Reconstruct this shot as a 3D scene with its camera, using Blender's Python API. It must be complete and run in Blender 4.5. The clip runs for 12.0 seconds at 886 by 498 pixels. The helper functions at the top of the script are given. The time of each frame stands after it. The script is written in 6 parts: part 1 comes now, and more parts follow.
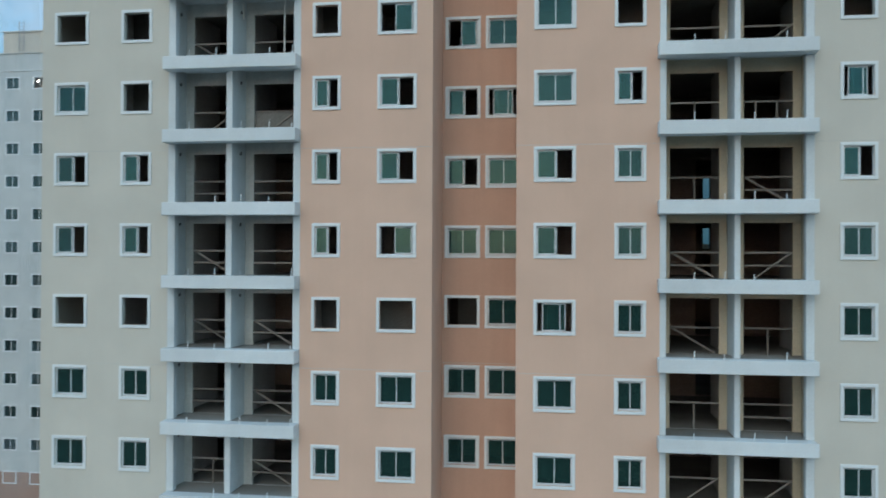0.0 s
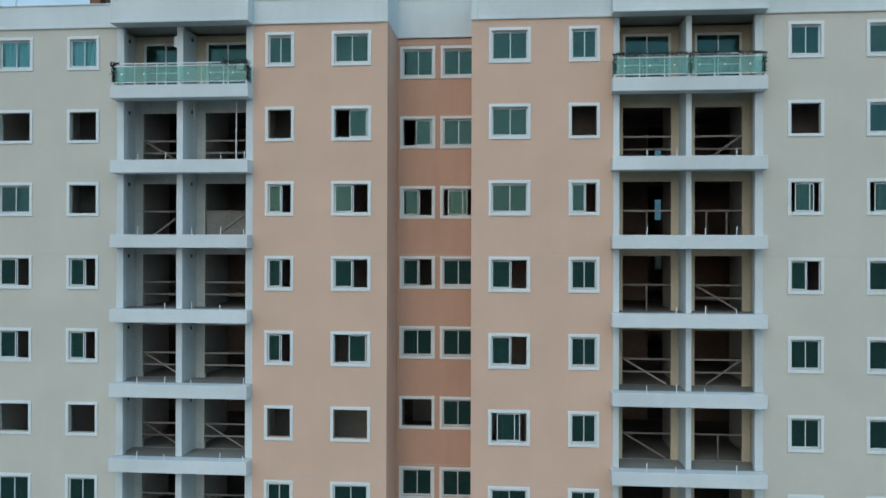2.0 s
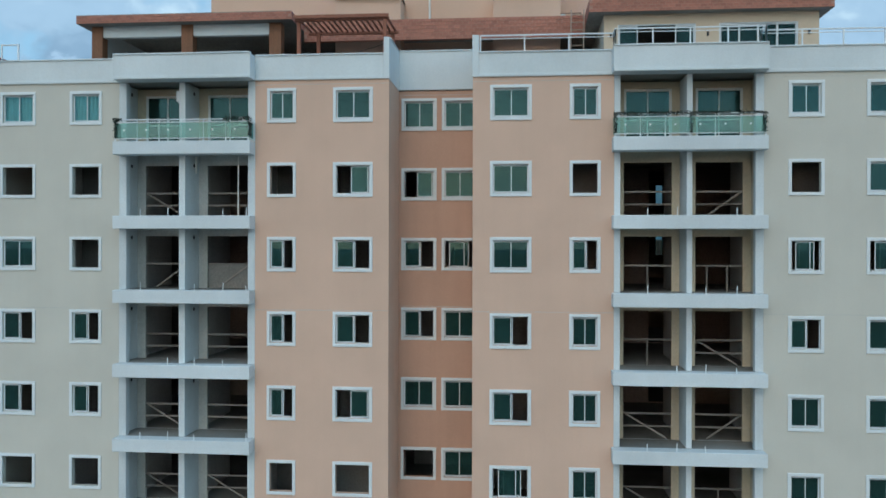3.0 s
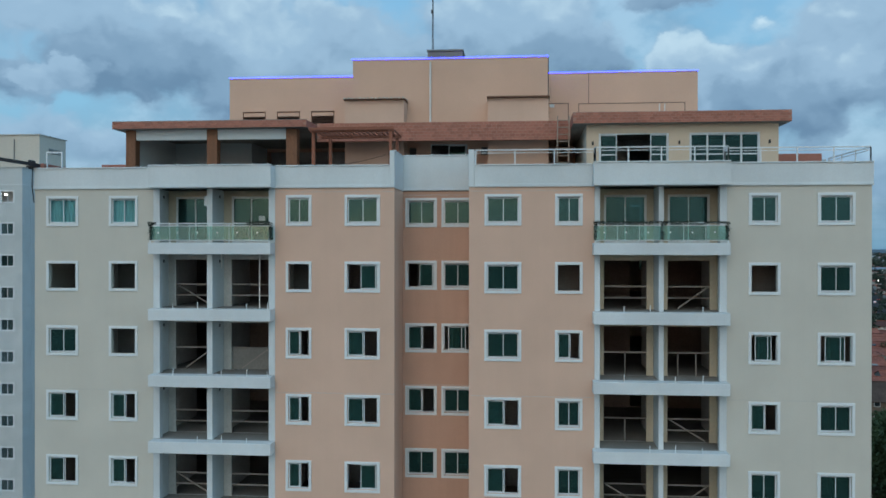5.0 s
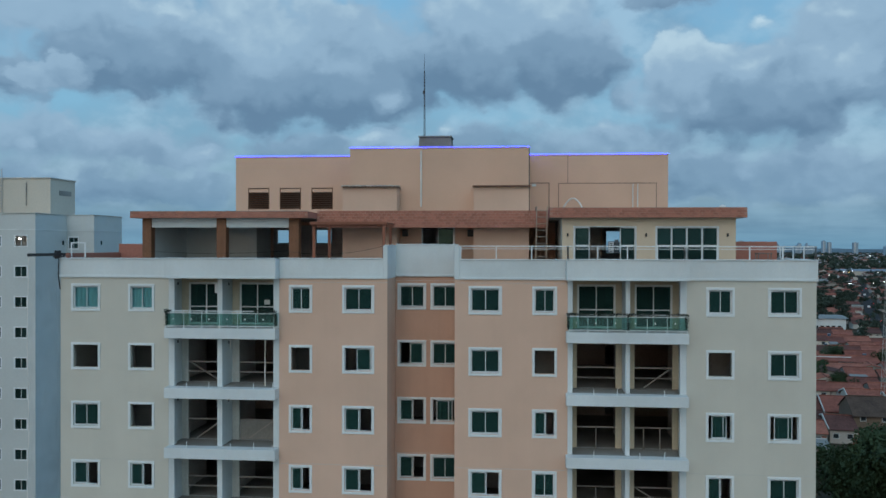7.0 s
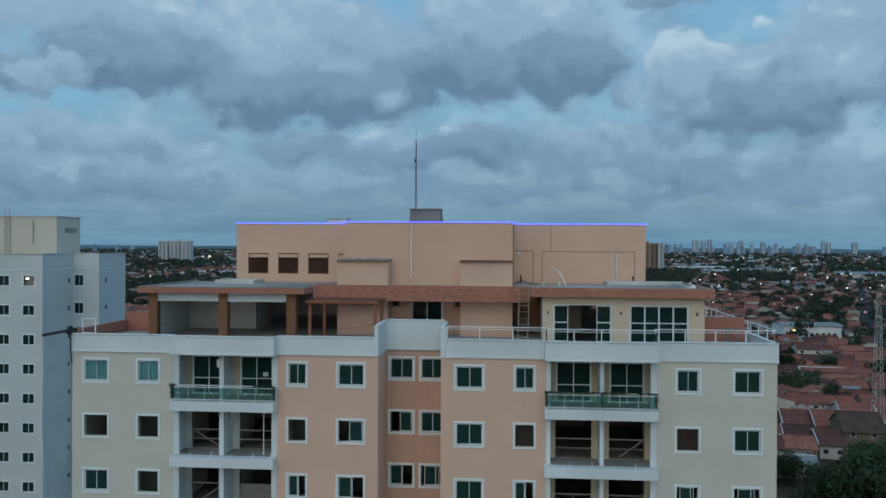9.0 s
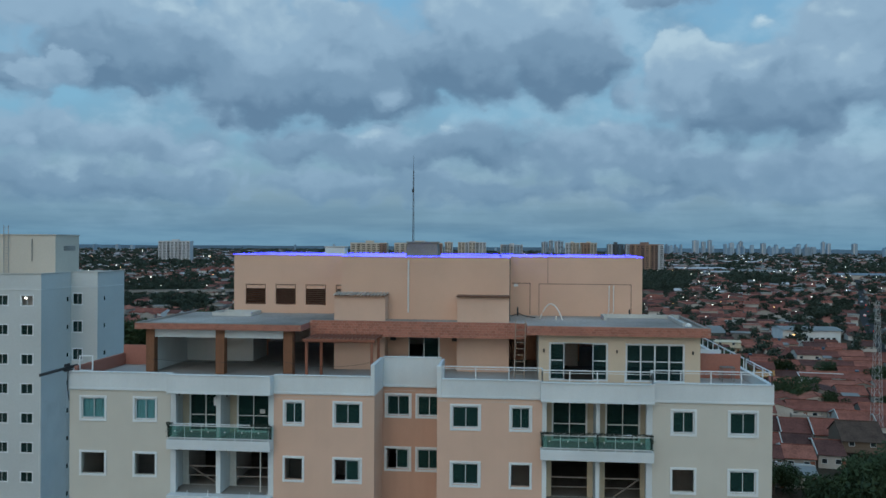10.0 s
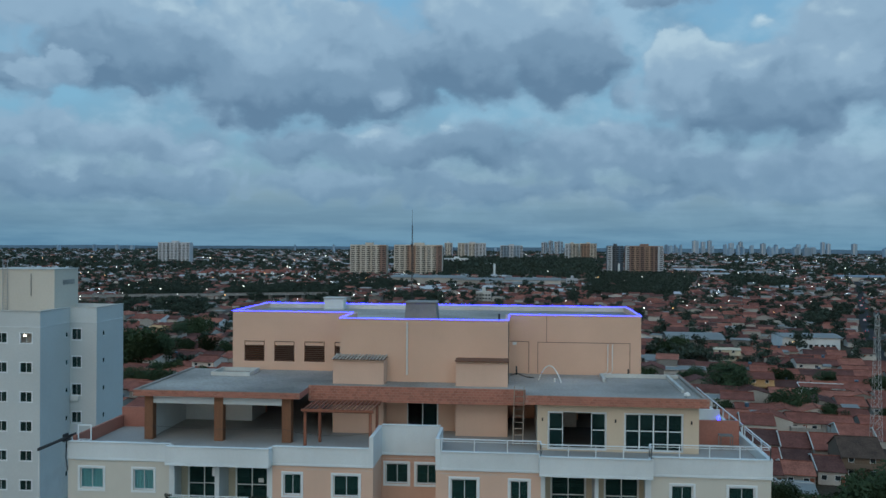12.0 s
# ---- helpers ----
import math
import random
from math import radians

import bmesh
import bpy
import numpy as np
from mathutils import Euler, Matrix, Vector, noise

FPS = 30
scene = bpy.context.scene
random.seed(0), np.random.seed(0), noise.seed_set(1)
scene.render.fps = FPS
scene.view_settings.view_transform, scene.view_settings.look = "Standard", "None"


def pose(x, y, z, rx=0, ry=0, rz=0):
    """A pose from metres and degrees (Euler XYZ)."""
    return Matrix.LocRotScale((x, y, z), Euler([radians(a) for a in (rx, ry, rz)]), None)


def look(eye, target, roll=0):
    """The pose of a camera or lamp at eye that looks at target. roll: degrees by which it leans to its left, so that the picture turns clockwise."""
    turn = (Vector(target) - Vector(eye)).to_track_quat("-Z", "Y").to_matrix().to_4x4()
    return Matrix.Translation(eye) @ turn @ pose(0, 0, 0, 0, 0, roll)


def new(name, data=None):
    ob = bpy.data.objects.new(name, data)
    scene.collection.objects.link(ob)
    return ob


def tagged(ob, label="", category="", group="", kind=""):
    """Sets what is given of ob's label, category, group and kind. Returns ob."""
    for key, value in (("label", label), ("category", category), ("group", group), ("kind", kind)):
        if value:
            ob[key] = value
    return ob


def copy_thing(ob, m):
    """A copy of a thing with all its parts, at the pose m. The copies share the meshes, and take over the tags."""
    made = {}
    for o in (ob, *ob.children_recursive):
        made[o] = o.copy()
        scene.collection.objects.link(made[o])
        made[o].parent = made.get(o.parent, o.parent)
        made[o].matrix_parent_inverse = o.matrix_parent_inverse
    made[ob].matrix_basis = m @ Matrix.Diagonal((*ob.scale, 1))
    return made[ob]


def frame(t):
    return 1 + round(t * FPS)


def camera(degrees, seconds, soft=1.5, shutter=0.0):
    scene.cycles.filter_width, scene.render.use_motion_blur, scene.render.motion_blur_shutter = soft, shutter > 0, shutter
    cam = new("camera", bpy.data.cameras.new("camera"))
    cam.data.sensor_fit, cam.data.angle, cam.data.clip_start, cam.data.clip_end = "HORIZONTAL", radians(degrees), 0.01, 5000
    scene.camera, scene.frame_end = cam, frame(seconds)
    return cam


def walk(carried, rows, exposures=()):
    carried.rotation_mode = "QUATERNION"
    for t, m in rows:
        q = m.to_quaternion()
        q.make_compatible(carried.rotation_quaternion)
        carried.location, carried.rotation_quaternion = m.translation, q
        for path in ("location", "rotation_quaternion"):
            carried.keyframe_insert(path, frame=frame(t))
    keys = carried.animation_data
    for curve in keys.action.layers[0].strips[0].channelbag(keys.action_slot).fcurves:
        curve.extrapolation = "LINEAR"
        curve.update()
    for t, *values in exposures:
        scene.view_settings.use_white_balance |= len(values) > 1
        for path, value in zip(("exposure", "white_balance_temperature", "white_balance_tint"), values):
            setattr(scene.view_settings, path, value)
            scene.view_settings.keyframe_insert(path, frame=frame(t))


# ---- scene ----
cam = camera(55.0, 12.0, soft=1.5, shutter=0.5)
# seconds, eye x y z, yaw to the left, pitch up, lean
PATH = [
    (0, 0.263, -31.320, 26.754, 8.232, 0.457, 0.246),
    (0.1, 0.261, -31.308, 26.953, 7.625, 0.477, 0.228),
    (0.2, 0.258, -31.295, 27.151, 7.017, 0.497, 0.211),
    (0.3, 0.256, -31.283, 27.349, 6.598, 0.515, 0.193),
    (0.4, 0.254, -31.271, 27.547, 5.799, 0.535, 0.176),
    (0.5, 0.251, -31.259, 27.745, 4.638, 0.554, 0.158),
    (0.6, 0.250, -31.252, 27.950, 3.733, 0.548, 0.152),
    (0.7, 0.248, -31.245, 28.154, 3.530, 0.542, 0.146),
    (0.8, 0.247, -31.238, 28.359, 3.517, 0.535, 0.140),
    (0.9, 0.245, -31.231, 28.563, 3.544, 0.529, 0.134),
    (1, 0.243, -31.224, 28.768, 3.531, 0.523, 0.128),
    (1.1, 0.243, -31.223, 28.978, 3.494, 0.502, 0.135),
    (1.2, 0.242, -31.221, 29.189, 4.066, 0.480, 0.142),
    (1.3, 0.241, -31.220, 29.400, 4.866, 0.459, 0.149),
    (1.4, 0.240, -31.218, 29.610, 5.171, 0.437, 0.156),
    (1.5, 0.239, -31.217, 29.821, 5.171, 0.416, 0.163),
    (2, 0.239, -31.236, 30.905, 5.180, 0.264, 0.160),
    (2.5, 0.243, -31.282, 32.021, 5.238, 0.049, 0.173),
    (3, 0.251, -31.356, 33.168, 5.282, -0.063, 0.133),
    (3.2, 0.275, -31.565, 33.565, 5.345, -0.106, 0.130),
    (4.8, 0.560, -34.840, 36.610, 5.248, -0.160, 0.060),
    (5, 0.592, -35.238, 37.003, 5.238, -0.161, 0.051),
    (5.5, 0.777, -36.189, 37.950, 5.220, -0.152, 0.055),
    (6, 0.944, -37.084, 38.969, 5.159, -0.148, 0.090),
    (6.5, 1.178, -38.002, 39.996, 5.183, -0.181, 0.100),
    (7, 1.382, -38.926, 41.047, 5.111, -0.267, 0.119),
    (7.2, 1.470, -39.240, 41.450, 5.111, -0.277, 0.135),
    (8.8, 2.150, -41.500, 44.680, 5.098, -0.368, 0.285),
    (9, 2.225, -41.602, 45.080, 5.097, -0.371, 0.297),
    (9.5, 2.349, -41.659, 46.059, 5.099, -0.374, 0.303),
    (10, 2.399, -41.672, 47.072, 5.098, -0.403, 0.388),
    (10.5, 2.404, -41.612, 48.090, 5.063, -0.480, 0.326),
    (11, 2.444, -41.553, 49.047, 5.093, -0.414, 0.385),
    (11.5, 2.415, -41.613, 50.109, 5.039, -0.470, 0.351),
    (12, 2.439, -41.622, 50.660, 5.086, -0.431, 0.360),
]


def gaze(x, y, z, yaw, pitch, roll):
    a, b = radians(yaw), radians(pitch)
    return look((x, y, z), (x - 10 * math.sin(a) * math.cos(b), y + 10 * math.cos(a) * math.cos(b), z + 10 * math.sin(b)), roll)


walk(cam, [(row[0], gaze(*row[1:])) for row in PATH], exposures=[(0.0, 0.22), (3.0, 0.24), (5.0, -0.04), (5.5, -0.11), (7.0, -0.22), (9.0, -0.30), (12.0, -0.30)])

# ---- world and light ----
SUN_AT = (-0.12, -0.79, 0.60)          # towards the glow of the evening sky, behind the camera
world = bpy.data.worlds.new("evening_sky")
scene.world = world
world.use_nodes = True


def build_sky():
    nt = world.node_tree
    nt.nodes.clear()
    N, L = nt.nodes.new, nt.links.new

    def val(v):
        n = N("ShaderNodeValue")
        n.outputs[0].default_value = v
        return n.outputs[0]

    def mth(op, a, b=None, clamp=False):
        n = N("ShaderNodeMath")
        n.operation = op
        n.use_clamp = clamp
        for i, s in enumerate((a, b)):
            if s is None:
                continue
            if isinstance(s, (int, float)):
                n.inputs[i].default_value = s
            else:
                L(s, n.inputs[i])
        return n.outputs[0]

    def ramp(f, stops):
        n = N("ShaderNodeValToRGB")
        n.color_ramp.interpolation = "EASE"
        e = n.color_ramp.elements
        while len(e) < len(stops):
            e.new(0.5)
        for el, (p, c) in zip(e, stops):
            el.position, el.color = p, (*c, 1)
        L(f, n.inputs[0])
        return n.outputs[0]

    def mix(f, a, b, kind="MIX"):
        n = N("ShaderNodeMix")
        n.data_type, n.blend_type = "RGBA", kind
        for s, i in ((f, 0), (a, 6), (b, 7)):
            if isinstance(s, (int, float)):
                n.inputs[i].default_value = s
            elif isinstance(s, tuple):
                n.inputs[i].default_value = (*s, 1)
            else:
                L(s, n.inputs[i])
        return n.outputs[2]

    tc = N("ShaderNodeTexCoord")
    sep = N("ShaderNodeSeparateXYZ")
    L(tc.outputs["Generated"], sep.inputs[0])
    x, y, z = sep.outputs
    sky = N("ShaderNodeTexSky")
    sky.sky_type = "NISHITA"
    sky.sun_disc = False
    sky.sun_elevation = radians(8)
    sky.sun_rotation = math.atan2(SUN_AT[0], SUN_AT[1])
    # clear air between the clouds
    up = mth("MAXIMUM", z, 0.0)
    clear = ramp(mth("MULTIPLY", up, 2.6, True), [(0.0, (0.085, 0.18, 0.27)), (0.12, (0.095, 0.215, 0.34)), (0.4, (0.10, 0.28, 0.47)), (1.0, (0.095, 0.27, 0.5))])
    clear = mix(0.12, clear, mix(1.0, sky.outputs[0], (0.08, 0.08, 0.08), "MULTIPLY"))
    ahead = mth("MULTIPLY", mth("SUBTRACT", y, 0.35), 2.5, True)
    clear = mix(ahead, clear, mix(1.0, clear, (1.45, 1.14, 1.0), "MULTIPLY"))
    # loose cloud everywhere on the dome
    flat = N("ShaderNodeVectorMath")
    flat.operation = "MULTIPLY"
    L(tc.outputs["Generated"], flat.inputs[0])
    flat.inputs[1].default_value = (1.0, 1.0, 1.5)

    def noise_at(vec, scale, detail, rough, warp=0.0, color=False):
        n = N("ShaderNodeTexNoise")
        n.inputs["Scale"].default_value = scale
        n.inputs["Detail"].default_value = detail
        n.inputs["Roughness"].default_value = rough
        n.inputs["Distortion"].default_value = warp
        L(vec, n.inputs["Vector"])
        return n.outputs[1 if color else 0]

    fine = noise_at(flat.outputs[0], 16.0, 6, 0.52)
    loose = mth("ADD", mth("MULTIPLY", noise_at(flat.outputs[0], 4.5, 4, 0.5), 0.65), mth("MULTIPLY", fine, 0.35))
    veil = ramp(loose, [(0.40, (0, 0, 0)), (0.62, (0.85, 0.85, 0.85))])
    veil = mth("MULTIPLY", veil, mth("SUBTRACT", 1.0, mth("MULTIPLY", ahead, 0.2)))
    clouds = mix(veil, clear, ramp(fine, [(0.35, (0.12, 0.185, 0.265)), (0.65, (0.28, 0.38, 0.475))]))

    # the heaped clouds of this evening: bearing, elevation, half width, half height (degrees), tone of crown and of base
    ROLLS = [(-26.3, 3.6, 10.6, 1.22, 0.3, 0.14), (-13.6, 3.8, 7.6, 1.37, 0.44, 0.28), (-2.2, 3.6, 8, 1.29, 0.32, 0.16), (9.6, 3.4, 7.2, 1.06, 0.26, 0.12), (18.8, 3.8, 6.5, 1.29, 0.4, 0.26), (-29.8, 6.4, 5.7, 1.75, 0.52, 0.3), (-22.9, 5.9, 4.9, 1.44, 0.44, 0.28), (-13.6, 6.4, 4.6, 1.67, 0.42, 0.12), (-8.7, 6.2, 4.6, 1.67, 0.5, 0.16), (-2.2, 6.4, 6.1, 1.82, 0.36, 0.08), (6, 6.2, 5.3, 1.98, 0.46, 0.22), (11, 4.9, 5.7, 1.75, 0.4, 0.15), (19.7, 4.9, 6.1, 1.37, 0.44, 0.28)]
    BANKS = [(-30.2, 14.2, 9.1, 3.8, 0.54, 0.38), (21.6, 14.1, 4.2, 3.42, 0.5, 0.32), (-18.3, 12.5, 7.2, 4.56, 0.6, 0.4), (-25.3, 11.2, 7.2, 2.74, 0.4, 0.02), (-33.2, 10.1, 3.4, 1.71, 0.3, 0.05), (-30.3, 10, 3, 1.14, 0.46, 0.36), (-9.1, 12.7, 6.1, 3.04, 0.48, 0.34), (-13.6, 9.9, 8.7, 2.51, 0.42, 0), (-0.7, 14.2, 7.6, 4.37, 0.6, 0.3), (-4.9, 11.4, 4.6, 2.58, 0.36, 0), (3.1, 12.3, 4.4, 3.12, 0.48, 0), (10, 15.9, 4.2, 0.84, 0.38, 0.2), (19.4, 10.6, 5.3, 4.18, 0.52, 0.15), (14.8, 9.3, 7.6, 3.27, 0.54, 0.06), (10.5, 11, 2.9, 2.89, 0.64, 0.34)]
    CAPS = [(11, 12.9, 1.7, 1.06, 0.8, 0.5), (15.3, 13.8, 1.1, 0.57, 0.92, 0.7), (14.5, 11, 1.1, 0.57, 0.6, 0.45), (-10.2, 7, 1.9, 0.72, 0.82, 0.42), (-4.9, 7.8, 0.8, 0.61, 0.84, 0.5), (5.5, 7.4, 1.4, 0.76, 0.62, 0.38), (-21, 5.9, 1.7, 0.72, 0.74, 0.42), (-18, 4.4, 0.6, 1.29, 0.7, 0.55), (-28.7, 7.1, 1.1, 0.68, 0.66, 0.42), (-31.1, 5.9, 0.9, 0.57, 0.62, 0.42), (-31.4, 15.2, 1.4, 0.57, 0.66, 0.48), (-9, 9.8, 1.1, 0.91, 0.56, 0.42), (20.3, 13.5, 1.5, 0.68, 0.58, 0.42)]
    # ragged edges: bearings are shaken by noise, and rounded puffs swell the outline
    rag = N("ShaderNodeVectorMath")
    rag.operation = "SUBTRACT"
    L(noise_at(flat.outputs[0], 13.0, 5, 0.55, 0.0, True), rag.inputs[0])
    rag.inputs[1].default_value = (0.5, 0.5, 0.5)

    def shaken_by(amount):
        n = N("ShaderNodeVectorMath")
        n.operation = "MULTIPLY_ADD"
        L(rag.outputs[0], n.inputs[0])
        n.inputs[1].default_value = (amount, amount, amount * 0.8)
        L(tc.outputs["Generated"], n.inputs[2])
        return n.outputs[0]

    wide_shake, small_shake = shaken_by(0.085), shaken_by(0.06)

    def puffs(vec):
        n = N("ShaderNodeTexVoronoi")
        n.feature = "SMOOTH_F1"
        n.inputs["Scale"].default_value, n.inputs["Smoothness"].default_value = 17.0, 0.8
        n.inputs["Detail"].default_value, n.inputs["Roughness"].default_value = 2.5, 0.5
        L(vec, n.inputs["Vector"])
        return mth("SUBTRACT", 0.9, n.outputs["Distance"])

    above = N("ShaderNodeVectorMath")
    above.operation = "ADD"
    L(small_shake, above.inputs[0])
    above.inputs[1].default_value = (0.004, 0.0, 0.014)
    puff = puffs(small_shake)
    relief = mth("SUBTRACT", puff, puffs(above.outputs[0]))
    swell = mth("MULTIPLY", mth("SUBTRACT", 0.40, puff), 0.8)
    shade = mth("ADD", mth("MULTIPLY", relief, 0.28), mth("MULTIPLY", mth("SUBTRACT", fine, 0.5), 0.22))
    tones = [(0.0, (0.098, 0.163, 0.248)), (0.25, (0.148, 0.227, 0.322)), (0.5, (0.215, 0.307, 0.41)), (0.75, (0.33, 0.425, 0.505)), (1.0, (0.47, 0.55, 0.61))]

    def lerp(f, a, b):
        return mth("ADD", a, mth("MULTIPLY", f, mth("SUBTRACT", b, a)))

    def heap_on(cover, tone, deg, elev, wide, tall, crown, base, crisp, dim, vec):
        """One heap of cloud over what lies behind it: crisp towards its crown, melting away at its base."""
        e, q = radians(elev), radians(deg)
        c = Vector((math.sin(q) * math.cos(e), math.cos(q) * math.cos(e), math.sin(e)))
        s = N("ShaderNodeVectorMath")
        s.operation = "SUBTRACT"
        L(vec, s.inputs[0])
        s.inputs[1].default_value = c
        k = N("ShaderNodeVectorMath")
        k.operation = "MULTIPLY"
        L(s.outputs[0], k.inputs[0])
        k.inputs[1].default_value = (57.3 / wide, 57.3 / wide, 57.3 / tall)
        ln = N("ShaderNodeVectorMath")
        ln.operation = "LENGTH"
        L(k.outputs[0], ln.inputs[0])
        sp = N("ShaderNodeSeparateXYZ")
        L(k.outputs[0], sp.inputs[0])
        edge = N("ShaderNodeMapRange")
        edge.inputs[1].default_value, edge.inputs[2].default_value, edge.inputs[3].default_value, edge.inputs[4].default_value = -0.7, 0.5, 0.75, 1.42 - crisp
        L(sp.outputs[2], edge.inputs[0])
        r = N("ShaderNodeMapRange")
        r.interpolation_type = "SMOOTHSTEP"
        r.inputs[1].default_value, r.inputs[3].default_value, r.inputs[4].default_value = 1.42, 0.0, dim
        L(edge.outputs[0], r.inputs[2])
        L(mth("ADD", ln.outputs["Value"], swell), r.inputs[0])
        t = N("ShaderNodeMapRange")
        t.interpolation_type = "SMOOTHSTEP"
        t.inputs[1].default_value, t.inputs[2].default_value, t.inputs[3].default_value, t.inputs[4].default_value = -0.8, 1.0, base, crown
        L(sp.outputs[2], t.inputs[0])
        return lerp(r.outputs[0], cover, 1.0), lerp(r.outputs[0], tone, t.outputs[0])

    heaped = val(0.0), val(0.42)

    for row in ROLLS:
        heaped = heap_on(*heaped, *row, 0.6, 0.92, wide_shake)
    for row in BANKS:
        heaped = heap_on(*heaped, *row, 0.38, 0.97, wide_shake)
    for deg, elev, wide, tall, crown, base in CAPS:
        heaped = heap_on(*heaped, deg, elev, wide, tall, crown + 0.05, base, 0.95, 0.8, small_shake)
    clouds = mix(heaped[0], clouds, ramp(mth("ADD", mth("SUBTRACT", mth("MULTIPLY", heaped[1], 1.2), 0.065), shade), tones))
    # towards the horizon the clouds run together into blue haze
    low = ramp(up, [(0.0, (1, 1, 1)), (0.03, (0.65, 0.65, 0.65)), (0.06, (0.15, 0.15, 0.15)), (0.10, (0, 0, 0))])
    band = N("ShaderNodeVectorMath")
    band.operation = "MULTIPLY"
    L(tc.outputs["Generated"], band.inputs[0])
    band.inputs[1].default_value = (1.0, 1.0, 9.0)
    haze = ramp(noise_at(band.outputs[0], 7.0, 5, 0.55), [(0.35, (0.088, 0.178, 0.268)), (0.65, (0.125, 0.228, 0.318))])
    low = mth("MULTIPLY", low, mth("ADD", mth("MULTIPLY", ahead, 0.45), 0.55))
    clouds = mix(low, clouds, haze)
    clouds = mix(1.0, clouds, (1.54, 1.67, 1.69), "MULTIPLY")
    # brighter evening sky on all the side that the camera leaves behind it
    glow = mth("MULTIPLY", mth("SUBTRACT", 0.45, y), 0.69, True)
    warm = mix(glow, (1.0, 1.0, 1.0), (1.42, 0.968, 0.705))
    glow = mth("ADD", mth("MULTIPLY", glow, 1.2), 1.0)
    bright = mix(1.0, clouds, mix(1.0, glow, warm, "MULTIPLY"), "MULTIPLY")
    bg = N("ShaderNodeBackground")
    L(bright, bg.inputs[0])
    bg.inputs[1].default_value = 1.0
    out = N("ShaderNodeOutputWorld")
    L(bg.outputs[0], out.inputs[0])


build_sky()
sun = new("sun", bpy.data.lights.new("sun", "SUN"))
sun.data.energy, sun.data.angle, sun.data.color = 0.42, radians(30), (1.0, 0.80, 0.60)
sun.matrix_world = look(SUN_AT, (0, 0, 0))

# ---- materials ----
MATS = {}


def mat(name, color, rough=0.8, metal=0.0, grain=0.08, scale=6.0, stain=0.1, bump=0.0, bscale=40.0, vary=0.0, emit=None, spec=0.32, streak=0.0, island=False):
    """Painted or mineral surface: base colour with fine grain, broad stains, streaks and relief."""
    m = bpy.data.materials.new(name)
    m.use_nodes = True
    nt = m.node_tree
    b = nt.nodes["Principled BSDF"]
    N, L = nt.nodes.new, nt.links.new
    b.inputs["Roughness"].default_value = rough
    b.inputs["Metallic"].default_value = metal
    b.inputs["Specular IOR Level"].default_value = spec
    tc = N("ShaderNodeTexCoord")

    def noise_node(sc, det, stretch=None):
        n = N("ShaderNodeTexNoise")
        n.inputs["Scale"].default_value, n.inputs["Detail"].default_value = sc, det
        src = tc.outputs["Object"]
        if stretch:
            mp = N("ShaderNodeMapping")
            mp.inputs["Scale"].default_value = stretch
            L(src, mp.inputs[0])
            src = mp.outputs[0]
        L(src, n.inputs["Vector"])
        return n.outputs[0]

    def scaled(f, lo, hi):
        r = N("ShaderNodeMapRange")
        r.inputs[1].default_value, r.inputs[2].default_value = 0.3, 0.7
        r.inputs[3].default_value, r.inputs[4].default_value = lo, hi
        L(f, r.inputs[0])
        return r.outputs[0]

    facs = []
    if grain:
        facs.append(scaled(noise_node(scale * 6, 4), 1 - grain, 1 + grain))
    if stain:
        facs.append(scaled(noise_node(scale * 0.12, 5), 1 - stain, 1 + stain))
    if streak:
        facs.append(scaled(noise_node(1.0, 6, (3.0, 3.0, 0.12)), 1 - streak, 1 + streak))
    if vary:
        src = N("ShaderNodeNewGeometry").outputs["Random Per Island"] if island else N("ShaderNodeObjectInfo").outputs["Random"]
        r = N("ShaderNodeMapRange")
        r.inputs[3].default_value, r.inputs[4].default_value = 1 - vary, 1 + vary
        L(src, r.inputs[0])
        facs.append(r.outputs[0])
    last = None
    for f in facs:
        if last is None:
            last = f
        else:
            q = N("ShaderNodeMath")
            q.operation = "MULTIPLY"
            L(last, q.inputs[0]), L(f, q.inputs[1])
            last = q.outputs[0]
    if last is not None:
        mx = N("ShaderNodeVectorMath")
        mx.operation = "SCALE"
        mx.inputs[0].default_value = color
        L(last, mx.inputs["Scale"])
        L(mx.outputs[0], b.inputs["Base Color"])
    else:
        b.inputs["Base Color"].default_value = (*color, 1)
    if bump:
        bn = N("ShaderNodeBump")
        bn.inputs["Strength"].default_value, bn.inputs["Distance"].default_value = bump, 0.02
        L(noise_node(bscale, 5), bn.inputs["Height"])
        L(bn.outputs[0], b.inputs["Normal"])
    if emit:
        b.inputs["Emission Color"].default_value, b.inputs["Emission Strength"].default_value = (*emit[0], 1), emit[1]
    MATS[name] = m
    return m


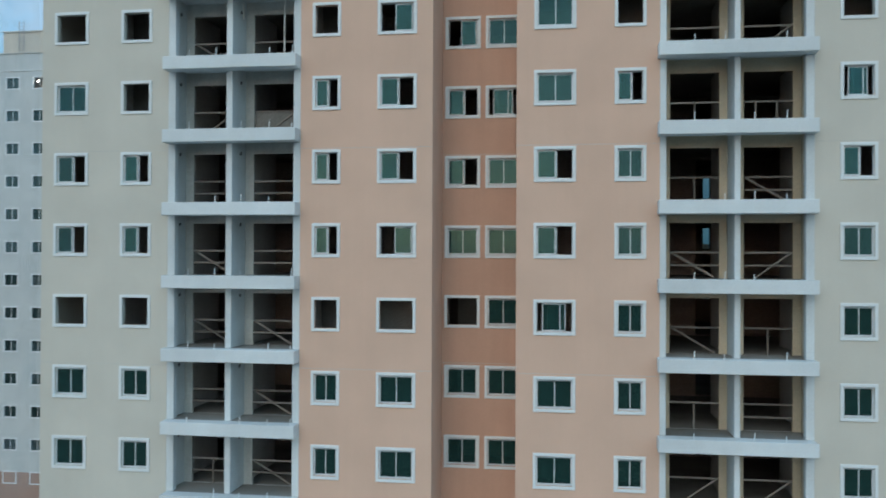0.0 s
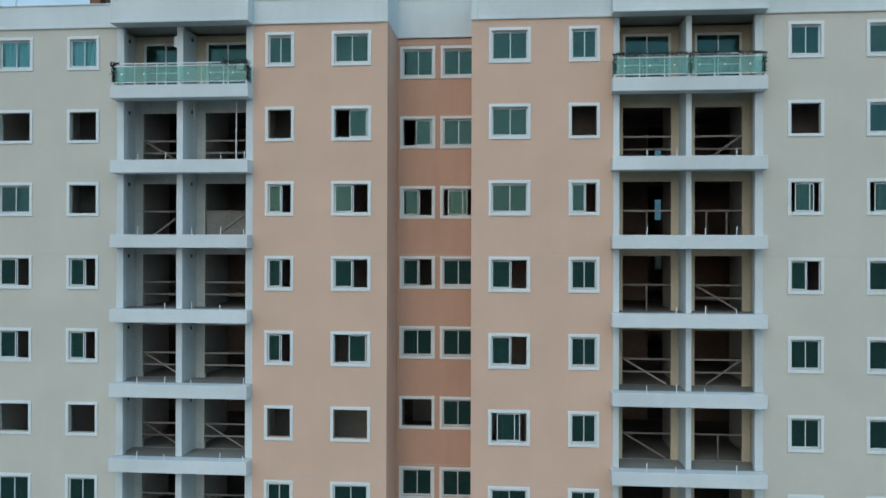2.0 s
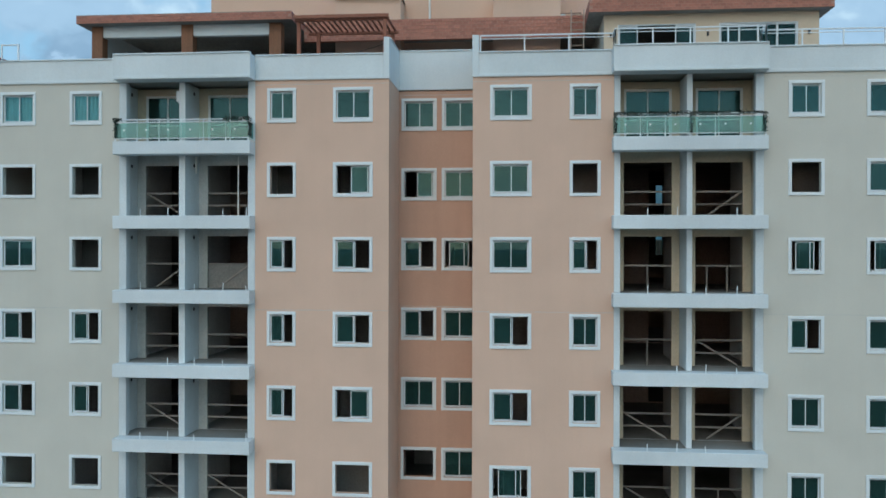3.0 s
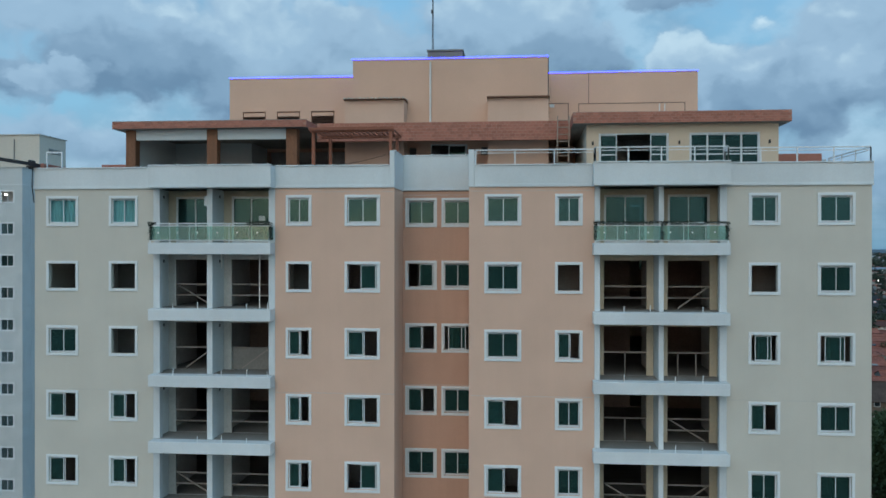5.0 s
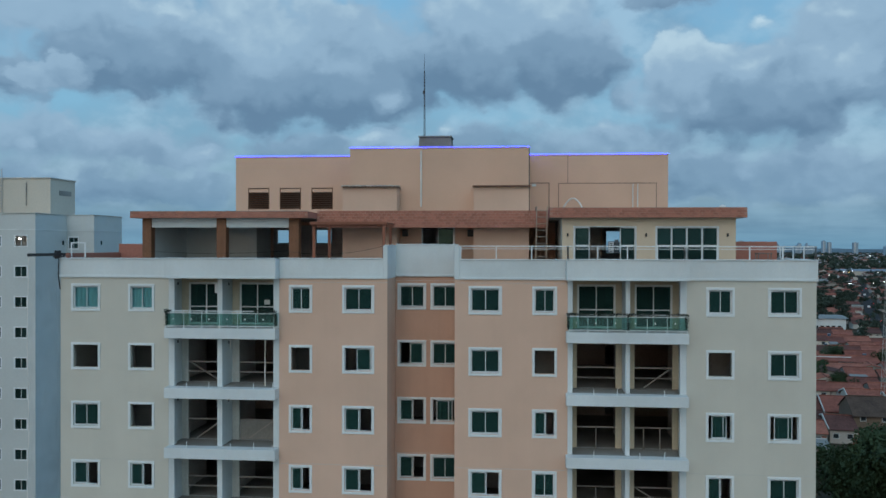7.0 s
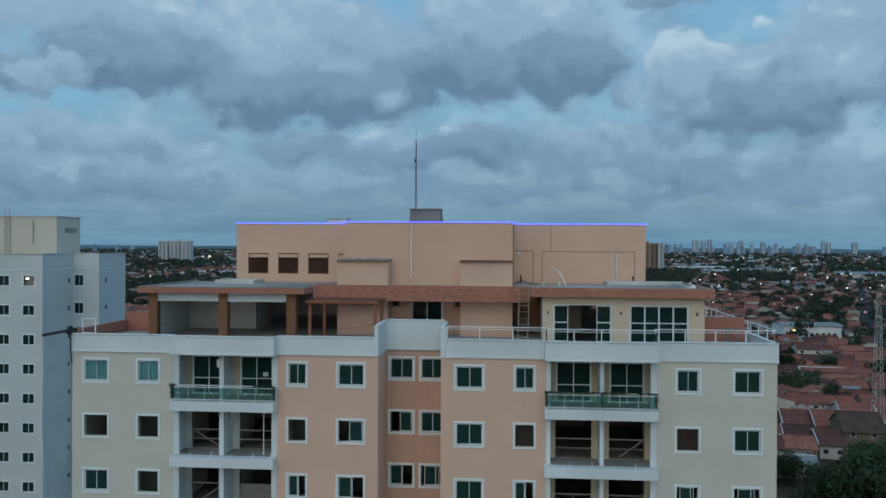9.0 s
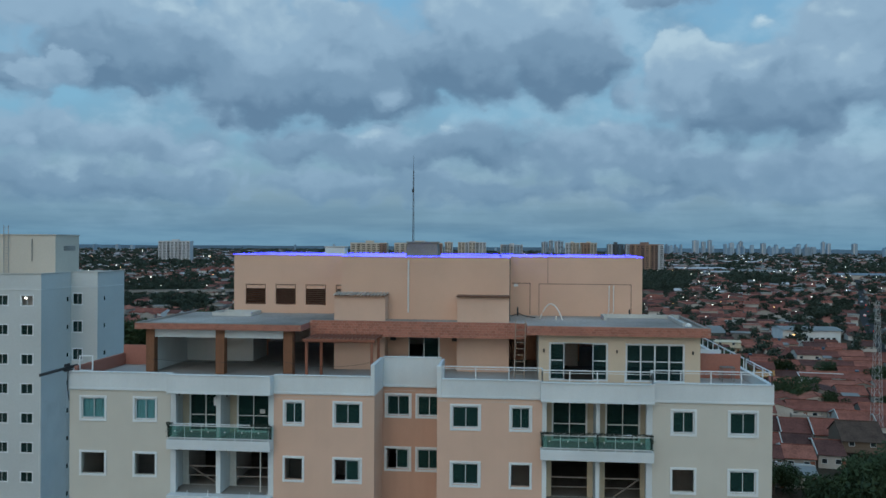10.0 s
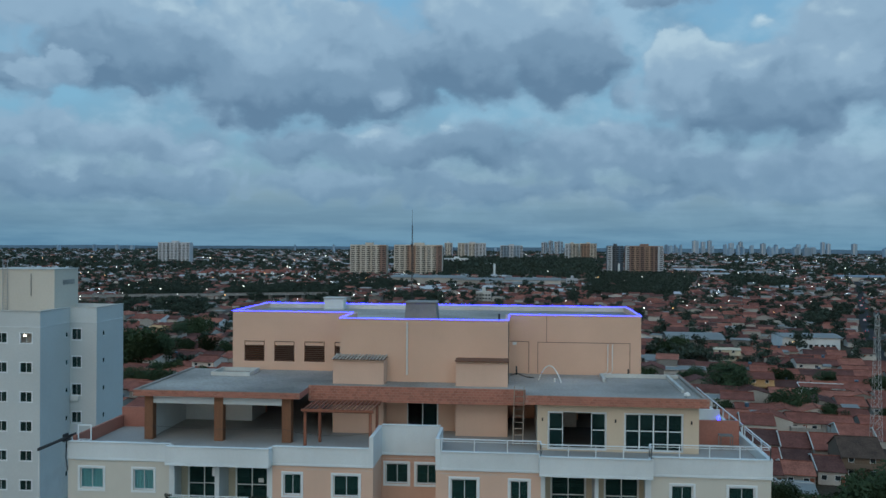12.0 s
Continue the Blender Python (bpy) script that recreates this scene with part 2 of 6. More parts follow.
def glass_mat(name, tint, ior=1.9, film_share=0.0, film=(0.15, 0.36, 0.33), mirror=(0.16, 0.36, 0.42)):
    """Thin tinted pane: sees through, with a mirror of the sky over it and a patchy diffuse tint."""
    m = bpy.data.materials.new(name)
    m.use_nodes = True
    nt = m.node_tree
    nt.nodes.clear()
    N, L = nt.nodes.new, nt.links.new
    fr = N("ShaderNodeFresnel")
    fr.inputs[0].default_value = ior
    tr, gl, mx, out = N("ShaderNodeBsdfTransparent"), N("ShaderNodeBsdfGlossy"), N("ShaderNodeMixShader"), N("ShaderNodeOutputMaterial")
    tr.inputs[0].default_value = (*tint, 1)
    gl.inputs["Roughness"].default_value = 0.02
    gl.inputs[0].default_value = (*mirror, 1)
    L(fr.outputs[0], mx.inputs[0]), L(tr.outputs[0], mx.inputs[1]), L(gl.outputs[0], mx.inputs[2])
    if film_share:
        df, top, ns, tc, r = N("ShaderNodeBsdfDiffuse"), N("ShaderNodeMixShader"), N("ShaderNodeTexNoise"), N("ShaderNodeTexCoord"), N("ShaderNodeMapRange")
        df.inputs[0].default_value = (*film, 1)
        ns.inputs["Scale"].default_value, ns.inputs["Detail"].default_value = 2.2, 5
        L(tc.outputs["Object"], ns.inputs["Vector"]), L(ns.outputs[0], r.inputs[0])
        r.inputs[1].default_value, r.inputs[2].default_value, r.inputs[3].default_value, r.inputs[4].default_value = 0.3, 0.7, film_share * 0.6, film_share * 1.4
        L(r.outputs[0], top.inputs[0]), L(mx.outputs[0], top.inputs[1]), L(df.outputs[0], top.inputs[2]), L(top.outputs[0], out.inputs[0])
    else:
        L(mx.outputs[0], out.inputs[0])
    MATS[name] = m
    return m


def roof_tile_mat(name, color, island, vary=0.35):
    """Clay pantiles: courses and channels as relief, weathered patches."""
    m = bpy.data.materials.new(name)
    m.use_nodes = True
    nt = m.node_tree
    b = nt.nodes["Principled BSDF"]
    N, L = nt.nodes.new, nt.links.new
    b.inputs["Roughness"].default_value = 0.9
    b.inputs["Specular IOR Level"].default_value = 0.15
    tc = N("ShaderNodeTexCoord")
    n1, n2 = N("ShaderNodeTexNoise"), N("ShaderNodeTexNoise")
    n1.inputs["Scale"].default_value, n1.inputs["Detail"].default_value = 0.35, 6
    n2.inputs["Scale"].default_value, n2.inputs["Detail"].default_value = 2.5, 5
    L(tc.outputs["Object"], n1.inputs["Vector"]), L(tc.outputs["Object"], n2.inputs["Vector"])
    src = N("ShaderNodeNewGeometry").outputs["Random Per Island"] if island else N("ShaderNodeObjectInfo").outputs["Random"]
    hue = N("ShaderNodeValToRGB")
    e = hue.color_ramp.elements
    e.new(0.35), e.new(0.75)
    shades = ((0.0, (0.38, 0.55, 0.66)), (0.25, (0.66, 0.74, 0.82)), (0.7, (1, 1, 1)), (1.0, (1.45, 1.6, 1.55)))
    for el, (p, c) in zip(e, shades):
        el.position, el.color = p, (c[0] * color[0], c[1] * color[1], c[2] * color[2], 1)
    L(src, hue.inputs[0])
    add = N("ShaderNodeMath")
    add.operation = "ADD"
    L(n1.outputs[0], add.inputs[0]), L(n2.outputs[0], add.inputs[1])
    mr = N("ShaderNodeMapRange")
    mr.inputs[1].default_value, mr.inputs[2].default_value, mr.inputs[3].default_value, mr.inputs[4].default_value = 0.7, 1.3, 1 - vary, 1 + vary
    L(add.outputs[0], mr.inputs[0])
    sc = N("ShaderNodeVectorMath")
    sc.operation = "SCALE"
    L(hue.outputs[0], sc.inputs[0]), L(mr.outputs[0], sc.inputs["Scale"])
    L(sc.outputs[0], b.inputs["Base Color"])
    wv = N("ShaderNodeTexWave")
    wv.inputs["Scale"].default_value = 1.6
    wv.inputs["Distortion"].default_value = 0.6
    L(tc.outputs["Object"], wv.inputs["Vector"])
    bn = N("ShaderNodeBump")
    bn.inputs["Strength"].default_value, bn.inputs["Distance"].default_value = 0.6, 0.08
    L(wv.outputs["Fac"], bn.inputs["Height"]), L(bn.outputs[0], b.inputs["Normal"])
    MATS[name] = m
    return m


def leaf_mat(name, color):
    return mat(name, color, rough=0.75, grain=0.25, scale=0.8, stain=0.35, spec=0.2)


mat("cream_paint", (0.565, 0.535, 0.465), grain=0.03, scale=4, stain=0.05, bump=0.15, bscale=60, streak=0.01)
mat("peach_paint", (0.645, 0.432, 0.325), grain=0.03, scale=4, stain=0.05, bump=0.15, bscale=60, streak=0.012)
# back wall of the recess: darker and more saturated than the facade peach
mat("dark_peach", (0.545, 0.328, 0.236), grain=0.03, scale=4, stain=0.05, bump=0.15, bscale=60, streak=0.03)
mat("white_paint", (0.62, 0.655, 0.655), grain=0.03, scale=3, stain=0.08, bump=0.15, bscale=50, streak=0.015)
mat("balcony_white", (0.62, 0.655, 0.66), grain=0.04, scale=3, stain=0.09, bump=0.2, bscale=40, streak=0.015)
mat("trim_white", (0.69, 0.72, 0.72), rough=0.6, grain=0.02, scale=4, stain=0.04)
mat("pale_render", (0.60, 0.635, 0.64), grain=0.08, scale=3, stain=0.14, bump=0.3, bscale=30, streak=0.04)
mat("raw_render", (0.50, 0.50, 0.47), grain=0.10, scale=3, stain=0.15, bump=0.35, bscale=25, streak=0.06)
mat("beige_render", (0.55, 0.48, 0.36), grain=0.08, scale=3, stain=0.12, bump=0.3, bscale=30)
mat("concrete", (0.25, 0.245, 0.23), grain=0.15, scale=3, stain=0.3, bump=0.4, bscale=20)
mat("roof_screed", (0.31, 0.285, 0.255), spec=0.15, grain=0.2, scale=1.5, stain=0.42, bump=0.3, bscale=15)
mat("terrace_floor", (0.35, 0.335, 0.315), grain=0.08, scale=2, stain=0.15)
mat("room_wall", (0.60, 0.575, 0.55), grain=0.1, scale=2, stain=0.2)
mat("room_brick", (0.31, 0.265, 0.24), grain=0.15, scale=2, stain=0.3)
mat("red_tile", (0.40, 0.165, 0.115), rough=0.6, grain=0.12, scale=3, stain=0.12, vary=0.16, bump=0.3, bscale=30)
mat("tile_joint", (0.43, 0.24, 0.185), grain=0.1, scale=3, stain=0.12)
mat("red_wall", (0.37, 0.155, 0.115), grain=0.08, scale=2, stain=0.1)
mat("wood_column", (0.21, 0.095, 0.05), rough=0.6, grain=0.2, scale=4, stain=0.2, bump=0.2, bscale=30, streak=0.15)
mat("pergola_wood", (0.26, 0.095, 0.057), rough=0.6, grain=0.15, scale=4, stain=0.15)
mat("louvre_wood", (0.14, 0.065, 0.04), rough=0.6, grain=0.15, scale=4, stain=0.1)
mat("prop_wood", (0.24, 0.22, 0.20), rough=0.85, grain=0.15, scale=5, stain=0.25, vary=0.35)
mat("lean_tile", (0.50, 0.45, 0.39), rough=0.8, grain=0.2, scale=5, stain=0.3, vary=0.3)
mat("ladder_wood", (0.31, 0.25, 0.20), rough=0.8, grain=0.15, scale=5, stain=0.2)
mat("white_aluminium", (0.72, 0.75, 0.76), rough=0.4, grain=0.02, stain=0.03)
mat("post_green", (0.42, 0.56, 0.54), rough=0.4, grain=0.02, stain=0.03)
mat("grey_steel", (0.35, 0.36, 0.37), rough=0.45, metal=0.7, grain=0.1, stain=0.1)
mat("dark_steel", (0.05, 0.05, 0.052), rough=0.5, metal=0.4, grain=0.1, stain=0.1)
mat("curtain_cloth", (0.46, 0.68, 0.72), grain=0.06, scale=3, stain=0.1)
mat("dark_plant", (0.018, 0.028, 0.020), grain=0.3, scale=4)
mat("fibre_cement", (0.20, 0.19, 0.18), grain=0.2, scale=4, stain=0.3)
mat("pvc", (0.70, 0.68, 0.64), rough=0.4)
mat("ground", (0.055, 0.045, 0.033), rough=1.0, spec=0.03, grain=0.3, scale=0.3, stain=0.4)
mat("bounce_paving", (0.36, 0.35, 0.33), rough=0.9, spec=0.2, grain=0.15, scale=1.0, stain=0.2)
mat("asphalt", (0.04, 0.04, 0.042), rough=0.95, spec=0.1, grain=0.15, scale=0.5, stain=0.2)
mat("plaster_house", (0.39, 0.355, 0.315), grain=0.1, scale=0.6, stain=0.2, vary=0.45)
mat("house_dark", (0.15, 0.105, 0.075), grain=0.1, scale=0.6, stain=0.2)
mat("house_yellow", (0.50, 0.31, 0.15), grain=0.08, scale=0.6, stain=0.15)
mat("plaster_town", (0.37, 0.345, 0.315), grain=0.1, scale=0.3, stain=0.2, vary=0.65, island=True)
mat("cream_warm", (0.61, 0.485, 0.355), grain=0.03, scale=4, stain=0.05, bump=0.15, bscale=60)
# skyline blocks: blue-grey distance haze is mixed into this base colour
mat("hazed_plaster", (0.27, 0.35, 0.42), grain=0.05, scale=0.1, stain=0.1, vary=0.3)
mat("plant_peach", (0.655, 0.425, 0.31), grain=0.03, scale=3, stain=0.06, bump=0.15, bscale=60)
mat("room_shade_floor", (0.07, 0.068, 0.065), rough=0.5, grain=0.1, scale=2, stain=0.2)
mat("tower_white", (0.525, 0.555, 0.548), grain=0.03, scale=1, stain=0.07, streak=0.0)
mat("tower_beige", (0.57, 0.525, 0.45), grain=0.04, scale=1, stain=0.09, streak=0.0)
mat("tower_brown", (0.36, 0.24, 0.19), grain=0.04, scale=1, stain=0.08)
mat("block_cream", (0.50, 0.45, 0.38), grain=0.04, scale=0.3, stain=0.05)
mat("block_brown", (0.24, 0.155, 0.125), grain=0.04, scale=0.3, stain=0.05)
mat("block_dark", (0.06, 0.08, 0.10), rough=0.4, grain=0.04, scale=0.3)
mat("block_orange", (0.32, 0.205, 0.145), grain=0.04, scale=0.3, stain=0.05)
mat("block_pale", (0.46, 0.48, 0.50), grain=0.04, scale=0.3, stain=0.05)
mat("block_blue", (0.06, 0.11, 0.16), rough=0.3, grain=0.04, scale=0.3)
mat("window_dark", (0.03, 0.037, 0.042), rough=0.15, grain=0.0, stain=0.0)
mat("warehouse_roof", (0.21, 0.22, 0.215), rough=0.6, spec=0.2, grain=0.06, scale=0.3, stain=0.15)
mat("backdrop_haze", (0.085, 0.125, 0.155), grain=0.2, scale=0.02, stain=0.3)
mat("led_blue", (0.2, 0.2, 1.0), grain=0, stain=0, emit=((0.020, 0.024, 1.0), 18.0))
mat("lamp_white", (1, 1, 1), grain=0, stain=0, emit=((1.0, 0.93, 0.80), 9.0))
mat("lamp_orange", (1, 0.7, 0.3), grain=0, stain=0, emit=((1.0, 0.50, 0.16), 7.0))
mat("tail_red", (0.6, 0.02, 0.02), grain=0, stain=0, emit=((1.0, 0.04, 0.03), 4.0))
mat("trunk", (0.08, 0.06, 0.045), grain=0.2, scale=2, stain=0.2, bump=0.4)
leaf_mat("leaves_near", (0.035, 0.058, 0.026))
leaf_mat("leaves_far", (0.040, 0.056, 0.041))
roof_tile_mat("roof_clay", (0.245, 0.085, 0.061), False)
roof_tile_mat("roof_clay_town", (0.235, 0.084, 0.061), True, 0.45)
roof_tile_mat("roof_dark", (0.075, 0.05, 0.04), False)
glass_mat("window_glass", (0.32, 0.50, 0.47), ior=1.9, film_share=0.075)
glass_mat("door_glass", (0.45, 0.56, 0.56), ior=1.5, film_share=0.04)
glass_mat("rail_glass", (0.60, 0.82, 0.78), ior=1.75, film_share=0.07, film=(0.36, 0.58, 0.53), mirror=(0.6, 0.8, 0.8))
glass_mat("clear_glass", (0.72, 0.90, 0.92), ior=1.5)


def net_mat():
    m = bpy.data.materials.new("safety_net")
    m.use_nodes = True
    nt = m.node_tree
    nt.nodes.clear()
    N, L = nt.nodes.new, nt.links.new
    tr, df, mx, out = N("ShaderNodeBsdfTransparent"), N("ShaderNodeBsdfDiffuse"), N("ShaderNodeMixShader"), N("ShaderNodeOutputMaterial")
    df.inputs[0].default_value = (0.80, 0.82, 0.83, 1)
    ns = N("ShaderNodeTexNoise")
    ns.inputs["Scale"].default_value, ns.inputs["Detail"].default_value = 0.7, 6
    tc = N("ShaderNodeTexCoord")
    L(tc.outputs["Object"], ns.inputs["Vector"])
    r = N("ShaderNodeMapRange")
    r.inputs[1].default_value, r.inputs[2].default_value, r.inputs[3].default_value, r.inputs[4].default_value = 0.42, 0.75, 0.02, 0.20
    L(ns.outputs[0], r.inputs[0])
    tl, half = N("ShaderNodeBsdfTranslucent"), N("ShaderNodeMixShader")
    tl.inputs[0].default_value = (0.80, 0.82, 0.83, 1)
    half.inputs[0].default_value = 0.6
    L(df.outputs[0], half.inputs[1]), L(tl.outputs[0], half.inputs[2])
    L(r.outputs[0], mx.inputs[0]), L(tr.outputs[0], mx.inputs[1]), L(half.outputs[0], mx.inputs[2]), L(mx.outputs[0], out.inputs[0])
    MATS["safety_net"] = m


net_mat()


# ---- mesh tools ----
class Form:
    """Collects vertices and faces of one mesh."""

    def __init__(self):
        self.v, self.f = [], []

    def quad(self, a, b, c, d):
        n = len(self.v)
        self.v += [a, b, c, d]
        self.f.append((n, n + 1, n + 2, n + 3))
        return self

    def box(self, x0, x1, y0, y1, z0, z1, c=0.0):
        """A box; c cuts its twelve edges to a chamfer."""
        n = len(self.v)
        if c <= 0:
            self.v += [(x, y, z) for z in (z0, z1) for y in (y0, y1) for x in (x0, x1)]
            self.f += [(n, n + 2, n + 3, n + 1), (n + 4, n + 5, n + 7, n + 6), (n, n + 1, n + 5, n + 4), (n + 2, n + 6, n + 7, n + 3), (n, n + 4, n + 6, n + 2), (n + 1, n + 3, n + 7, n + 5)]
            return self
        lo, hi = (x0, y0, z0), (x1, y1, z1)
        index = {}
        for sx in (0, 1):
            for sy in (0, 1):
                for sz in (0, 1):
                    s = (sx, sy, sz)
                    for a in range(3):
                        p = [(hi[i] - c if s[i] else lo[i] + c) for i in range(3)]
                        p[a] = hi[a] if s[a] else lo[a]
                        index[s, a] = len(self.v)
                        self.v.append(tuple(p))
        for a in range(3):
            b, d = (a + 1) % 3, (a + 2) % 3
            for s in (0, 1):
                ring = []
                for u, w in ((0, 0), (1, 0), (1, 1), (0, 1)):
                    key = [0, 0, 0]
                    key[a], key[b], key[d] = s, u, w
                    ring.append(index[tuple(key), a])
                self.f.append(tuple(ring if s else ring[::-1]))
            for u in (0, 1):
                for w in (0, 1):
                    k0, k1 = [0, 0, 0], [0, 0, 0]
                    k0[b], k0[d], k1[b], k1[d] = u, w, u, w
                    k1[a] = 1
                    k0, k1 = tuple(k0), tuple(k1)
                    ring = [index[k0, b], index[k1, b], index[k1, d], index[k0, d]]
                    self.f.append(tuple(ring if u == w else ring[::-1]))
        for s in ((x, y, z) for x in (0, 1) for y in (0, 1) for z in (0, 1)):
            tri = [index[s, 0], index[s, 1], index[s, 2]]
            self.f.append(tuple(tri if sum(s) % 2 else tri[::-1]))
        return self

    def tube(self, p, q, r, n=8, r2=None):
        p, q = Vector(p), Vector(q)
        r2 = r if r2 is None else r2
        d = (q - p).normalized()
        u = d.orthogonal().normalized()
        w = d.cross(u)
        k = len(self.v)
        for i in range(n):
            a = 2 * math.pi * i / n
            o = u * math.cos(a) + w * math.sin(a)
            self.v += [tuple(p + o * r), tuple(q + o * r2)]
        for i in range(n):
            j = (i + 1) % n
            self.f.append((k + 2 * i, k + 2 * j, k + 2 * j + 1, k + 2 * i + 1))
        self.f.append(tuple(k + 2 * i for i in reversed(range(n))))
        self.f.append(tuple(k + 2 * i + 1 for i in range(n)))
        return self

    def bar(self, p, q, w, h=None):
        """A straight square-edged bar from p to q, w wide and h high."""
        h = w if h is None else h
        p, q = Vector(p), Vector(q)
        d = (q - p).normalized()
        side = d.cross(Vector((0, 0, 1)))
        side = Vector((1, 0, 0)) if side.length < 1e-4 else side.normalized()
        top = side.cross(d)
        k = len(self.v)
        for e in (p, q):
            for a, b in ((-1, -1), (1, -1), (1, 1), (-1, 1)):
                self.v.append(tuple(e + side * a * w / 2 + top * b * h / 2))
        self.f += [(k, k + 1, k + 2, k + 3), (k + 7, k + 6, k + 5, k + 4)]
        for i in range(4):
            j = (i + 1) % 4
            self.f.append((k + j, k + i, k + 4 + i, k + 4 + j))
        return self

    def path(self, pts, r, n=6):
        """One bent tube through the points."""
        pts = [Vector(q) for q in pts]
        k = len(self.v)
        for i, c in enumerate(pts):
            d = (pts[min(i + 1, len(pts) - 1)] - pts[max(i - 1, 0)]).normalized()
            s = d.cross(Vector((0, 0, 1)) if abs(d.z) < 0.9 else Vector((1, 0, 0))).normalized()
            u = s.cross(d)
            for j in range(n):
                w = 2 * math.pi * j / n
                self.v.append(tuple(c + (s * math.cos(w) + u * math.sin(w)) * r))
            if i:
                for j in range(n):
                    a, b = k + (i - 1) * n + j, k + (i - 1) * n + (j + 1) % n
                    self.f.append((a, b, b + n, a + n))
        self.f.append(tuple(range(k, k + n))[::-1])
        self.f.append(tuple(range(k + (len(pts) - 1) * n, k + len(pts) * n)))
        return self

    def wall(self, x0, x1, z0, z1, y0, y1, holes=(), axis="y"):
        """A wall along x from y0 (face) to y1, with holes (x0, x1, z0, z1) right through. axis 'x' turns it to run along y."""
        xs = sorted({x0, x1, *(h[i] for h in holes for i in (0, 1) if x0 < h[i] < x1)})
        zs = sorted({z0, z1, *(h[i] for h in holes for i in (2, 3) if z0 < h[i] < z1)})
        P = (lambda x, y, z: (x, y, z)) if axis == "y" else (lambda x, y, z: (y, x, z))

        def solid(i, j):
            if not (0 <= i < len(xs) - 1 and 0 <= j < len(zs) - 1):
                return False
            cx, cz = (xs[i] + xs[i + 1]) / 2, (zs[j] + zs[j + 1]) / 2
            return not any(h[0] < cx < h[1] and h[2] < cz < h[3] for h in holes)

        for i in range(len(xs) - 1):
            for j in range(len(zs) - 1):
                if not solid(i, j):
                    continue
                a, b, c, d = xs[i], xs[i + 1], zs[j], zs[j + 1]
                self.quad(P(a, y0, c), P(b, y0, c), P(b, y0, d), P(a, y0, d))
                self.quad(P(b, y1, c), P(a, y1, c), P(a, y1, d), P(b, y1, d))
                if not solid(i - 1, j):
                    self.quad(P(a, y1, c), P(a, y0, c), P(a, y0, d), P(a, y1, d))
                if not solid(i + 1, j):
                    self.quad(P(b, y0, c), P(b, y1, c), P(b, y1, d), P(b, y0, d))
                if not solid(i, j - 1):
                    self.quad(P(a, y1, c), P(b, y1, c), P(b, y0, c), P(a, y0, c))
                if not solid(i, j + 1):
                    self.quad(P(a, y0, d), P(b, y0, d), P(b, y1, d), P(a, y1, d))
        return self

    def mesh(self, name, material, smooth=False):
        me = bpy.data.meshes.new(name)
        me.from_pydata(self.v, [], self.f)
        me.materials.append(MATS[material])
        if smooth:
            me.shade_smooth()
        me.validate()
        return me


def part(name, form, material, parent, label="", at=None):
    """One mesh object under a thing or a part. form: a Form, or a mesh that is shared."""
    me = form.mesh(name, material) if isinstance(form, Form) else form
    ob = new(name, me)
    ob.parent = parent
    if at is not None:
        ob.location = at
    if label:
        ob["label"] = label
    return ob


def thing(name, label, category, at=(0, 0, 0), group="", kind=""):
    ob = new(name)
    ob.location = at
    return tagged(ob, label, category, group, kind)


def solo(name, form, material, label, category, group="", kind="", at=None):
    ob = new(name, form.mesh(name, material) if isinstance(form, Form) else form)
    if at is not None:
        ob.location = at
    return tagged(ob, label, category, group, kind)

# ---- the apartment building ----
PITCH, BAND, FLOORS = 2.8, 37.16, 13
building = thing("apartment_building", "peach and cream apartment tower, unfinished balconies, white window surrounds", "building")
X = dict(west=-20.47, bl0=-15.13, bl1=-9.78, rl=-4.68, rr=-1.554, br0=3.585, br1=8.87, east=14.48)
BACK, DEEP = 2.6, 1.42                  # depth of the light well and of the balconies
# columns of windows: outer edge of the surround in x, and the wall's y
COLUMNS = [("L1", -19.96, -18.46, 0.0), ("L2", -17.13, -15.79, 0.0), ("WS", -9.34, -8.18, 0.0), ("WL", -6.815, -5.26, 0.0), ("RA", -4.60, -3.125, BACK), ("RB", -2.97, -1.50, BACK), ("WR", -0.945, 0.635, 0.0), ("WQ", 1.956, 3.133, 0.0), ("E1", 9.685, 10.98, 0.0), ("E2", 12.37, 13.87, 0.0)]
# state of each window from the top storey down: C shut, R right half open, L left half open, S slid to the middle, V no window yet, K curtains
STATES = ["KKCCCCCCCC", "VVVLLCCVVC", "CVRRRSCRSS", "RRRRRCRCRC", "RRRLCCRCCC", "VVVVVCSCCC", "CCCCCCCCCR", "CCCCCCCCCC"]
TRIM = 0.14


def window_top(k):
    return 39.20 - PITCH * k


holes = {0.0: [], BACK: []}
for k in range(FLOORS):
    for _, a, b, wy in COLUMNS:
        holes[wy].append((a + TRIM, b - TRIM, window_top(k) - 1.35 + TRIM, window_top(k) - TRIM))


def facade(name, a, b, material, y, label=""):
    cut = [h for h in holes[y] if a < h[0] < b]
    part(name, Form().wall(a, b, 0, 39.47, y, y + 0.2, cut), material, building, label)


facade("wall", X["west"], X["bl0"], "cream_paint", 0.0, "cream painted wall")
facade("wall", X["bl1"], X["rl"], "peach_paint", 0.0, "peach painted wall")
facade("wall", X["rr"], X["br0"], "peach_paint", 0.0, "peach painted wall")
facade("wall", X["br1"], X["east"], "cream_paint", 0.0, "cream painted wall")
facade("wall", X["rl"] + 0.003, X["rr"] - 0.003, "dark_peach", BACK, "darker peach wall of the light well")
part("wall", Form().wall(0.2, BACK + 0.2, 0, 39.47, X["rl"], X["rl"] - 0.2, axis="x"), "peach_paint", building)
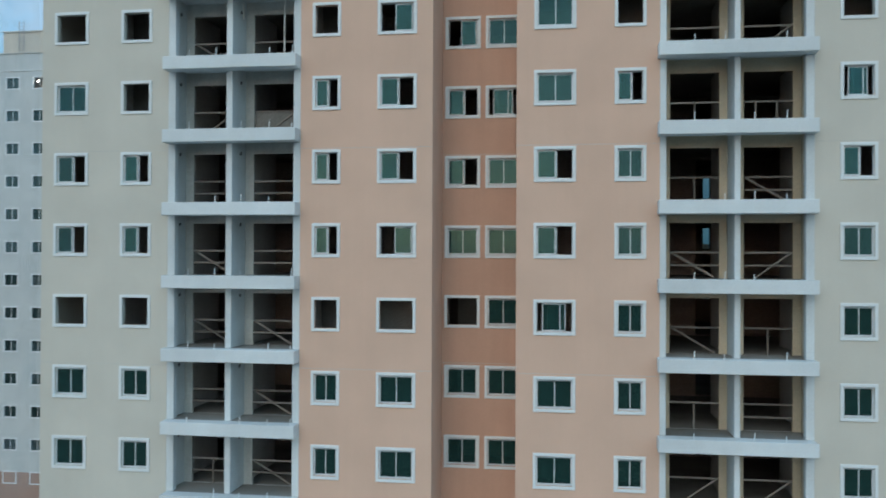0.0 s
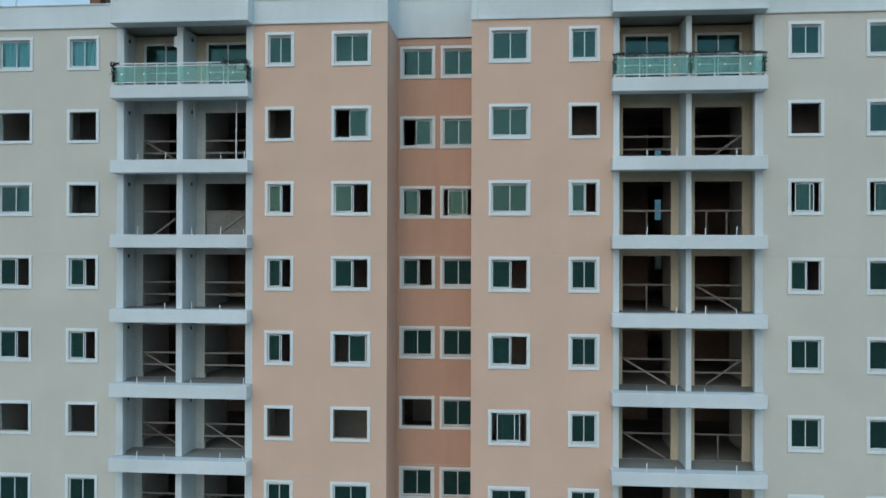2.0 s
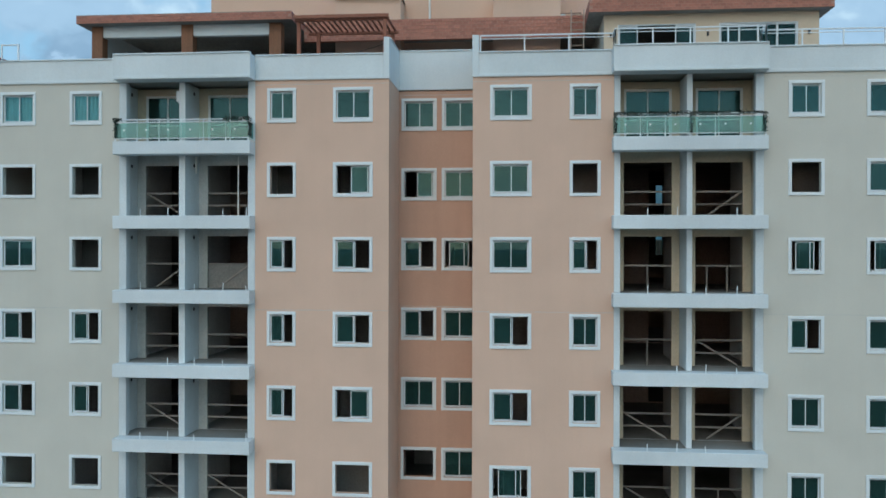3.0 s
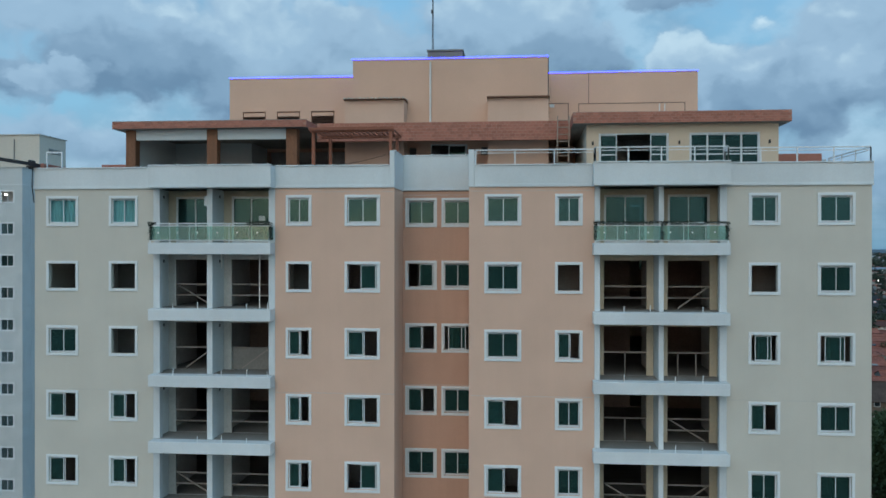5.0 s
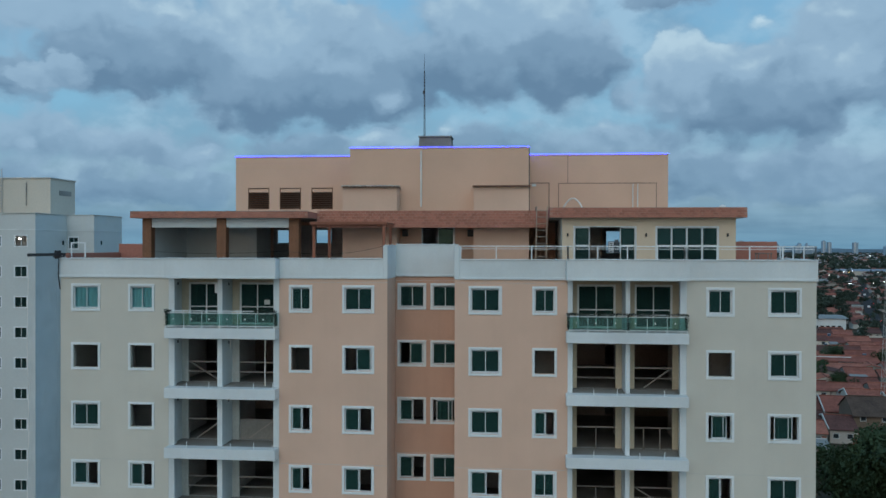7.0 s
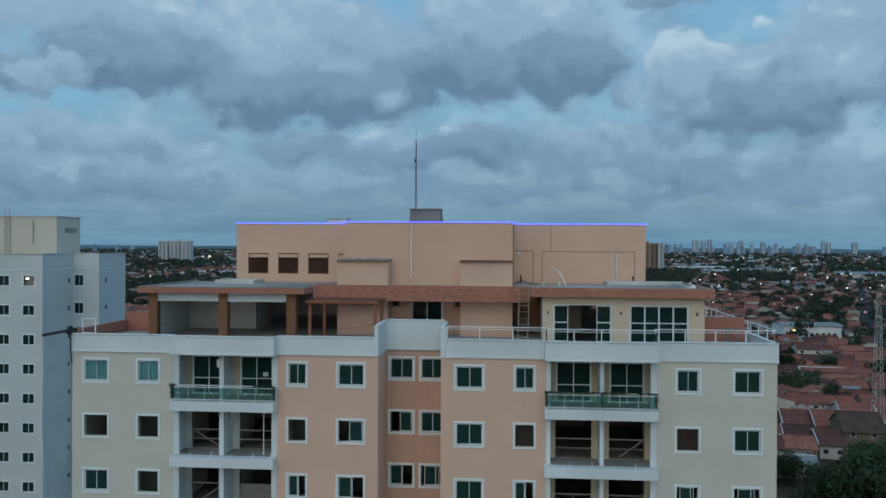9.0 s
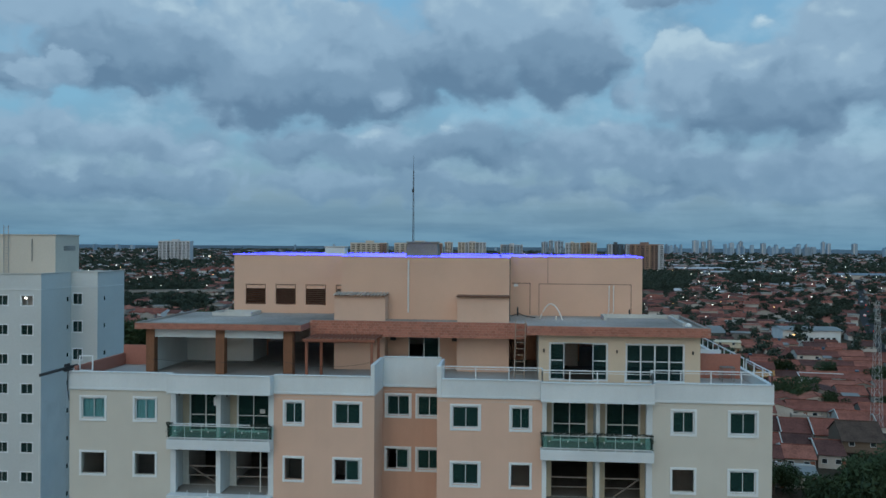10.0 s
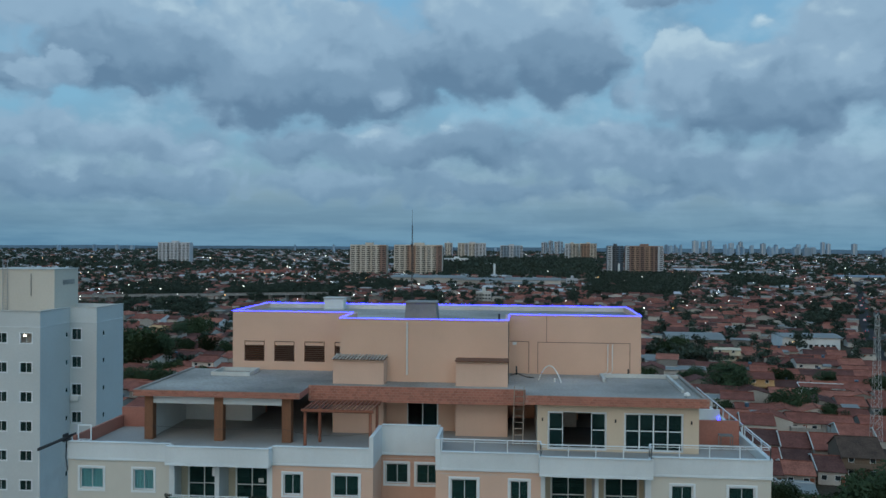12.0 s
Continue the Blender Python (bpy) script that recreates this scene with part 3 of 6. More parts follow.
part("wall", Form().wall(0.2, BACK + 0.2, 0, 39.47, X["rr"], X["rr"] + 0.2, axis="x"), "peach_paint", building)
part("wall", Form().box(X["west"], X["west"] + 0.2, 0.2, 18.0, 0, 39.47), "cream_paint", building, "cream side wall")
part("wall", Form().box(X["east"] - 0.2, X["east"], 0.2, 18.0, 0, 39.47), "cream_paint", building, "cream side wall")
rear_slits = [(7.82, 8.18, BAND - PITCH * k + 1.25, BAND - PITCH * k + 2.4) for k in range(FLOORS)]
part("wall", Form().wall(X["west"] + 0.2, X["east"] - 0.2, 0, 39.47, 18.0, 17.8, rear_slits), "cream_paint", building, "cream rear wall")
for a, b, z0, z1 in rear_slits[:6]:
    part("rear_pane", Form().box(a, b, 17.88, 17.89, z0, z1), "door_glass", building).visible_shadow = False
# shallow control joints scored across the facade
for a, b, y in ((X["west"], X["bl0"], 0), (X["bl1"], X["rl"], 0), (X["rr"], X["br0"], 0), (X["br1"], X["east"], 0), (X["rl"], X["rr"], BACK)):
    for z in (window_top(3) + 0.02, 39.30, window_top(6) + 0.05):
        part("joint", Form().box(a + 0.01, b - 0.01, y - 0.004, y, z, z + 0.014), "raw_render", building)

# floor plates, core and party walls
for k in range(FLOORS + 1):
    z = BAND - 0.04 - PITCH * k
    if z < 0.2:
        continue
    part("floor_plate", Form().box(X["west"] + 0.2, X["east"] - 0.2, BACK + 0.2, 17.8, z - 0.16, z), "concrete", building)
    for a, b, y in ((X["west"] + 0.2, X["bl0"], 0.2), (X["bl0"], X["bl1"], DEEP + 0.15), (X["bl1"], X["rl"] - 0.2, 0.2), (X["rr"] + 0.2, X["br0"], 0.2), (X["br0"], X["br1"], DEEP + 0.15), (X["br1"], X["east"] - 0.2, 0.2)):
        part("floor_plate", Form().box(a + 0.001, b - 0.001, y, BACK + 0.199, z - 0.16, z), "concrete", building)
for x in (-17.8, -15.3, -12.63, -9.6, -7.5, X["rl"] - 0.1, X["rr"] + 0.1, 1.3, 3.45, 6.27, 9.0, 11.7):
    y0 = DEEP + 0.15 if x in (-12.63, 6.27) else 0.2
    part("party_wall", Form().box(x - 0.07, x + 0.07, y0, 5.2, 0, 39.4), "room_wall", building)

# small plastered rooms behind the openings that have no window yet
for k, a, b in ((1, -17.73, -15.37), (2, -17.73, -15.37), (1, -9.53, -7.57), (1, 1.37, 3.38), (1, 9.07, 11.63), (5, -9.53, -7.57), (5, -7.43, -4.89)):
    z = BAND - PITCH * k
    part("partition", Form().box(a, b, 2.1, 2.2, z - 0.035, z + 2.59), "concrete", building, "grey plastered partition inside")
for a, b, y in ((X["west"] + 0.2, -15.37, 4.3), (-9.53, X["rl"] - 0.17, 4.3), (X["rl"] - 0.03, X["rr"] + 0.03, 8.0), (X["rr"] + 0.17, 3.38, 4.3), (9.07, X["east"] - 0.2, 4.3)):
    part("partition", Form().box(a, b, y, y + 0.1, 0, 39.4), "room_wall", building, "pale plastered inner wall")
part("core_wall", Form().wall(X["west"] + 0.2, X["east"] - 0.2, 0, 39.4, 9.4, 9.6, [(6.2, 7.1, BAND - PITCH * k, BAND - PITCH * k + 2.45) for k in range(FLOORS)]), "room_brick", building, "unplastered brick core wall")


# ---- windows ----
def ring(form, x0, x1, z0, z1, w, y0, y1, c=0.0):
    """A frame of four butted bars."""
    form.box(x0, x1, y0, y1, z0, z0 + w, c), form.box(x0, x1, y0, y1, z1 - w, z1, c)
    form.box(x0, x0 + w, y0, y1, z0 + w, z1 - w, c), form.box(x1 - w, x1, y0, y1, z0 + w, z1 - w, c)
    return form


WIN = {}


def window_meshes(w):
    """Surround, sash, pane and curtain for an opening of outer width w, about its lower left corner."""
    key = round(w, 2)
    if key in WIN:
        return WIN[key]
    h = 1.35
    trim = ring(Form(), 0.025, w - 0.025, 0.02, h - 0.025, TRIM - 0.025, -0.045, 0.0, 0.008)
    iw, ih = w - 2 * TRIM, h - 2 * TRIM
    frame_f = ring(Form(), TRIM + 0.002, TRIM + iw - 0.002, TRIM + 0.002, TRIM + ih - 0.002, 0.022, 0.06, 0.14, 0.004)
    sw = iw / 2 + 0.01
    sash = ring(Form(), 0, sw, 0, ih - 0.08, 0.03, 0, 0.03, 0.004)
    pane = Form().box(0.03, sw - 0.03, 0.012, 0.018, 0.03, ih - 0.11)
    cur = Form()
    n = 14
    for i in range(n):
        a, b = i * iw / n, (i + 1) * iw / n
        ya, yb = 0.17 + 0.03 * (i % 2), 0.17 + 0.03 * ((i + 1) % 2)
        cur.quad((a, ya, 0.02), (b, yb, 0.02), (b, yb, ih - 0.02), (a, ya, ih - 0.02))
    WIN[key] = dict(trim=trim.mesh("window", "trim_white"), frame=frame_f.mesh("frame", "white_aluminium"), sash=sash.mesh("sash", "white_aluminium"), pane=pane.mesh("pane", "window_glass"), clear=pane.mesh("pane", "clear_glass"), curtain=cur.mesh("curtain", "curtain_cloth"), iw=iw, sw=sw)
    return WIN[key]


def window(x, y, z, w, state):
    m = window_meshes(w)
    said = {"C": "closed sliding window", "R": "half-open sliding window", "L": "half-open sliding window", "S": "sliding window with both sashes in the middle", "V": "empty window opening with white surround", "K": "closed window with pale curtains"}[state]
    win = part("window", m["trim"], "", building, said, (x, y, z))
    if state == "V":
        return win
    part("frame", m["frame"], "", win)
    iw, sw, base = m["iw"], m["sw"], TRIM + 0.04
    left, right = TRIM + 0.02, TRIM + iw - sw - 0.02
    spots = {"C": (left, right), "K": (left, right), "R": (left, left + 0.05), "L": (right - 0.05, right), "S": (TRIM + iw * 0.16, TRIM + iw * 0.30)}[state]
    for i, sx in enumerate(spots):
        sash = part("sash", m["sash"], "", win, at=(sx, 0.065 + 0.035 * i, base))
        pane = new("pane", m["clear" if state == "K" else "pane"])
        pane.parent = win
        pane.location = (sx, 0.065 + 0.035 * i, base)
        pane.visible_shadow = False
    if state == "K":
        part("curtain", m["curtain"], "", win, "pale blue-green gathered curtain", (TRIM, 0, TRIM))
    return win


for k in range(FLOORS):
    row = STATES[k] if k < len(STATES) else "CCCCCCCCCC"
    for (_, a, b, wy), state in zip(COLUMNS, row):
        window(a, wy, window_top(k) - 1.35, b - a, state)


# ---- balconies ----
def prop_guard(x0, x1, z, kind, y):
    """Rough timber guard across a door opening that has no door yet."""
    g = thing("timber_guard", "rough grey timber guard nailed across an unfinished doorway", "guard rail", (x0, y, z), "timber guards")
    w = x1 - x0
    heights = {1: (0.98,), 2: (0.98, 0.5)}[2 if "H" in kind else 1]
    for hgt in heights:
        part("board", Form().box(0, w, -0.025, 0.0, hgt - 0.033, hgt + 0.033, 0.004), "prop_wood", g)
    if "\\" in kind:
        part("brace", Form().bar((0.1, -0.035, 0.95), (w * 0.9, -0.035, 0.06), 0.02, 0.06), "prop_wood", g)
    if "/" in kind:
        part("brace", Form().bar((w * 0.25, -0.035, 0.06), (w * 0.95, -0.035, 0.95), 0.02, 0.06), "prop_wood", g)
    if "|" in kind:
        for q in ((0.5,) if kind.count("|") == 1 else (0.25, 0.68)):
            part("post", Form().box(w * q - 0.03, w * q + 0.03, -0.05, -0.026, 0.0, 1.0, 0.003), "prop_wood", g)
    if "#" in kind:
        part("panel", Form().box(0.02, w - 0.02, 0.02, 0.03, 0.02, 0.95), "concrete", g)
    return g


GUARDS = {"L": [("H\\", "H"), ("h/", "h/#"), ("H", "H"), ("H\\", "H"), ("H\\", "H\\"), ("H", "H\\"), ("H|", "H\\")], "R": [("H", "H/"), ("h|", "h||"), ("h|", "H\\"), ("H\\", "H/"), ("h\\", "h|"), ("h|", "H"), ("h/", "h/")]}


def balcony(side, k):
    zb = BAND - PITCH * k
    x0, x1 = (X["bl0"], X["bl1"]) if side == "L" else (X["br0"], X["br1"])
    pil = [(-15.13, -14.84), (-12.756, -12.513), (-10.06, -9.78)] if side == "L" else [(3.585, 3.81), (6.17, 6.37), (8.58, 8.87)]
    doors = [(-14.72, -12.95), (-12.17, -10.40)] if side == "L" else [(4.10, 5.89), (6.76, 8.50)]
    bx0, bx1 = (-15.10, -9.80) if side == "L" else (3.50, 8.87)
    b = part("balcony", Form().box(bx0, bx1, -0.605, 0.0, zb - 0.49, zb, 0.012).box(x0 + 0.002, x1 - 0.002, 0.0, DEEP + 0.15, zb - 0.24, zb - 0.02), "balcony_white", building, "white balcony slab with plain edge")
    part("floor_finish", Form().box(x0 + 0.01, x1 - 0.01, 0.01, DEEP, zb - 0.018, zb - 0.006), "concrete", b)
    wallmat = ("raw_render" if side == "L" else "beige_render") if k else "beige_render"
    inner = zb + PITCH - 0.243 if k else 39.47
    for i, (a, c) in enumerate(pil):
        deep = 0.3 if i != 1 else DEEP
        part("pillar", Form().box(a, c, 0.0, deep, zb, inner, 0.01), "pale_render", b)
    for sx in ((x0, x0 + 0.08), (x1 - 0.08, x1)):
        part("side_wall", Form().box(sx[0] + 0.003, sx[1] - 0.003, 0.3, DEEP, zb, inner), "pale_render" if side == "L" else wallmat, b)
    cut = [(a, c, zb - 0.02, zb + 2.06) for a, c in doors]
    part("back_wall", Form().wall(x0, x1, zb - 0.02, inner, DEEP, DEEP + 0.15, cut), wallmat, b)
    # pipe stubs and socket holes in the plaster
    for sx in (x0 + 0.1, pil[1][1] + 0.01):
        part("socket", Form().tube((sx, 0.85, zb + 2.0), (sx + 0.02, 0.85, zb + 2.0), 0.07, 10), "dark_steel", b)
    if k == 0:
        glazed_front(side, b, zb, bx0, bx1, doors)
        return
    if k <= 7:
        for (a, c), kind in zip(doors, GUARDS[side][k - 1]):
            prop_guard(a, c, zb - 0.02, kind, DEEP + 0.1)
    else:
        for (a, c), kind in zip(doors, ("H", "H\\")):
            prop_guard(a, c, zb - 0.02, kind, DEEP + 0.1)
    xs = (-14.05, -12.98, -11.95, -10.85, -9.96) if side == "L" else (4.72, 5.75, 6.75, 7.82)
    for i, sx in enumerate(xs):
        if (i + k) % 4 == 3:
            continue
        part("starter_bar", Form().tube((sx, -0.5, zb), (sx + 0.015 * ((i + k) % 3 - 1), -0.5, zb + 0.2 + 0.05 * ((i * 7 + k) % 3)), 0.017, 6), "white_aluminium", b)


def glazed_front(side, b, zb, bx0, bx1, doors):
    """The finished top storey: glass guard with white rails, sliding glass doors."""
    y, top, mid_z = -0.54, zb + 0.82, zb + 0.70
    g = thing("glass_guard", "green glass balcony guard with white metal rails and posts", "guard rail", (0, 0, 0), "glass guards")
    ta, tb = (bx0 + 0.32, bx1 - 0.95) if side == "L" else (bx0 + 0.05, bx1 - 0.15)
    part("top_rail", Form().box(ta, tb, y - 0.03, y + 0.03, top - 0.04, top, 0.008), "white_aluminium", g)
    part("mid_rail", Form().box(bx0 + 0.03, bx1 - 0.03, y - 0.02, y + 0.02, mid_z - 0.015, mid_z + 0.02, 0.005), "white_aluminium", g)
    part("lower_rail", Form().box(bx0 + 0.05, bx1 - 0.05, y - 0.02, y + 0.02, zb + 0.085, zb + 0.115, 0.005), "white_aluminium", g)
    n = 6
    for i in range(n + 1):
        px = bx0 + 0.08 + (bx1 - bx0 - 0.16) * i / n
        part("foot", Form().box(px - 0.025, px + 0.025, y - 0.02, y + 0.02, zb, zb + 0.084, 0.004), "white_aluminium", g)
        if ta < px < tb:
            part("stub", Form().box(px - 0.014, px + 0.014, y - 0.012, y + 0.012, mid_z + 0.021, top - 0.041, 0.003), "white_aluminium", g)
        part("post", Form().box(px - 0.012, px + 0.012, y - 0.012, y + 0.012, zb + 0.116, mid_z - 0.016, 0.003), "post_green", g, "slim greenish post between the panes")
        if i < n:
            qx = bx0 + 0.08 + (bx1 - bx0 - 0.16) * (i + 1) / n
            p = part("pane", Form().box(px + 0.014, qx - 0.014, y - 0.005, y + 0.005, zb + 0.118, mid_z - 0.018), "rail_glass", g)
            p.visible_shadow = False
            part("clamp", Form().tube((px + 0.35, y - 0.012, zb + 0.42), (px + 0.35, y + 0.012, zb + 0.42), 0.035, 10), "white_aluminium", g)
    for px in (bx0 + 0.06, bx1 - 0.06):
        part("side_rail", Form().box(px - 0.03, px + 0.03, y + 0.036, 0.0, mid_z - 0.015, mid_z + 0.02, 0.006), "white_aluminium", g)
        p = part("pane", Form().box(px - 0.005, px + 0.005, y + 0.04, -0.01, zb + 0.118, mid_z - 0.018), "rail_glass", g)
        p.visible_shadow = False
    for i, (a, c) in enumerate(doors):
        d = part("sliding_door", ring(Form(), a, c, zb, zb + 2.05, 0.05, DEEP + 0.04, DEEP + 0.12, 0.005), "white_aluminium", building, "white framed sliding glass door")
        mid = (a + c) / 2
        part("sash", ring(Form(), a + 0.05, mid + 0.02, zb + 0.05, zb + 2.0, 0.045, DEEP + 0.05, DEEP + 0.075, 0.004).box(a + 0.1, mid - 0.03, DEEP + 0.05, DEEP + 0.075, zb + 0.84, zb + 0.89), "white_aluminium", d)
        part("sash", ring(Form(), mid - 0.02, c - 0.05, zb + 0.05, zb + 2.0, 0.045, DEEP + 0.085, DEEP + 0.11, 0.004).box(mid + 0.03, c - 0.1, DEEP + 0.085, DEEP + 0.11, zb + 0.84, zb + 0.89), "white_aluminium", d)
        for u, v, yy in ((a + 0.09, mid - 0.02, DEEP + 0.06), (mid + 0.02, c - 0.09, DEEP + 0.095)):
            p = part("pane", Form().box(u, v, yy, yy + 0.006, zb + 0.09, zb + 1.96), "window_glass", d)
            p.visible_shadow = False
    if side == "L":
        part("notice", Form().box(-10.95, -10.67, DEEP + 0.078, DEEP + 0.082, zb + 0.98, zb + 1.2), "trim_white", d, "small pale notice on the glass")
    # dark creeper and garland along the rail
    rng = random.Random(5 if side == "L" else 9)
    spans = [(bx1 - 1.0, bx1, 0.12), (bx0, bx0 + 0.35, 0.08)] if side == "L" else [(bx0, bx1 - 1.3, 0.07), (bx1 - 1.0, bx1 - 0.05, 0.06)]
    for a, c, thick in spans:
        f = Form()
        for _ in range(int(170 * (c - a))):
            p = Vector((rng.uniform(a, c), y - 0.04 + rng.gauss(0, 0.03), top + rng.gauss(0.0, thick * 0.4)))
            leaf(f, p, 0.045, rng)
        solo("hanging_plant", f, "dark_plant", "dark leafy garland along the balcony rail", "plant", "garlands")
    ends = [bx1, bx0 + 0.12] if side == "L" else [bx0 + 0.08, bx1 - 0.12, bx0 + 2.72]
    for ex in ends:
        f = Form()
        for _ in range(150):
            t = rng.random()
            p = Vector((ex + rng.gauss(0, 0.03 + 0.025 * (1 - t)), y - 0.05 + rng.gauss(0, 0.03), top - 0.7 * t))
            leaf(f, p, 0.04, rng)
        solo("hanging_plant", f, "dark_plant", "dark leafy plant trailing down from the balcony rail", "plant", "garlands")


def leaf(f, p, s, rng):
    a = Vector((rng.gauss(0, 1), rng.gauss(0, 1), rng.gauss(0, 1))).normalized()
    b = a.orthogonal().normalized()
    s *= rng.uniform(0.6, 1.3)
    f.quad(tuple(p - a * s), tuple(p + b * s * 0.5), tuple(p + a * s), tuple(p - b * s * 0.5))


for k in range(FLOORS):
    for side in "LR":
        balcony(side, k)

# loose props standing on the second balcony from the top
pole = solo("shoring_pole", Form().tube((-10.62, 0.55, BAND - PITCH), (-10.62, 0.55, BAND - 0.49), 0.03, 8).box(-10.68, -10.56, 0.49, 0.61, BAND - PITCH - 0.012, BAND - PITCH), "pvc", "pale upright pole wedged on the balcony", "pole")
solo("hanging_pipe", Form().path([(-12.38, 0.75, BAND - 0.49), (-12.37, 0.75, BAND - 1.1)], 0.03, 8), "pvc", "short pale drain pipe under the balcony ceiling", "pipe")
ac = thing("air_conditioner", "white air conditioning unit on the balcony divider", "air conditioner", (-12.86, 0.5, 38.75))
part("case", Form().box(-0.1, 0.1, -0.3, 0.3, 0, 0.42, 0.02), "white_aluminium", ac)
part("grille", Form().tube((-0.102, 0, 0.21), (-0.112, 0, 0.21), 0.16, 16), "grey_steel", ac)

# ---- parapets ----
def parapet(a, b, y, z0, z1):
    wall = part("parapet", Form().box(a, b, y, y + 0.15, z0, z1), "white_paint", building, "white rendered parapet with a moulded edge")
    part("moulding", Form().box(a, b, y - 0.05, y - 0.001, z0, z0 + 0.07, 0.01), "white_paint", wall)
    part("moulding", Form().box(a, b, y - 0.03, y - 0.001, z0 + 0.071, z0 + 0.12, 0.008), "white_paint", wall)
    part("coping", Form().box(a, b, y - 0.05, y + 0.19, z1 + 0.001, z1 + 0.055, 0.012), "white_paint", wall)


ROOF = 39.95
parapet(X["west"] - 0.03, -15.08, -0.03, 39.47, 40.35)
parapet(-15.07, -9.78, -0.65, 39.47, 40.38)
parapet(-9.775, -4.88, -0.03, 39.47, 40.38)
part("pier", Form().box(-4.875, -4.66, -0.06, 0.18, 39.47, 41.02, 0.015), "white_paint", building)
part("parapet", Form().box(-4.80, -4.66, 0.185, BACK - 0.03, 39.47, 41.0).box(-4.83, -4.63, 0.185, BACK - 0.03, 41.001, 41.05, 0.01), "white_paint", building)
parapet(-4.66, -1.575, BACK - 0.03, 39.50, 41.04)
part("parapet", Form().box(-1.57, -1.43, 0.185, BACK + 0.1, 39.47, 41.0), "white_paint", building)
part("pier", Form().box(-1.575, -1.33, -0.06, 0.18, 39.47, 41.02, 0.015), "white_paint", building)
parapet(-1.325, 3.49, -0.03, 39.47, 40.35)
parapet(3.495, 8.87, -0.65, 39.47, 40.38)
parapet(8.875, 14.54, -0.03, 39.47, 40.37)
for a, b in ((-15.07, -9.78), (3.495, 8.87)):
    part("soffit", Form().box(a + 0.002, b - 0.002, -0.499, 0.0, 39.472, 39.62).box(a, a + 0.15, -0.499, 0.0, 39.621, 40.38).box(b - 0.15, b, -0.499, 0.0, 39.621, 40.38), "white_paint", building)
part("parapet", Form().box(14.39, 14.54, 0.125, 17.9, 39.47, 40.37).box(14.35, 14.58, 0.17, 17.9, 40.371, 40.42, 0.01), "white_paint", building)
part("parapet", Form().box(-20.5, -20.35, 0.125, 17.9, 39.47, 40.35), "white_paint", building)
part("roof_deck", Form().box(X["west"] + 0.13, X["east"] - 0.1, BACK + 0.13, 17.8, 39.55, ROOF).box(X["west"] + 0.13, -4.8, 0.122, BACK + 0.128, 39.55, ROOF).box(-1.43, X["east"] - 0.1, 0.122, BACK + 0.128, 39.55, ROOF).box(-14.9, -9.9, -0.49, 0.12, 39.63, ROOF).box(3.66, 8.7, -0.49, 0.12, 39.63, ROOF), "terrace_floor", building, "pale tiled roof terrace")

# ---- roof terrace rail ----
def rail(points, label="white metal terrace rail with slim posts"):
    r = thing("terrace_rail", label, "railing")
    zt, z0 = 41.0, 40.42
    for (ax, ay), (bx, by) in zip(points, points[1:]):
        part("top_rail", Form().bar((ax, ay, zt), (bx, by, zt), 0.06, 0.045), "white_aluminium", r)
        part("mid_rail", Form().bar((ax, ay, zt - 0.12), (bx, by, zt - 0.12), 0.03, 0.025), "white_aluminium", r)
        n = max(1, round(math.hypot(bx - ax, by - ay) / 1.45))
        for i in range(n + 1):
            x, y = ax + (bx - ax) * i / n, ay + (by - ay) * i / n
            part("post", Form().box(x - 0.025, x + 0.025, y - 0.025, y + 0.025, z0 - 0.02, zt - 0.023, 0.004), "white_aluminium", r)


rail([(-1.28, 0.05), (3.57, 0.05), (3.57, -0.57), (8.78, -0.57), (8.78, 0.05), (14.45, 0.05), (14.45, 4.7)])

# ---- lounge and rooms on the roof ----
SLAB = 42.37
lounge = thing("roof_lounge", "open roof lounge with timber-clad columns and red tiled fascia", "pavilion")
for a, b in ((-17.63, -17.16), (-13.77, -13.28), (-10.06, -9.55)):
    part("column", Form().box(a, b, 2.65, 3.12, ROOF, SLAB, 0.015), "wood_column", lounge, "dark timber-clad column")
for a, b in ((-17.158, -13.772), (-13.278, -10.062)):
    part("beam", Form().box(a, b, 2.72, 3.0, 41.91, SLAB), "white_paint", lounge, "white painted beam")
part("wall", Form().box(-17.62, -17.42, 3.2, 7.9, ROOF, SLAB), "white_paint", lounge, "white side wall")
part("wall", Form().box(-17.62, -13.35, 7.9, 8.1, ROOF, SLAB), "white_paint", lounge, "white back wall")
part("wall", Form().box(-13.55, -13.35, 8.1, 10.59, ROOF, SLAB), "white_paint", lounge)
part("roof_slab", Form().box(-18.05, -9.0, 2.2, 10.55, SLAB, 42.62), "roof_screed", lounge, "grey screeded flat roof")
part("kerb", Form().box(-18.05, -9.0, 2.2, 2.35, 42.621, 42.72).box(-18.05, -17.9, 2.35, 10.55, 42.621, 42.72), "roof_screed", lounge)
hatch = Form()
for a, b, c, d in ((-15.9, -13.5, 7.9, 8.0), (-15.9, -13.5, 9.8, 9.9), (-15.9, -15.8, 8.0, 9.8), (-13.6, -13.5, 8.0, 9.8)):
    hatch.box(a, b, c, d, 42.621, 42.84)
part("upstand", hatch, "raw_render", lounge, "low pale upstand round a roof hatch")


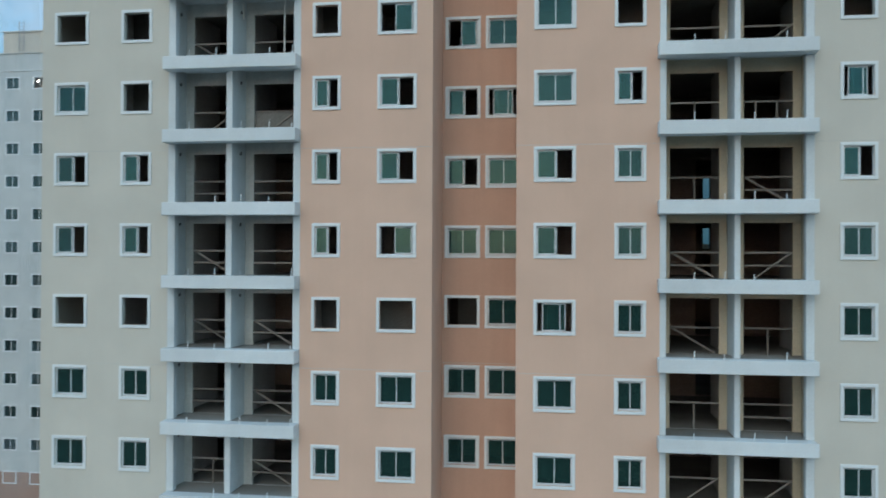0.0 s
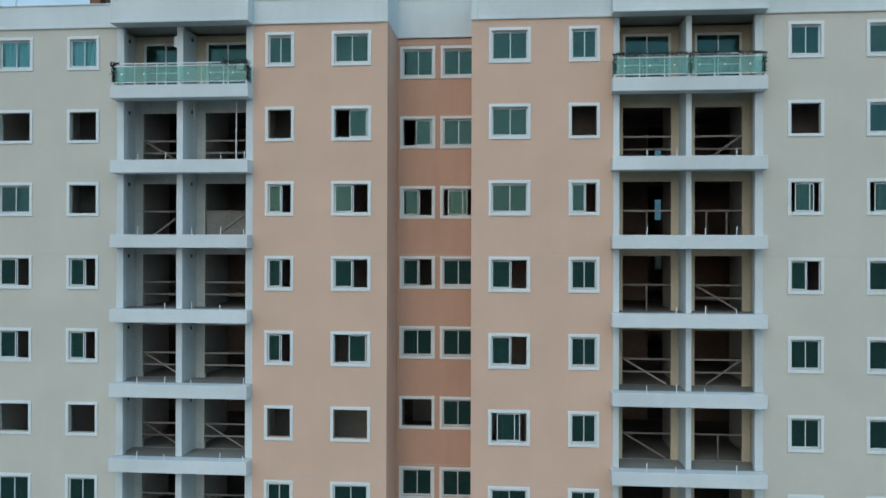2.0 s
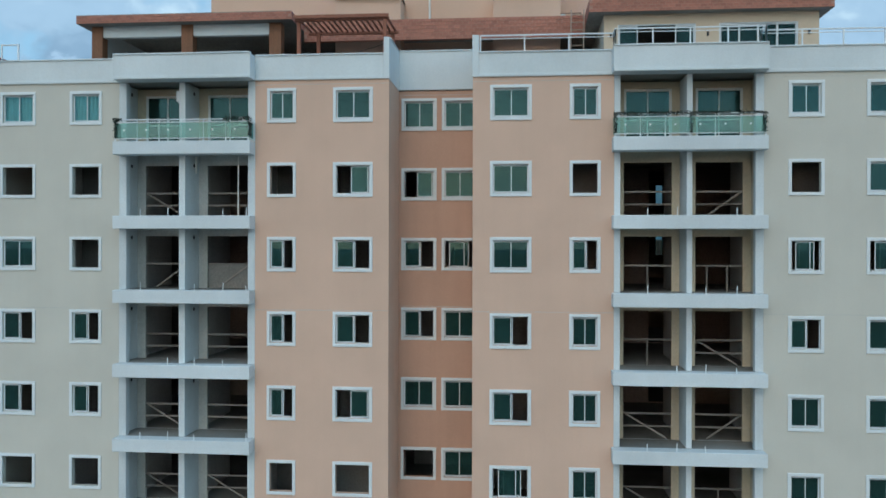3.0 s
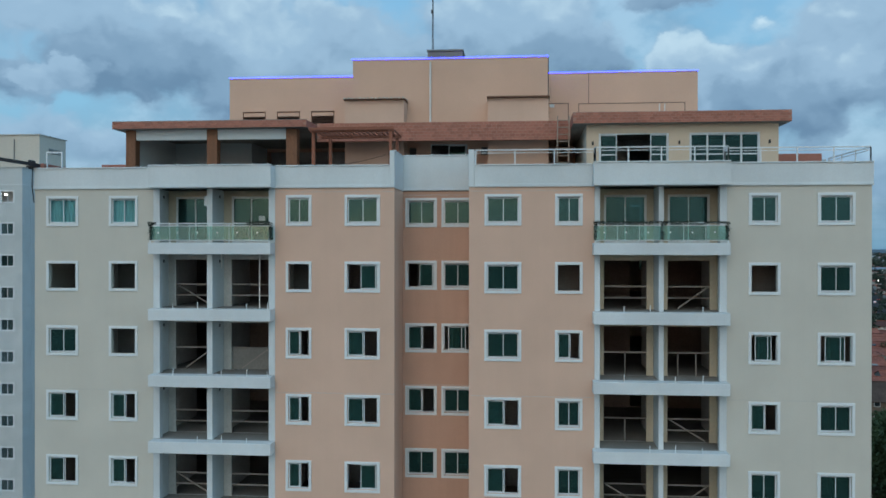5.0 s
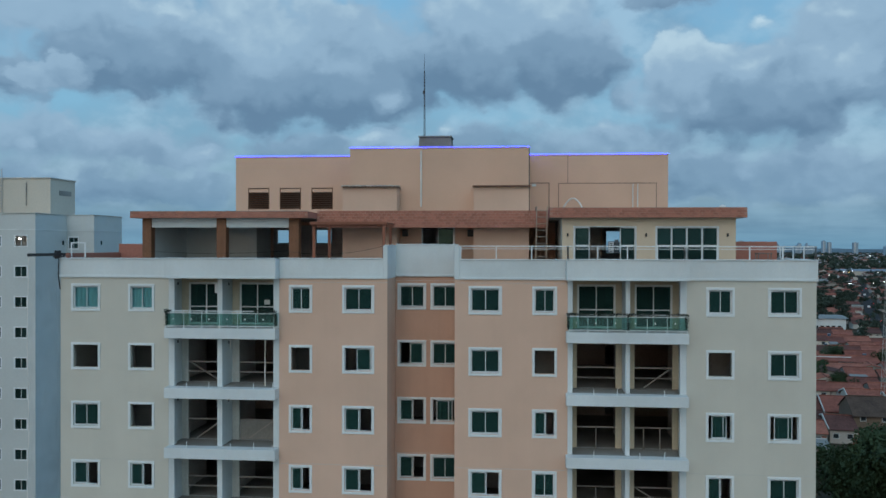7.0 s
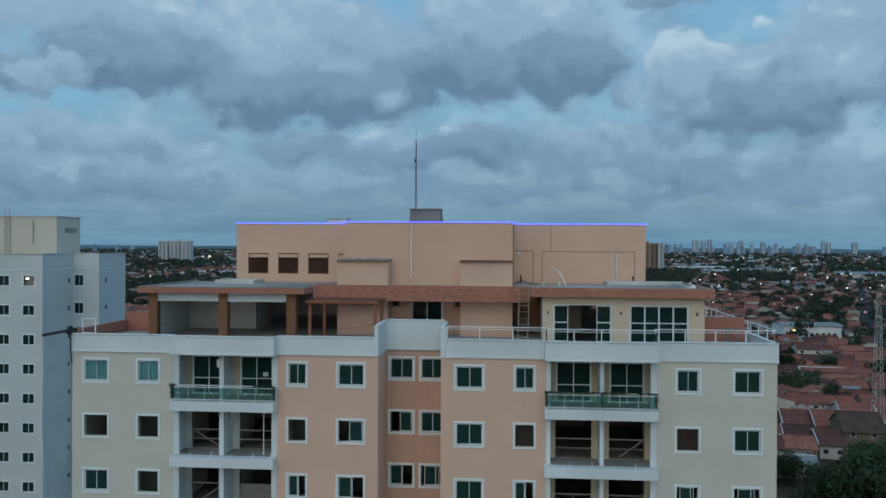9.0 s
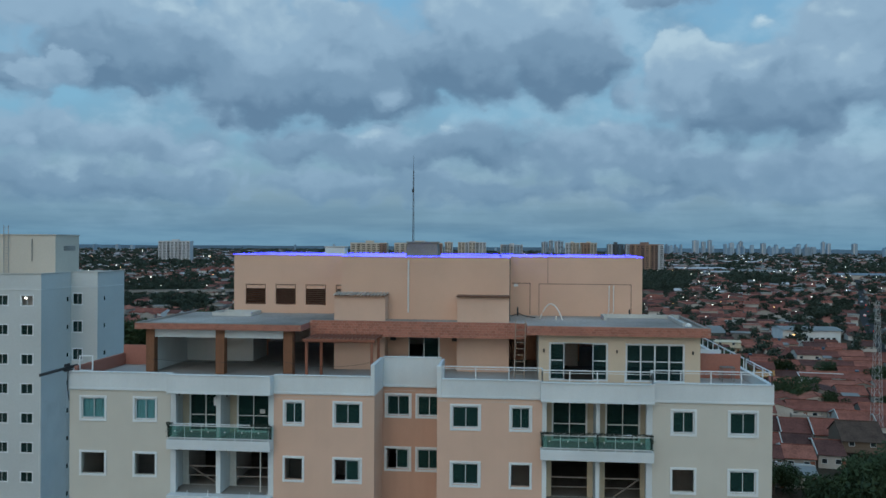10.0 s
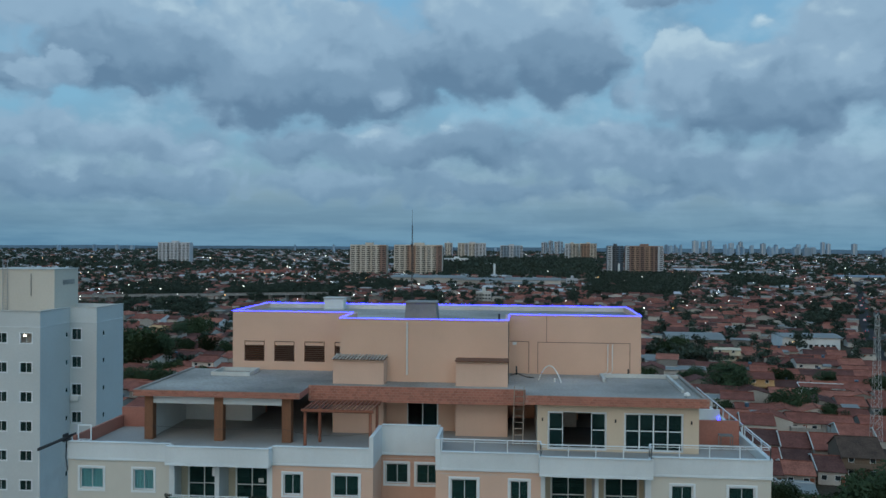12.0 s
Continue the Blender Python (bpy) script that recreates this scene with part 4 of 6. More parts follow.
def tiled_fascia(a, b, y, z0, z1, parent, rows_, step=0.24):
    """A band faced with small brick-red tiles in staggered courses, each with its joint."""
    n, h = max(1, round((b - a) / step)), (z1 - z0) / rows_
    w = (b - a) / n
    me = Form().box(0.008, w - 0.008, 0, 0.018, 0.008, h - 0.008, 0.003).mesh("tile", "red_tile")
    for j in range(rows_):
        for i in range(n - j % 2):
            part("tile", me, "", parent, at=(a + w * (i + 0.5 * (j % 2)), y - 0.019, z0 + h * j))


fas = part("fascia", Form().box(-18.05, -9.0, 2.19, 2.199, SLAB, 42.69), "tile_joint", lounge, "brick-red tiled fascia band")
part("fascia", Form().box(-18.059, -18.051, 2.2, 10.5, SLAB, 42.69), "red_wall", lounge)
part("fascia", Form().box(-9.0, -8.99, 2.2, 4.19, SLAB, 42.69), "red_wall", lounge)
tiled_fascia(-18.05, -9.0, 2.19, SLAB, 42.69, fas, 3)
deck = thing("plant_deck", "flat deck with a deep brick-red tiled edge", "roof deck")
part("slab", Form().box(-9.0, 2.85, 4.2, 10.55, SLAB, 42.70), "roof_screed", deck)
fas = part("fascia", Form().box(-9.0, 2.85, 4.185, 4.199, 41.93, 42.80), "tile_joint", deck, "brick-red tiled fascia band")
part("beam", Form().box(-9.0, 2.85, 4.2, 4.4, 41.93, SLAB), "red_wall", deck)
tiled_fascia(-9.0, 2.85, 4.185, 41.93, 42.80, fas, 6)

# glazed room
room = thing("roof_room", "cream roof room with white sliding glass doors and red fascia", "room")
gaps = [(3.99, 7.01, 40.0, 41.98), (7.89, 10.88, 40.0, 41.98)]
part("wall", Form().wall(3.46, 11.65, ROOF, SLAB, 2.65, 2.85, gaps), "cream_warm", room)
part("wall", Form().box(3.46, 3.66, 2.85, 10.5, ROOF, SLAB), "cream_paint", room)
part("wall", Form().box(11.45, 11.65, 2.85, 10.5, ROOF, SLAB), "cream_paint", room)
part("wall", Form().wall(3.66, 11.45, ROOF, SLAB, 8.3, 8.5, [(5.85, 7.0, ROOF, 41.98)]), "room_wall", room)
# added floor sheet, near black so that indoor shade sits in its colour
part("floor", Form().box(3.662, 11.448, 2.852, 8.298, ROOF + 0.004, ROOF + 0.03), "room_shade_floor", room, "dark floor with the room's indoor shade in its colour")
fas = part("fascia", Form().box(2.85, 12.06, 2.19, 2.199, SLAB, 42.85), "tile_joint", room, "brick-red tiled fascia band")
part("fascia", Form().box(2.84, 2.849, 2.2, 4.18, SLAB, 42.85), "red_wall", room)
part("fascia", Form().box(12.061, 12.07, 2.2, 10.5, SLAB, 42.85), "red_wall", room)
tiled_fascia(2.85, 12.06, 2.19, SLAB, 42.85, fas, 4)
part("roof_slab", Form().box(2.85, 12.06, 2.2, 10.55, SLAB, 42.68), "roof_screed", room, "grey screeded flat roof")
part("kerb", Form().box(2.85, 12.06, 2.2, 2.35, 42.681, 42.86).box(11.9, 12.06, 2.35, 10.55, 42.681, 42.82), "roof_screed", room)
part("upstand", Form().box(7.3, 11.88, 9.7, 9.85, 42.681, 42.9).box(11.2, 11.35, 5.0, 9.69, 42.681, 42.86).box(7.3, 7.45, 7.9, 9.69, 42.681, 42.9), "raw_render", room, "low pale upstand on the flat roof")
for n, (a, b, z0, z1) in enumerate(gaps):
    d = part("sliding_door", ring(Form(), a + 0.002, b - 0.002, z0 + 0.002, z1 - 0.002, 0.045, 2.68, 2.8, 0.006), "white_aluminium", room, "white framed four-leaf sliding glass door")
    leaves_ = [0, 3] if n == 0 else [0, 1, 2, 3]
    lw = (b - a - 0.12) / 4
    for i in leaves_:
        u = a + 0.06 + lw * i
        part("sash", ring(Form(), u, u + lw, z0 + 0.06, z1 - 0.06, 0.035, 2.7 + 0.03 * (i in (1, 2)), 2.727 + 0.03 * (i in (1, 2)), 0.004).box(u + 0.05, u + lw - 0.05, 2.705 + 0.03 * (i in (1, 2)), 2.725 + 0.03 * (i in (1, 2)), 41.02, 41.07), "white_aluminium", d)
        p = part("pane", Form().box(u + 0.05, u + lw - 0.05, 2.712 + 0.03 * (i in (1, 2)), 2.718 + 0.03 * (i in (1, 2)), z0 + 0.11, z1 - 0.11), "door_glass", d)
        p.visible_shadow = False
for x in (3.72, 7.45, 11.27):
    l = thing("wall_lamp", "small dark wall lamp beside the glass doors", "lamp", (x, 2.65, 41.55), "wall lamps")
    part("body", Form().box(-0.04, 0.04, -0.09, 0.0, -0.08, 0.08, 0.01), "dark_steel", l)

# shafts with small tiled lean-to roofs
def shaft(a, b, label):
    s = thing("service_shaft", label, "shaft", group="service shafts")
    part("wall", Form().box(a, b, 5.4, 6.53, ROOF, 44.08), "peach_paint", s)
    part("lean_to_roof", Form().box(a - 0.04, b + 0.06, 5.2, 6.52, 44.085, 44.115 if a < -3 else 44.15), "louvre_wood", s, "thin dark weathered roof sheet")
    n = int((b - a + 0.2) / 0.19) if a < -3 else 0
    me = Form().tube((0, 5.14, 0), (0, 6.5, 0.08), 0.045, 8).mesh("ridge_tile", "lean_tile")
    for i in range(n):
        part("ridge_tile", me, "", s, at=(a + 0.02 + 0.19 * i, 0, 44.135 + 0.010 * math.sin(2.1 * i)))


shaft(-7.91, -5.03, "peach service shaft with a small corrugated roof")
shaft(-0.99, 1.885, "peach service shaft with a small corrugated roof")

# penthouse plant block
TOP = 46.27
ph = thing("plant_house", "peach rooftop plant block edged with a blue light strip", "rooftop block")
louvres = [(-14.72 + 1.92 * i, -13.43 + 1.92 * i, 43.15, 44.42) for i in range(4)]
part("wall", Form().wall(-15.47, -7.75, ROOF, TOP, 10.6, 10.8, louvres[:3] + [(louvres[3][0], -7.8, 43.15, 44.42), (-13.3, -8.0, ROOF, 42.2)]), "plant_peach", ph, "peach wall with timber louvres")
part("wall", Form().wall(-7.75, 1.885, ROOF, TOP, 6.55, 6.75, [(-3.85, -2.05, ROOF, ROOF + 2.1)]), "plant_peach", ph)
part("wall", Form().box(-7.75, -7.55, 6.75, 10.8, ROOF, TOP), "plant_peach", ph)
part("wall", Form().box(1.685, 1.885, 6.75, 10.6, ROOF, TOP), "plant_peach", ph)
part("wall", Form().wall(1.685, 9.84, ROOF, TOP, 10.6, 10.8, [(6.1, 7.4, ROOF, 42.1)]), "plant_peach", ph)
part("wall", Form().box(9.64, 9.84, 10.8, 17.8, ROOF, TOP), "plant_peach", ph)
part("wall", Form().box(-15.47, -15.27, 10.8, 17.8, ROOF, TOP), "plant_peach", ph)
REAR = [(-15.05, -14.2, 41.12, 42.08), (-12.36, -11.24, 41.12, 42.1), (7.05, 8.02, 40.5, 42.02)]
part("wall", Form().wall(-15.47, 9.84, ROOF, TOP, 17.8, 18.0, REAR), "room_wall", ph)
for a, b, z0, z1 in REAR:
    part("rear_window", ring(Form(), a, b, z0, z1, 0.05, 17.86, 17.94), "white_aluminium", ph)
part("roof", Form().box(-15.27, 9.64, 10.8, 17.8, 45.7, 45.95).box(-7.55, 1.685, 6.75, 10.8, 45.7, 45.95), "roof_screed", ph, "grey flat roof behind a low upstand")
pd = part("glass_door", ring(Form(), -3.85, -2.05, ROOF, ROOF + 2.1, 0.05, 6.58, 6.68), "white_aluminium", ph, "white framed sliding glass door, half open")
part("sash", ring(Form(), -2.98, -2.1, ROOF + 0.05, ROOF + 2.05, 0.05, 6.60, 6.64), "white_aluminium", pd)
part("pane", Form().box(-2.93, -2.15, 6.617, 6.623, ROOF + 0.1, ROOF + 2.0), "door_glass", pd)
for x in (-4.68, -1.16):
    part("wall_box", Form().box(x - 0.2, x + 0.12, 6.36, 6.549, 41.5, 41.86, 0.02), "dark_steel", ph, "dark square lantern on the wall")
for a, b, z0, z1 in louvres:
    b2 = min(b, -7.8)
    lv = part("louvre", ring(Form(), a, b2, z0, z1, 0.05, 10.62, 10.7), "louvre_wood", ph, "dark timber louvre grille")
    for i in range(9):
        z = z0 + 0.09 + i * 0.125
        part("slat", Form().bar((a + 0.05, 10.66, z), (b2 - 0.05, 10.66, z), 0.09, 0.03), "louvre_wood", lv)
    part("shutter_box", Form().box(a + 0.051, b2 - 0.051, 10.605, 10.65, z1 - 0.26, z1 - 0.06), "plant_peach", lv)
    part("lintel", Form().box(a - 0.03, b2 + 0.03, 10.55, 10.6, z1 + 0.001, z1 + 0.12), "plant_peach", ph)
# recessed panels and chased pipes of the east wing
for a, b, z0, z1 in ((1.98, 3.12, 44.62, 44.67), (3.07, 3.12, 42.75, 44.618), (3.62, 9.2, 44.60, 44.64), (3.62, 3.66, 42.75, 44.598), (4.15, 4.18, 44.642, 46.24), (9.16, 9.2, 42.75, 44.598)):
    part("joint", Form().box(a, b, 10.588, 10.6, z0, z1), "block_brown", ph)
part("meter_box", Form().box(2.1, 2.35, 10.54, 10.599, 44.44, 44.60, 0.005), "trim_white", ph)
for x in (7.85, 8.12):
    part("vent_pipe", Form().path([(x - 0.25, 10.5, 42.78), (x - 0.08, 10.5, 42.82), (x, 10.5, 42.98), (x, 10.5, 44.45), (x + 0.03, 10.55, 44.55)], 0.035), "pvc", ph)
part("downpipe", Form().tube((-3.87, 6.48, 43.1), (-3.87, 6.48, 46.1), 0.05, 10), "pvc", ph, "white rain downpipe")
part("joint", Form().box(1.886, 1.93, 6.55, 6.6, 42.7, 46.2), "dark_steel", ph)
led = [((-15.5, 10.57), (-7.78, 10.57)), ((-7.78, 10.57), (-7.78, 6.52)), ((-7.78, 6.52), (1.91, 6.52)), ((1.91, 6.52), (1.91, 10.57)), ((1.91, 10.57), (9.87, 10.57)), ((9.87, 10.57), (9.87, 18.0)), ((-15.5, 10.57), (-15.5, 18.0)), ((-15.5, 18.03), (9.87, 18.03))]
strip = thing("light_strip", "glowing blue light strip along the roof edge", "light strip")
for (ax, ay), (bx, by) in led:
    part("tube", Form().bar((ax, ay, TOP + 0.03), (bx, by, TOP + 0.03), 0.018, 0.018), "led_blue", strip)
    part("clip", Form().bar((ax, ay, TOP + 0.002), (bx, by, TOP + 0.002), 0.03, 0.01), "white_aluminium", strip)

part("tube", Form().tube((14.3, 9.96, 39.98), (14.3, 9.96, 40.45), 0.03, 8), "led_blue", strip)
# water tank stub and mast
tank = thing("chimney_stack", "grey concrete tapered stack on the plant roof", "stack", (-3.35, 9.1, 45.95))
f = Form()
f.v += [(-0.92, -0.85, 0), (1.02, -0.85, 0), (1.02, 0.85, 0), (-0.95, 0.85, 0), (-0.85, -0.65, 1.12), (0.92, -0.65, 1.12), (0.92, 0.65, 1.12), (-0.85, 0.65, 1.12)]
f.f += [(3, 2, 1, 0), (4, 5, 6, 7), (0, 1, 5, 4), (1, 2, 6, 5), (2, 3, 7, 6), (3, 0, 4, 7)]
part("shell", f, "fibre_cement", tank)
part("cap", Form().box(-0.9, 0.98, -0.72, 0.72, 1.121, 1.2, 0.01), "concrete", tank)
mast = thing("antenna_mast", "thin guyed lattice antenna mast on the roof", "antenna", (-4.46, 13.3, 45.95))
for a in range(3):
    o = (0.07 * math.cos(a * 2.094), 0.07 * math.sin(a * 2.094))
    part("leg", Form().tube((o[0], o[1], 0), (o[0] * 0.4, o[1] * 0.4, 5.8), 0.014, 6), "dark_steel", mast)
f = Form()
for i in range(28):
    z, s = 0.2 * i, 1 - 0.021 * i
    for a in range(3):
        p, q = a * 2.094, (a + 1) * 2.094
        f.tube((0.07 * s * math.cos(p), 0.07 * s * math.sin(p), z), (0.07 * s * math.cos(q), 0.07 * s * math.sin(q), z + 0.2), 0.008, 4)
part("lacing", f, "dark_steel", mast)
part("whip", Form().tube((0, 0, 5.7), (0, 0, 6.85), 0.015, 6, 0.006), "dark_steel", mast)
part("beacon", Form().box(-0.09, 0.03, -0.05, 0.05, 4.4, 4.62, 0.01), "dark_steel", mast)

# pergola
perg = thing("pergola", "red-brown timber pergola with slatted roof on the terrace", "pergola")
for x, y in ((-8.42, 1.2), (-5.0, 1.0), (-5.05, 3.35), (-8.1, 3.1)):
    part("post", Form().box(x - 0.07, x + 0.07, y - 0.07, y + 0.07, ROOF, 41.95, 0.01), "pergola_wood", perg)
for y in (1.1, 3.25):
    part("beam", Form().box(-8.55, -4.85, y - 0.06, y + 0.06, 41.951, 42.07, 0.01), "pergola_wood", perg)
for y in (0.86, 3.505):
    part("edge_board", Form().box(-8.56, -4.84, y, y + 0.035, 42.02, 42.15, 0.004), "pergola_wood", perg)
for i in range(17):
    x = -8.45 + 3.5 * i / 16
    part("slat", Form().box(x - 0.035, x + 0.035, 0.9, 3.5, 42.071, 42.13, 0.005), "pergola_wood", perg)

# ladder to the plant deck
lad = thing("ladder", "pale wooden ladder leaning against the roof fascia", "ladder")
for x in (2.20, 2.72):
    part("stile", Form().bar((x, 3.55, ROOF), (x + 0.06, 4.05, 42.98), 0.045, 0.07), "ladder_wood", lad)
for i in range(9):
    t = (i + 0.6) / 9.2
    y, z = 3.55 + 0.5 * t, ROOF + 3.03 * t
    part("rung", Form().tube((2.20 + 0.06 * t, y, z), (2.72 + 0.06 * t, y, z), 0.02, 6), "ladder_wood", lad)

# terrace walls
part("terrace_wall", Form().box(11.66, 14.2, 4.85, 5.0, ROOF, 41.25, 0.01), "red_wall", building, "brick-red terrace wall")
part("terrace_wall", Form().box(-20.3, -17.64, 5.6, 5.75, ROOF, 41.08, 0.01), "red_wall", building, "brick-red terrace wall")
part("terrace_wall", Form().box(-20.33, -20.18, 0.2, 5.58, ROOF, 40.62, 0.01), "red_wall", building, "brick-red terrace wall")
part("terrace_wall", Form().box(11.66, 14.38, 10.0, 10.15, ROOF, 40.85, 0.01), "white_paint", building, "white terrace wall")
rail_b = thing("terrace_rail", "white metal terrace rail with slim posts", "railing")
part("top_rail", Form().bar((14.45, 5.1, 41.0), (14.45, 17.0, 41.0), 0.06, 0.045), "white_aluminium", rail_b)
for i in range(9):
    part("post", Form().box(14.425, 14.475, 5.15 + 1.45 * i, 5.2 + 1.45 * i, 40.4, 40.977, 0.004), "white_aluminium", rail_b)

# arched hose and small clutter on the roofs
hose = Form()
pts = [(3.65 + 1.25 * t, 8.2 - 0.9 * t, 42.70 + 0.9 * math.sin(math.pi * t) ** 0.8) for t in [i / 14 for i in range(15)]]
hose.path(pts, 0.04, 6)
solo("hose", hose, "pvc", "white plastic hose arched over the flat roof", "hose")
solo("cable", Form().path([(2.0, 9.6, 42.72), (2.4, 9.3, 42.9), (2.9, 9.0, 42.74), (3.4, 8.8, 42.72)], 0.03, 5), "dark_steel", "black cable lying on the flat roof", "cable")
box_tank = thing("roof_tank", "small white water tank with a lid on the plant roof", "tank", (-10.3, 16.9, 45.95))
part("body", Form().box(-0.7, 0.7, -0.5, 0.5, 0, 0.78, 0.04), "balcony_white", box_tank)
part("lid", Form().box(-0.76, 0.76, -0.56, 0.56, 0.781, 0.86, 0.03), "raw_render", box_tank)
solo("vent_stub", Form().tube((1.3, 9.6, 45.95), (1.3, 9.6, 46.4), 0.06, 10), "dark_steel", "short dark vent pipe on the plant roof", "vent pipe")
vent = thing("roof_vent", "small pale round vent on the flat roof", "vent", (11.15, 3.2, 42.68))
part("neck", Form().tube((0, 0, 0), (0, 0, 0.16), 0.09, 12), "grey_steel", vent)
part("hood", Form().tube((0, 0, 0.16), (0, 0, 0.26), 0.17, 14, 0.15).tube((0, 0, 0.26), (0, 0, 0.34), 0.15, 14, 0.05), "pvc", vent)
for x, h in ((2.35, 0.55), (4.55, 0.22), (9.0, 0.5)):
    solo("pipe_stub", Form().tube((x, 9.9 if x != 4.55 else 7.6, 42.68), (x, 9.9 if x != 4.55 else 7.6, 42.68 + h), 0.05, 10), "pvc" if x == 4.55 else "dark_steel", "short upright pipe stub on the flat roof", "pipe", "roof pipe stubs")
bench = thing("bench", "small weathered wooden table on the corner terrace", "table", (13.3, 4.0, ROOF))
part("top", Form().box(-0.35, 0.35, -0.3, 0.3, 0.70, 0.74, 0.008), "prop_wood", bench)
for x in (-0.3, 0.3):
    for y in (-0.25, 0.25):
        part("leg", Form().box(x - 0.02, x + 0.02, y - 0.02, y + 0.02, 0, 0.70), "prop_wood", bench)
gate = thing("roof_gate", "small white metal frame at the terrace corner", "frame", (-20.2, 0.45, ROOF))
part("frame", ring(Form(), 0, 0.75, 0.4, 1.2, 0.06, -0.03, 0.03, 0.006), "white_aluminium", gate)
part("leg", Form().box(0, 0.06, -0.03, 0.03, 0, 0.399), "white_aluminium", gate)
part("leg", Form().box(0.69, 0.75, -0.03, 0.03, 0, 0.399), "white_aluminium", gate)

# suspended scaffold arm and its net
arm = thing("scaffold_arm", "dark steel outrigger arm at the parapet corner", "outrigger")
part("beam", Form().bar((-20.55, 0.9, 40.56), (-20.58, -2.55, 40.56), 0.08, 0.14), "dark_steel", arm)
part("clamp", Form().box(-20.72, -20.4, -0.25, 0.25, 40.42, 40.48).box(-20.7, -20.6, -0.15, 0.3, 40.35, 40.75, 0.02), "dark_steel", arm)
part("cable", Form().path([(-20.5, -0.1, 40.45), (-20.52, -0.12, 39.6), (-20.45, -0.08, 38.9)], 0.025), "dark_steel", arm)
net = thing("safety_net", "white translucent safety net hanging down the building's flank", "net")
rng = random.Random(3)
ny = 12
for piece in range(5):
    f = Form()
    z1, z0 = 40.5 - 8.0 * piece, 32.5 - 8.0 * piece
    nz = 14
    for i in range(ny + 1):
        for j in range(nz + 1):
            y, z = -2.5 + 2.48 * i / ny, z1 + (z0 - z1) * j / nz
            wob = 0.10 * math.sin(1.1 * z + 2.3 * y) + 0.07 * math.sin(2.7 * z - 3.1 * y) + (0.04 * rng.random() if 0 < j < nz else 0.0)
            f.v.append((-20.60 + wob * (1 if 0 < i < ny else 0.3), y + 0.05 * math.sin(0.8 * z), z))
    for i in range(ny):
        for j in range(nz):
            k = i * (nz + 1) + j
            f.f.append((k, k + nz + 1, k + nz + 2, k + 1))
    part("panel", f, "safety_net", net)
part("edge_rope", Form().path([(-20.6 + 0.02 * math.sin(z), -2.5 + 0.05 * math.sin(0.8 * z), z) for z in [40.5 - 2 * i for i in range(21)]], 0.015, 5), "pvc", net)

# wires sagging over the terrace
for n, (p0, p1, sag) in enumerate((((-20.3, 0.15, 40.5), (-15.2, 0.1, 40.45), 0.10), ((-17.2, 2.6, 40.7), (-10.0, 2.6, 40.75), 0.12), ((-10.0, 2.6, 40.7), (-5.0, 0.9, 41.0), 0.25))):
    pts = [tuple(Vector(p0).lerp(Vector(p1), i / 12) - Vector((0, 0, sag * 4 * (i / 12) * (1 - i / 12)))) for i in range(13)]
    solo("wire", Form().path(pts, 0.008, 5), "dark_steel", "thin sagging wire across the roof terrace", "wire", "wires")

# ---- neighbouring tower ----
TZ = 43.86
tower = thing("neighbour_tower", "white apartment tower with rows of small windows", "building")


def punched(name, a, b, y, z0, z1, material, openings, axis="y"):
    part(name, Form().wall(a, b, z0, z1, y, y + (0.2 if axis == "y" else -0.2), openings, axis), material, tower)


small_sash = ring(Form(), -0.06, 1.26, -0.06, 1.04, 0.1, -0.03, 0.10, 0.004).box(0.575, 0.625, 0.06, 0.09, 0.05, 0.93).mesh("window", "white_aluminium")
small_pane = Form().box(0.05, 1.15, 0.07, 0.076, 0.05, 0.93).mesh("pane", "door_glass")
slot_sash = ring(Form(), 0, 0.5, 0, 0.55, 0.05, 0.05, 0.10, 0.004).mesh("window", "white_aluminium")
slot_pane = Form().box(0.05, 0.45, 0.07, 0.076, 0.05, 0.5).mesh("pane", "window_glass")
tower_floors = range(14)
fx = [-60.6, -57.2, -52.6, -49.7, -47.2, -44.7]
open_f = [(x, x + 1.2, 40.85 - 2.8 * k, 41.83 - 2.8 * k) for x in fx for k in tower_floors if 40.85 - 2.8 * k > 6]
punched("wall", -63.0, -42.7, 35.3, 8.2, TZ, "tower_white", open_f)
part("plinth", Form().box(-63.02, -42.68, 35.28, 35.5, 0, 8.2), "tower_brown", tower, "brown painted lower storeys")
open_s = [(39.9, 40.4, 40.9 - 2.8 * k, 41.45 - 2.8 * k) for k in tower_floors if 40 - 2.8 * k > 6]
punched("wall", 35.5, 40.7, -42.7, 0, TZ, "tower_white", open_s, "x")
open_b = [(-42.5, -41.5, 40.6 - 2.8 * k, 41.75 - 2.8 * k) for k in tower_floors if 40 - 2.8 * k > 6]
punched("wall", -42.7, -39.9, 40.7, 0, TZ, "tower_white", open_b)
open_t = [(42.0, 42.5, 40.9 - 2.8 * k, 41.45 - 2.8 * k) for k in tower_floors if 40 - 2.8 * k > 6]
punched("wall", 40.9, 46.3, -39.9, 0, TZ, "tower_white", open_t, "x")
part("wall", Form().box(-63.0, -39.9, 46.3, 46.5, 0, TZ), "tower_white", tower)
part("wall", Form().box(-63.0, -62.8, 35.5, 46.3, 0, TZ), "tower_white", tower)
part("core", Form().box(-62.5, -43.3, 36.6, 46.0, 0, 43.0).box(-43.3, -40.4, 41.6, 46.0, 0, 43.0), "room_wall", tower)
part("roof", Form().box(-62.8, -42.9, 35.5, 46.3, 43.0, 43.2).box(-42.9, -40.1, 40.9, 46.3, 43.0, 43.2), "roof_screed", tower)
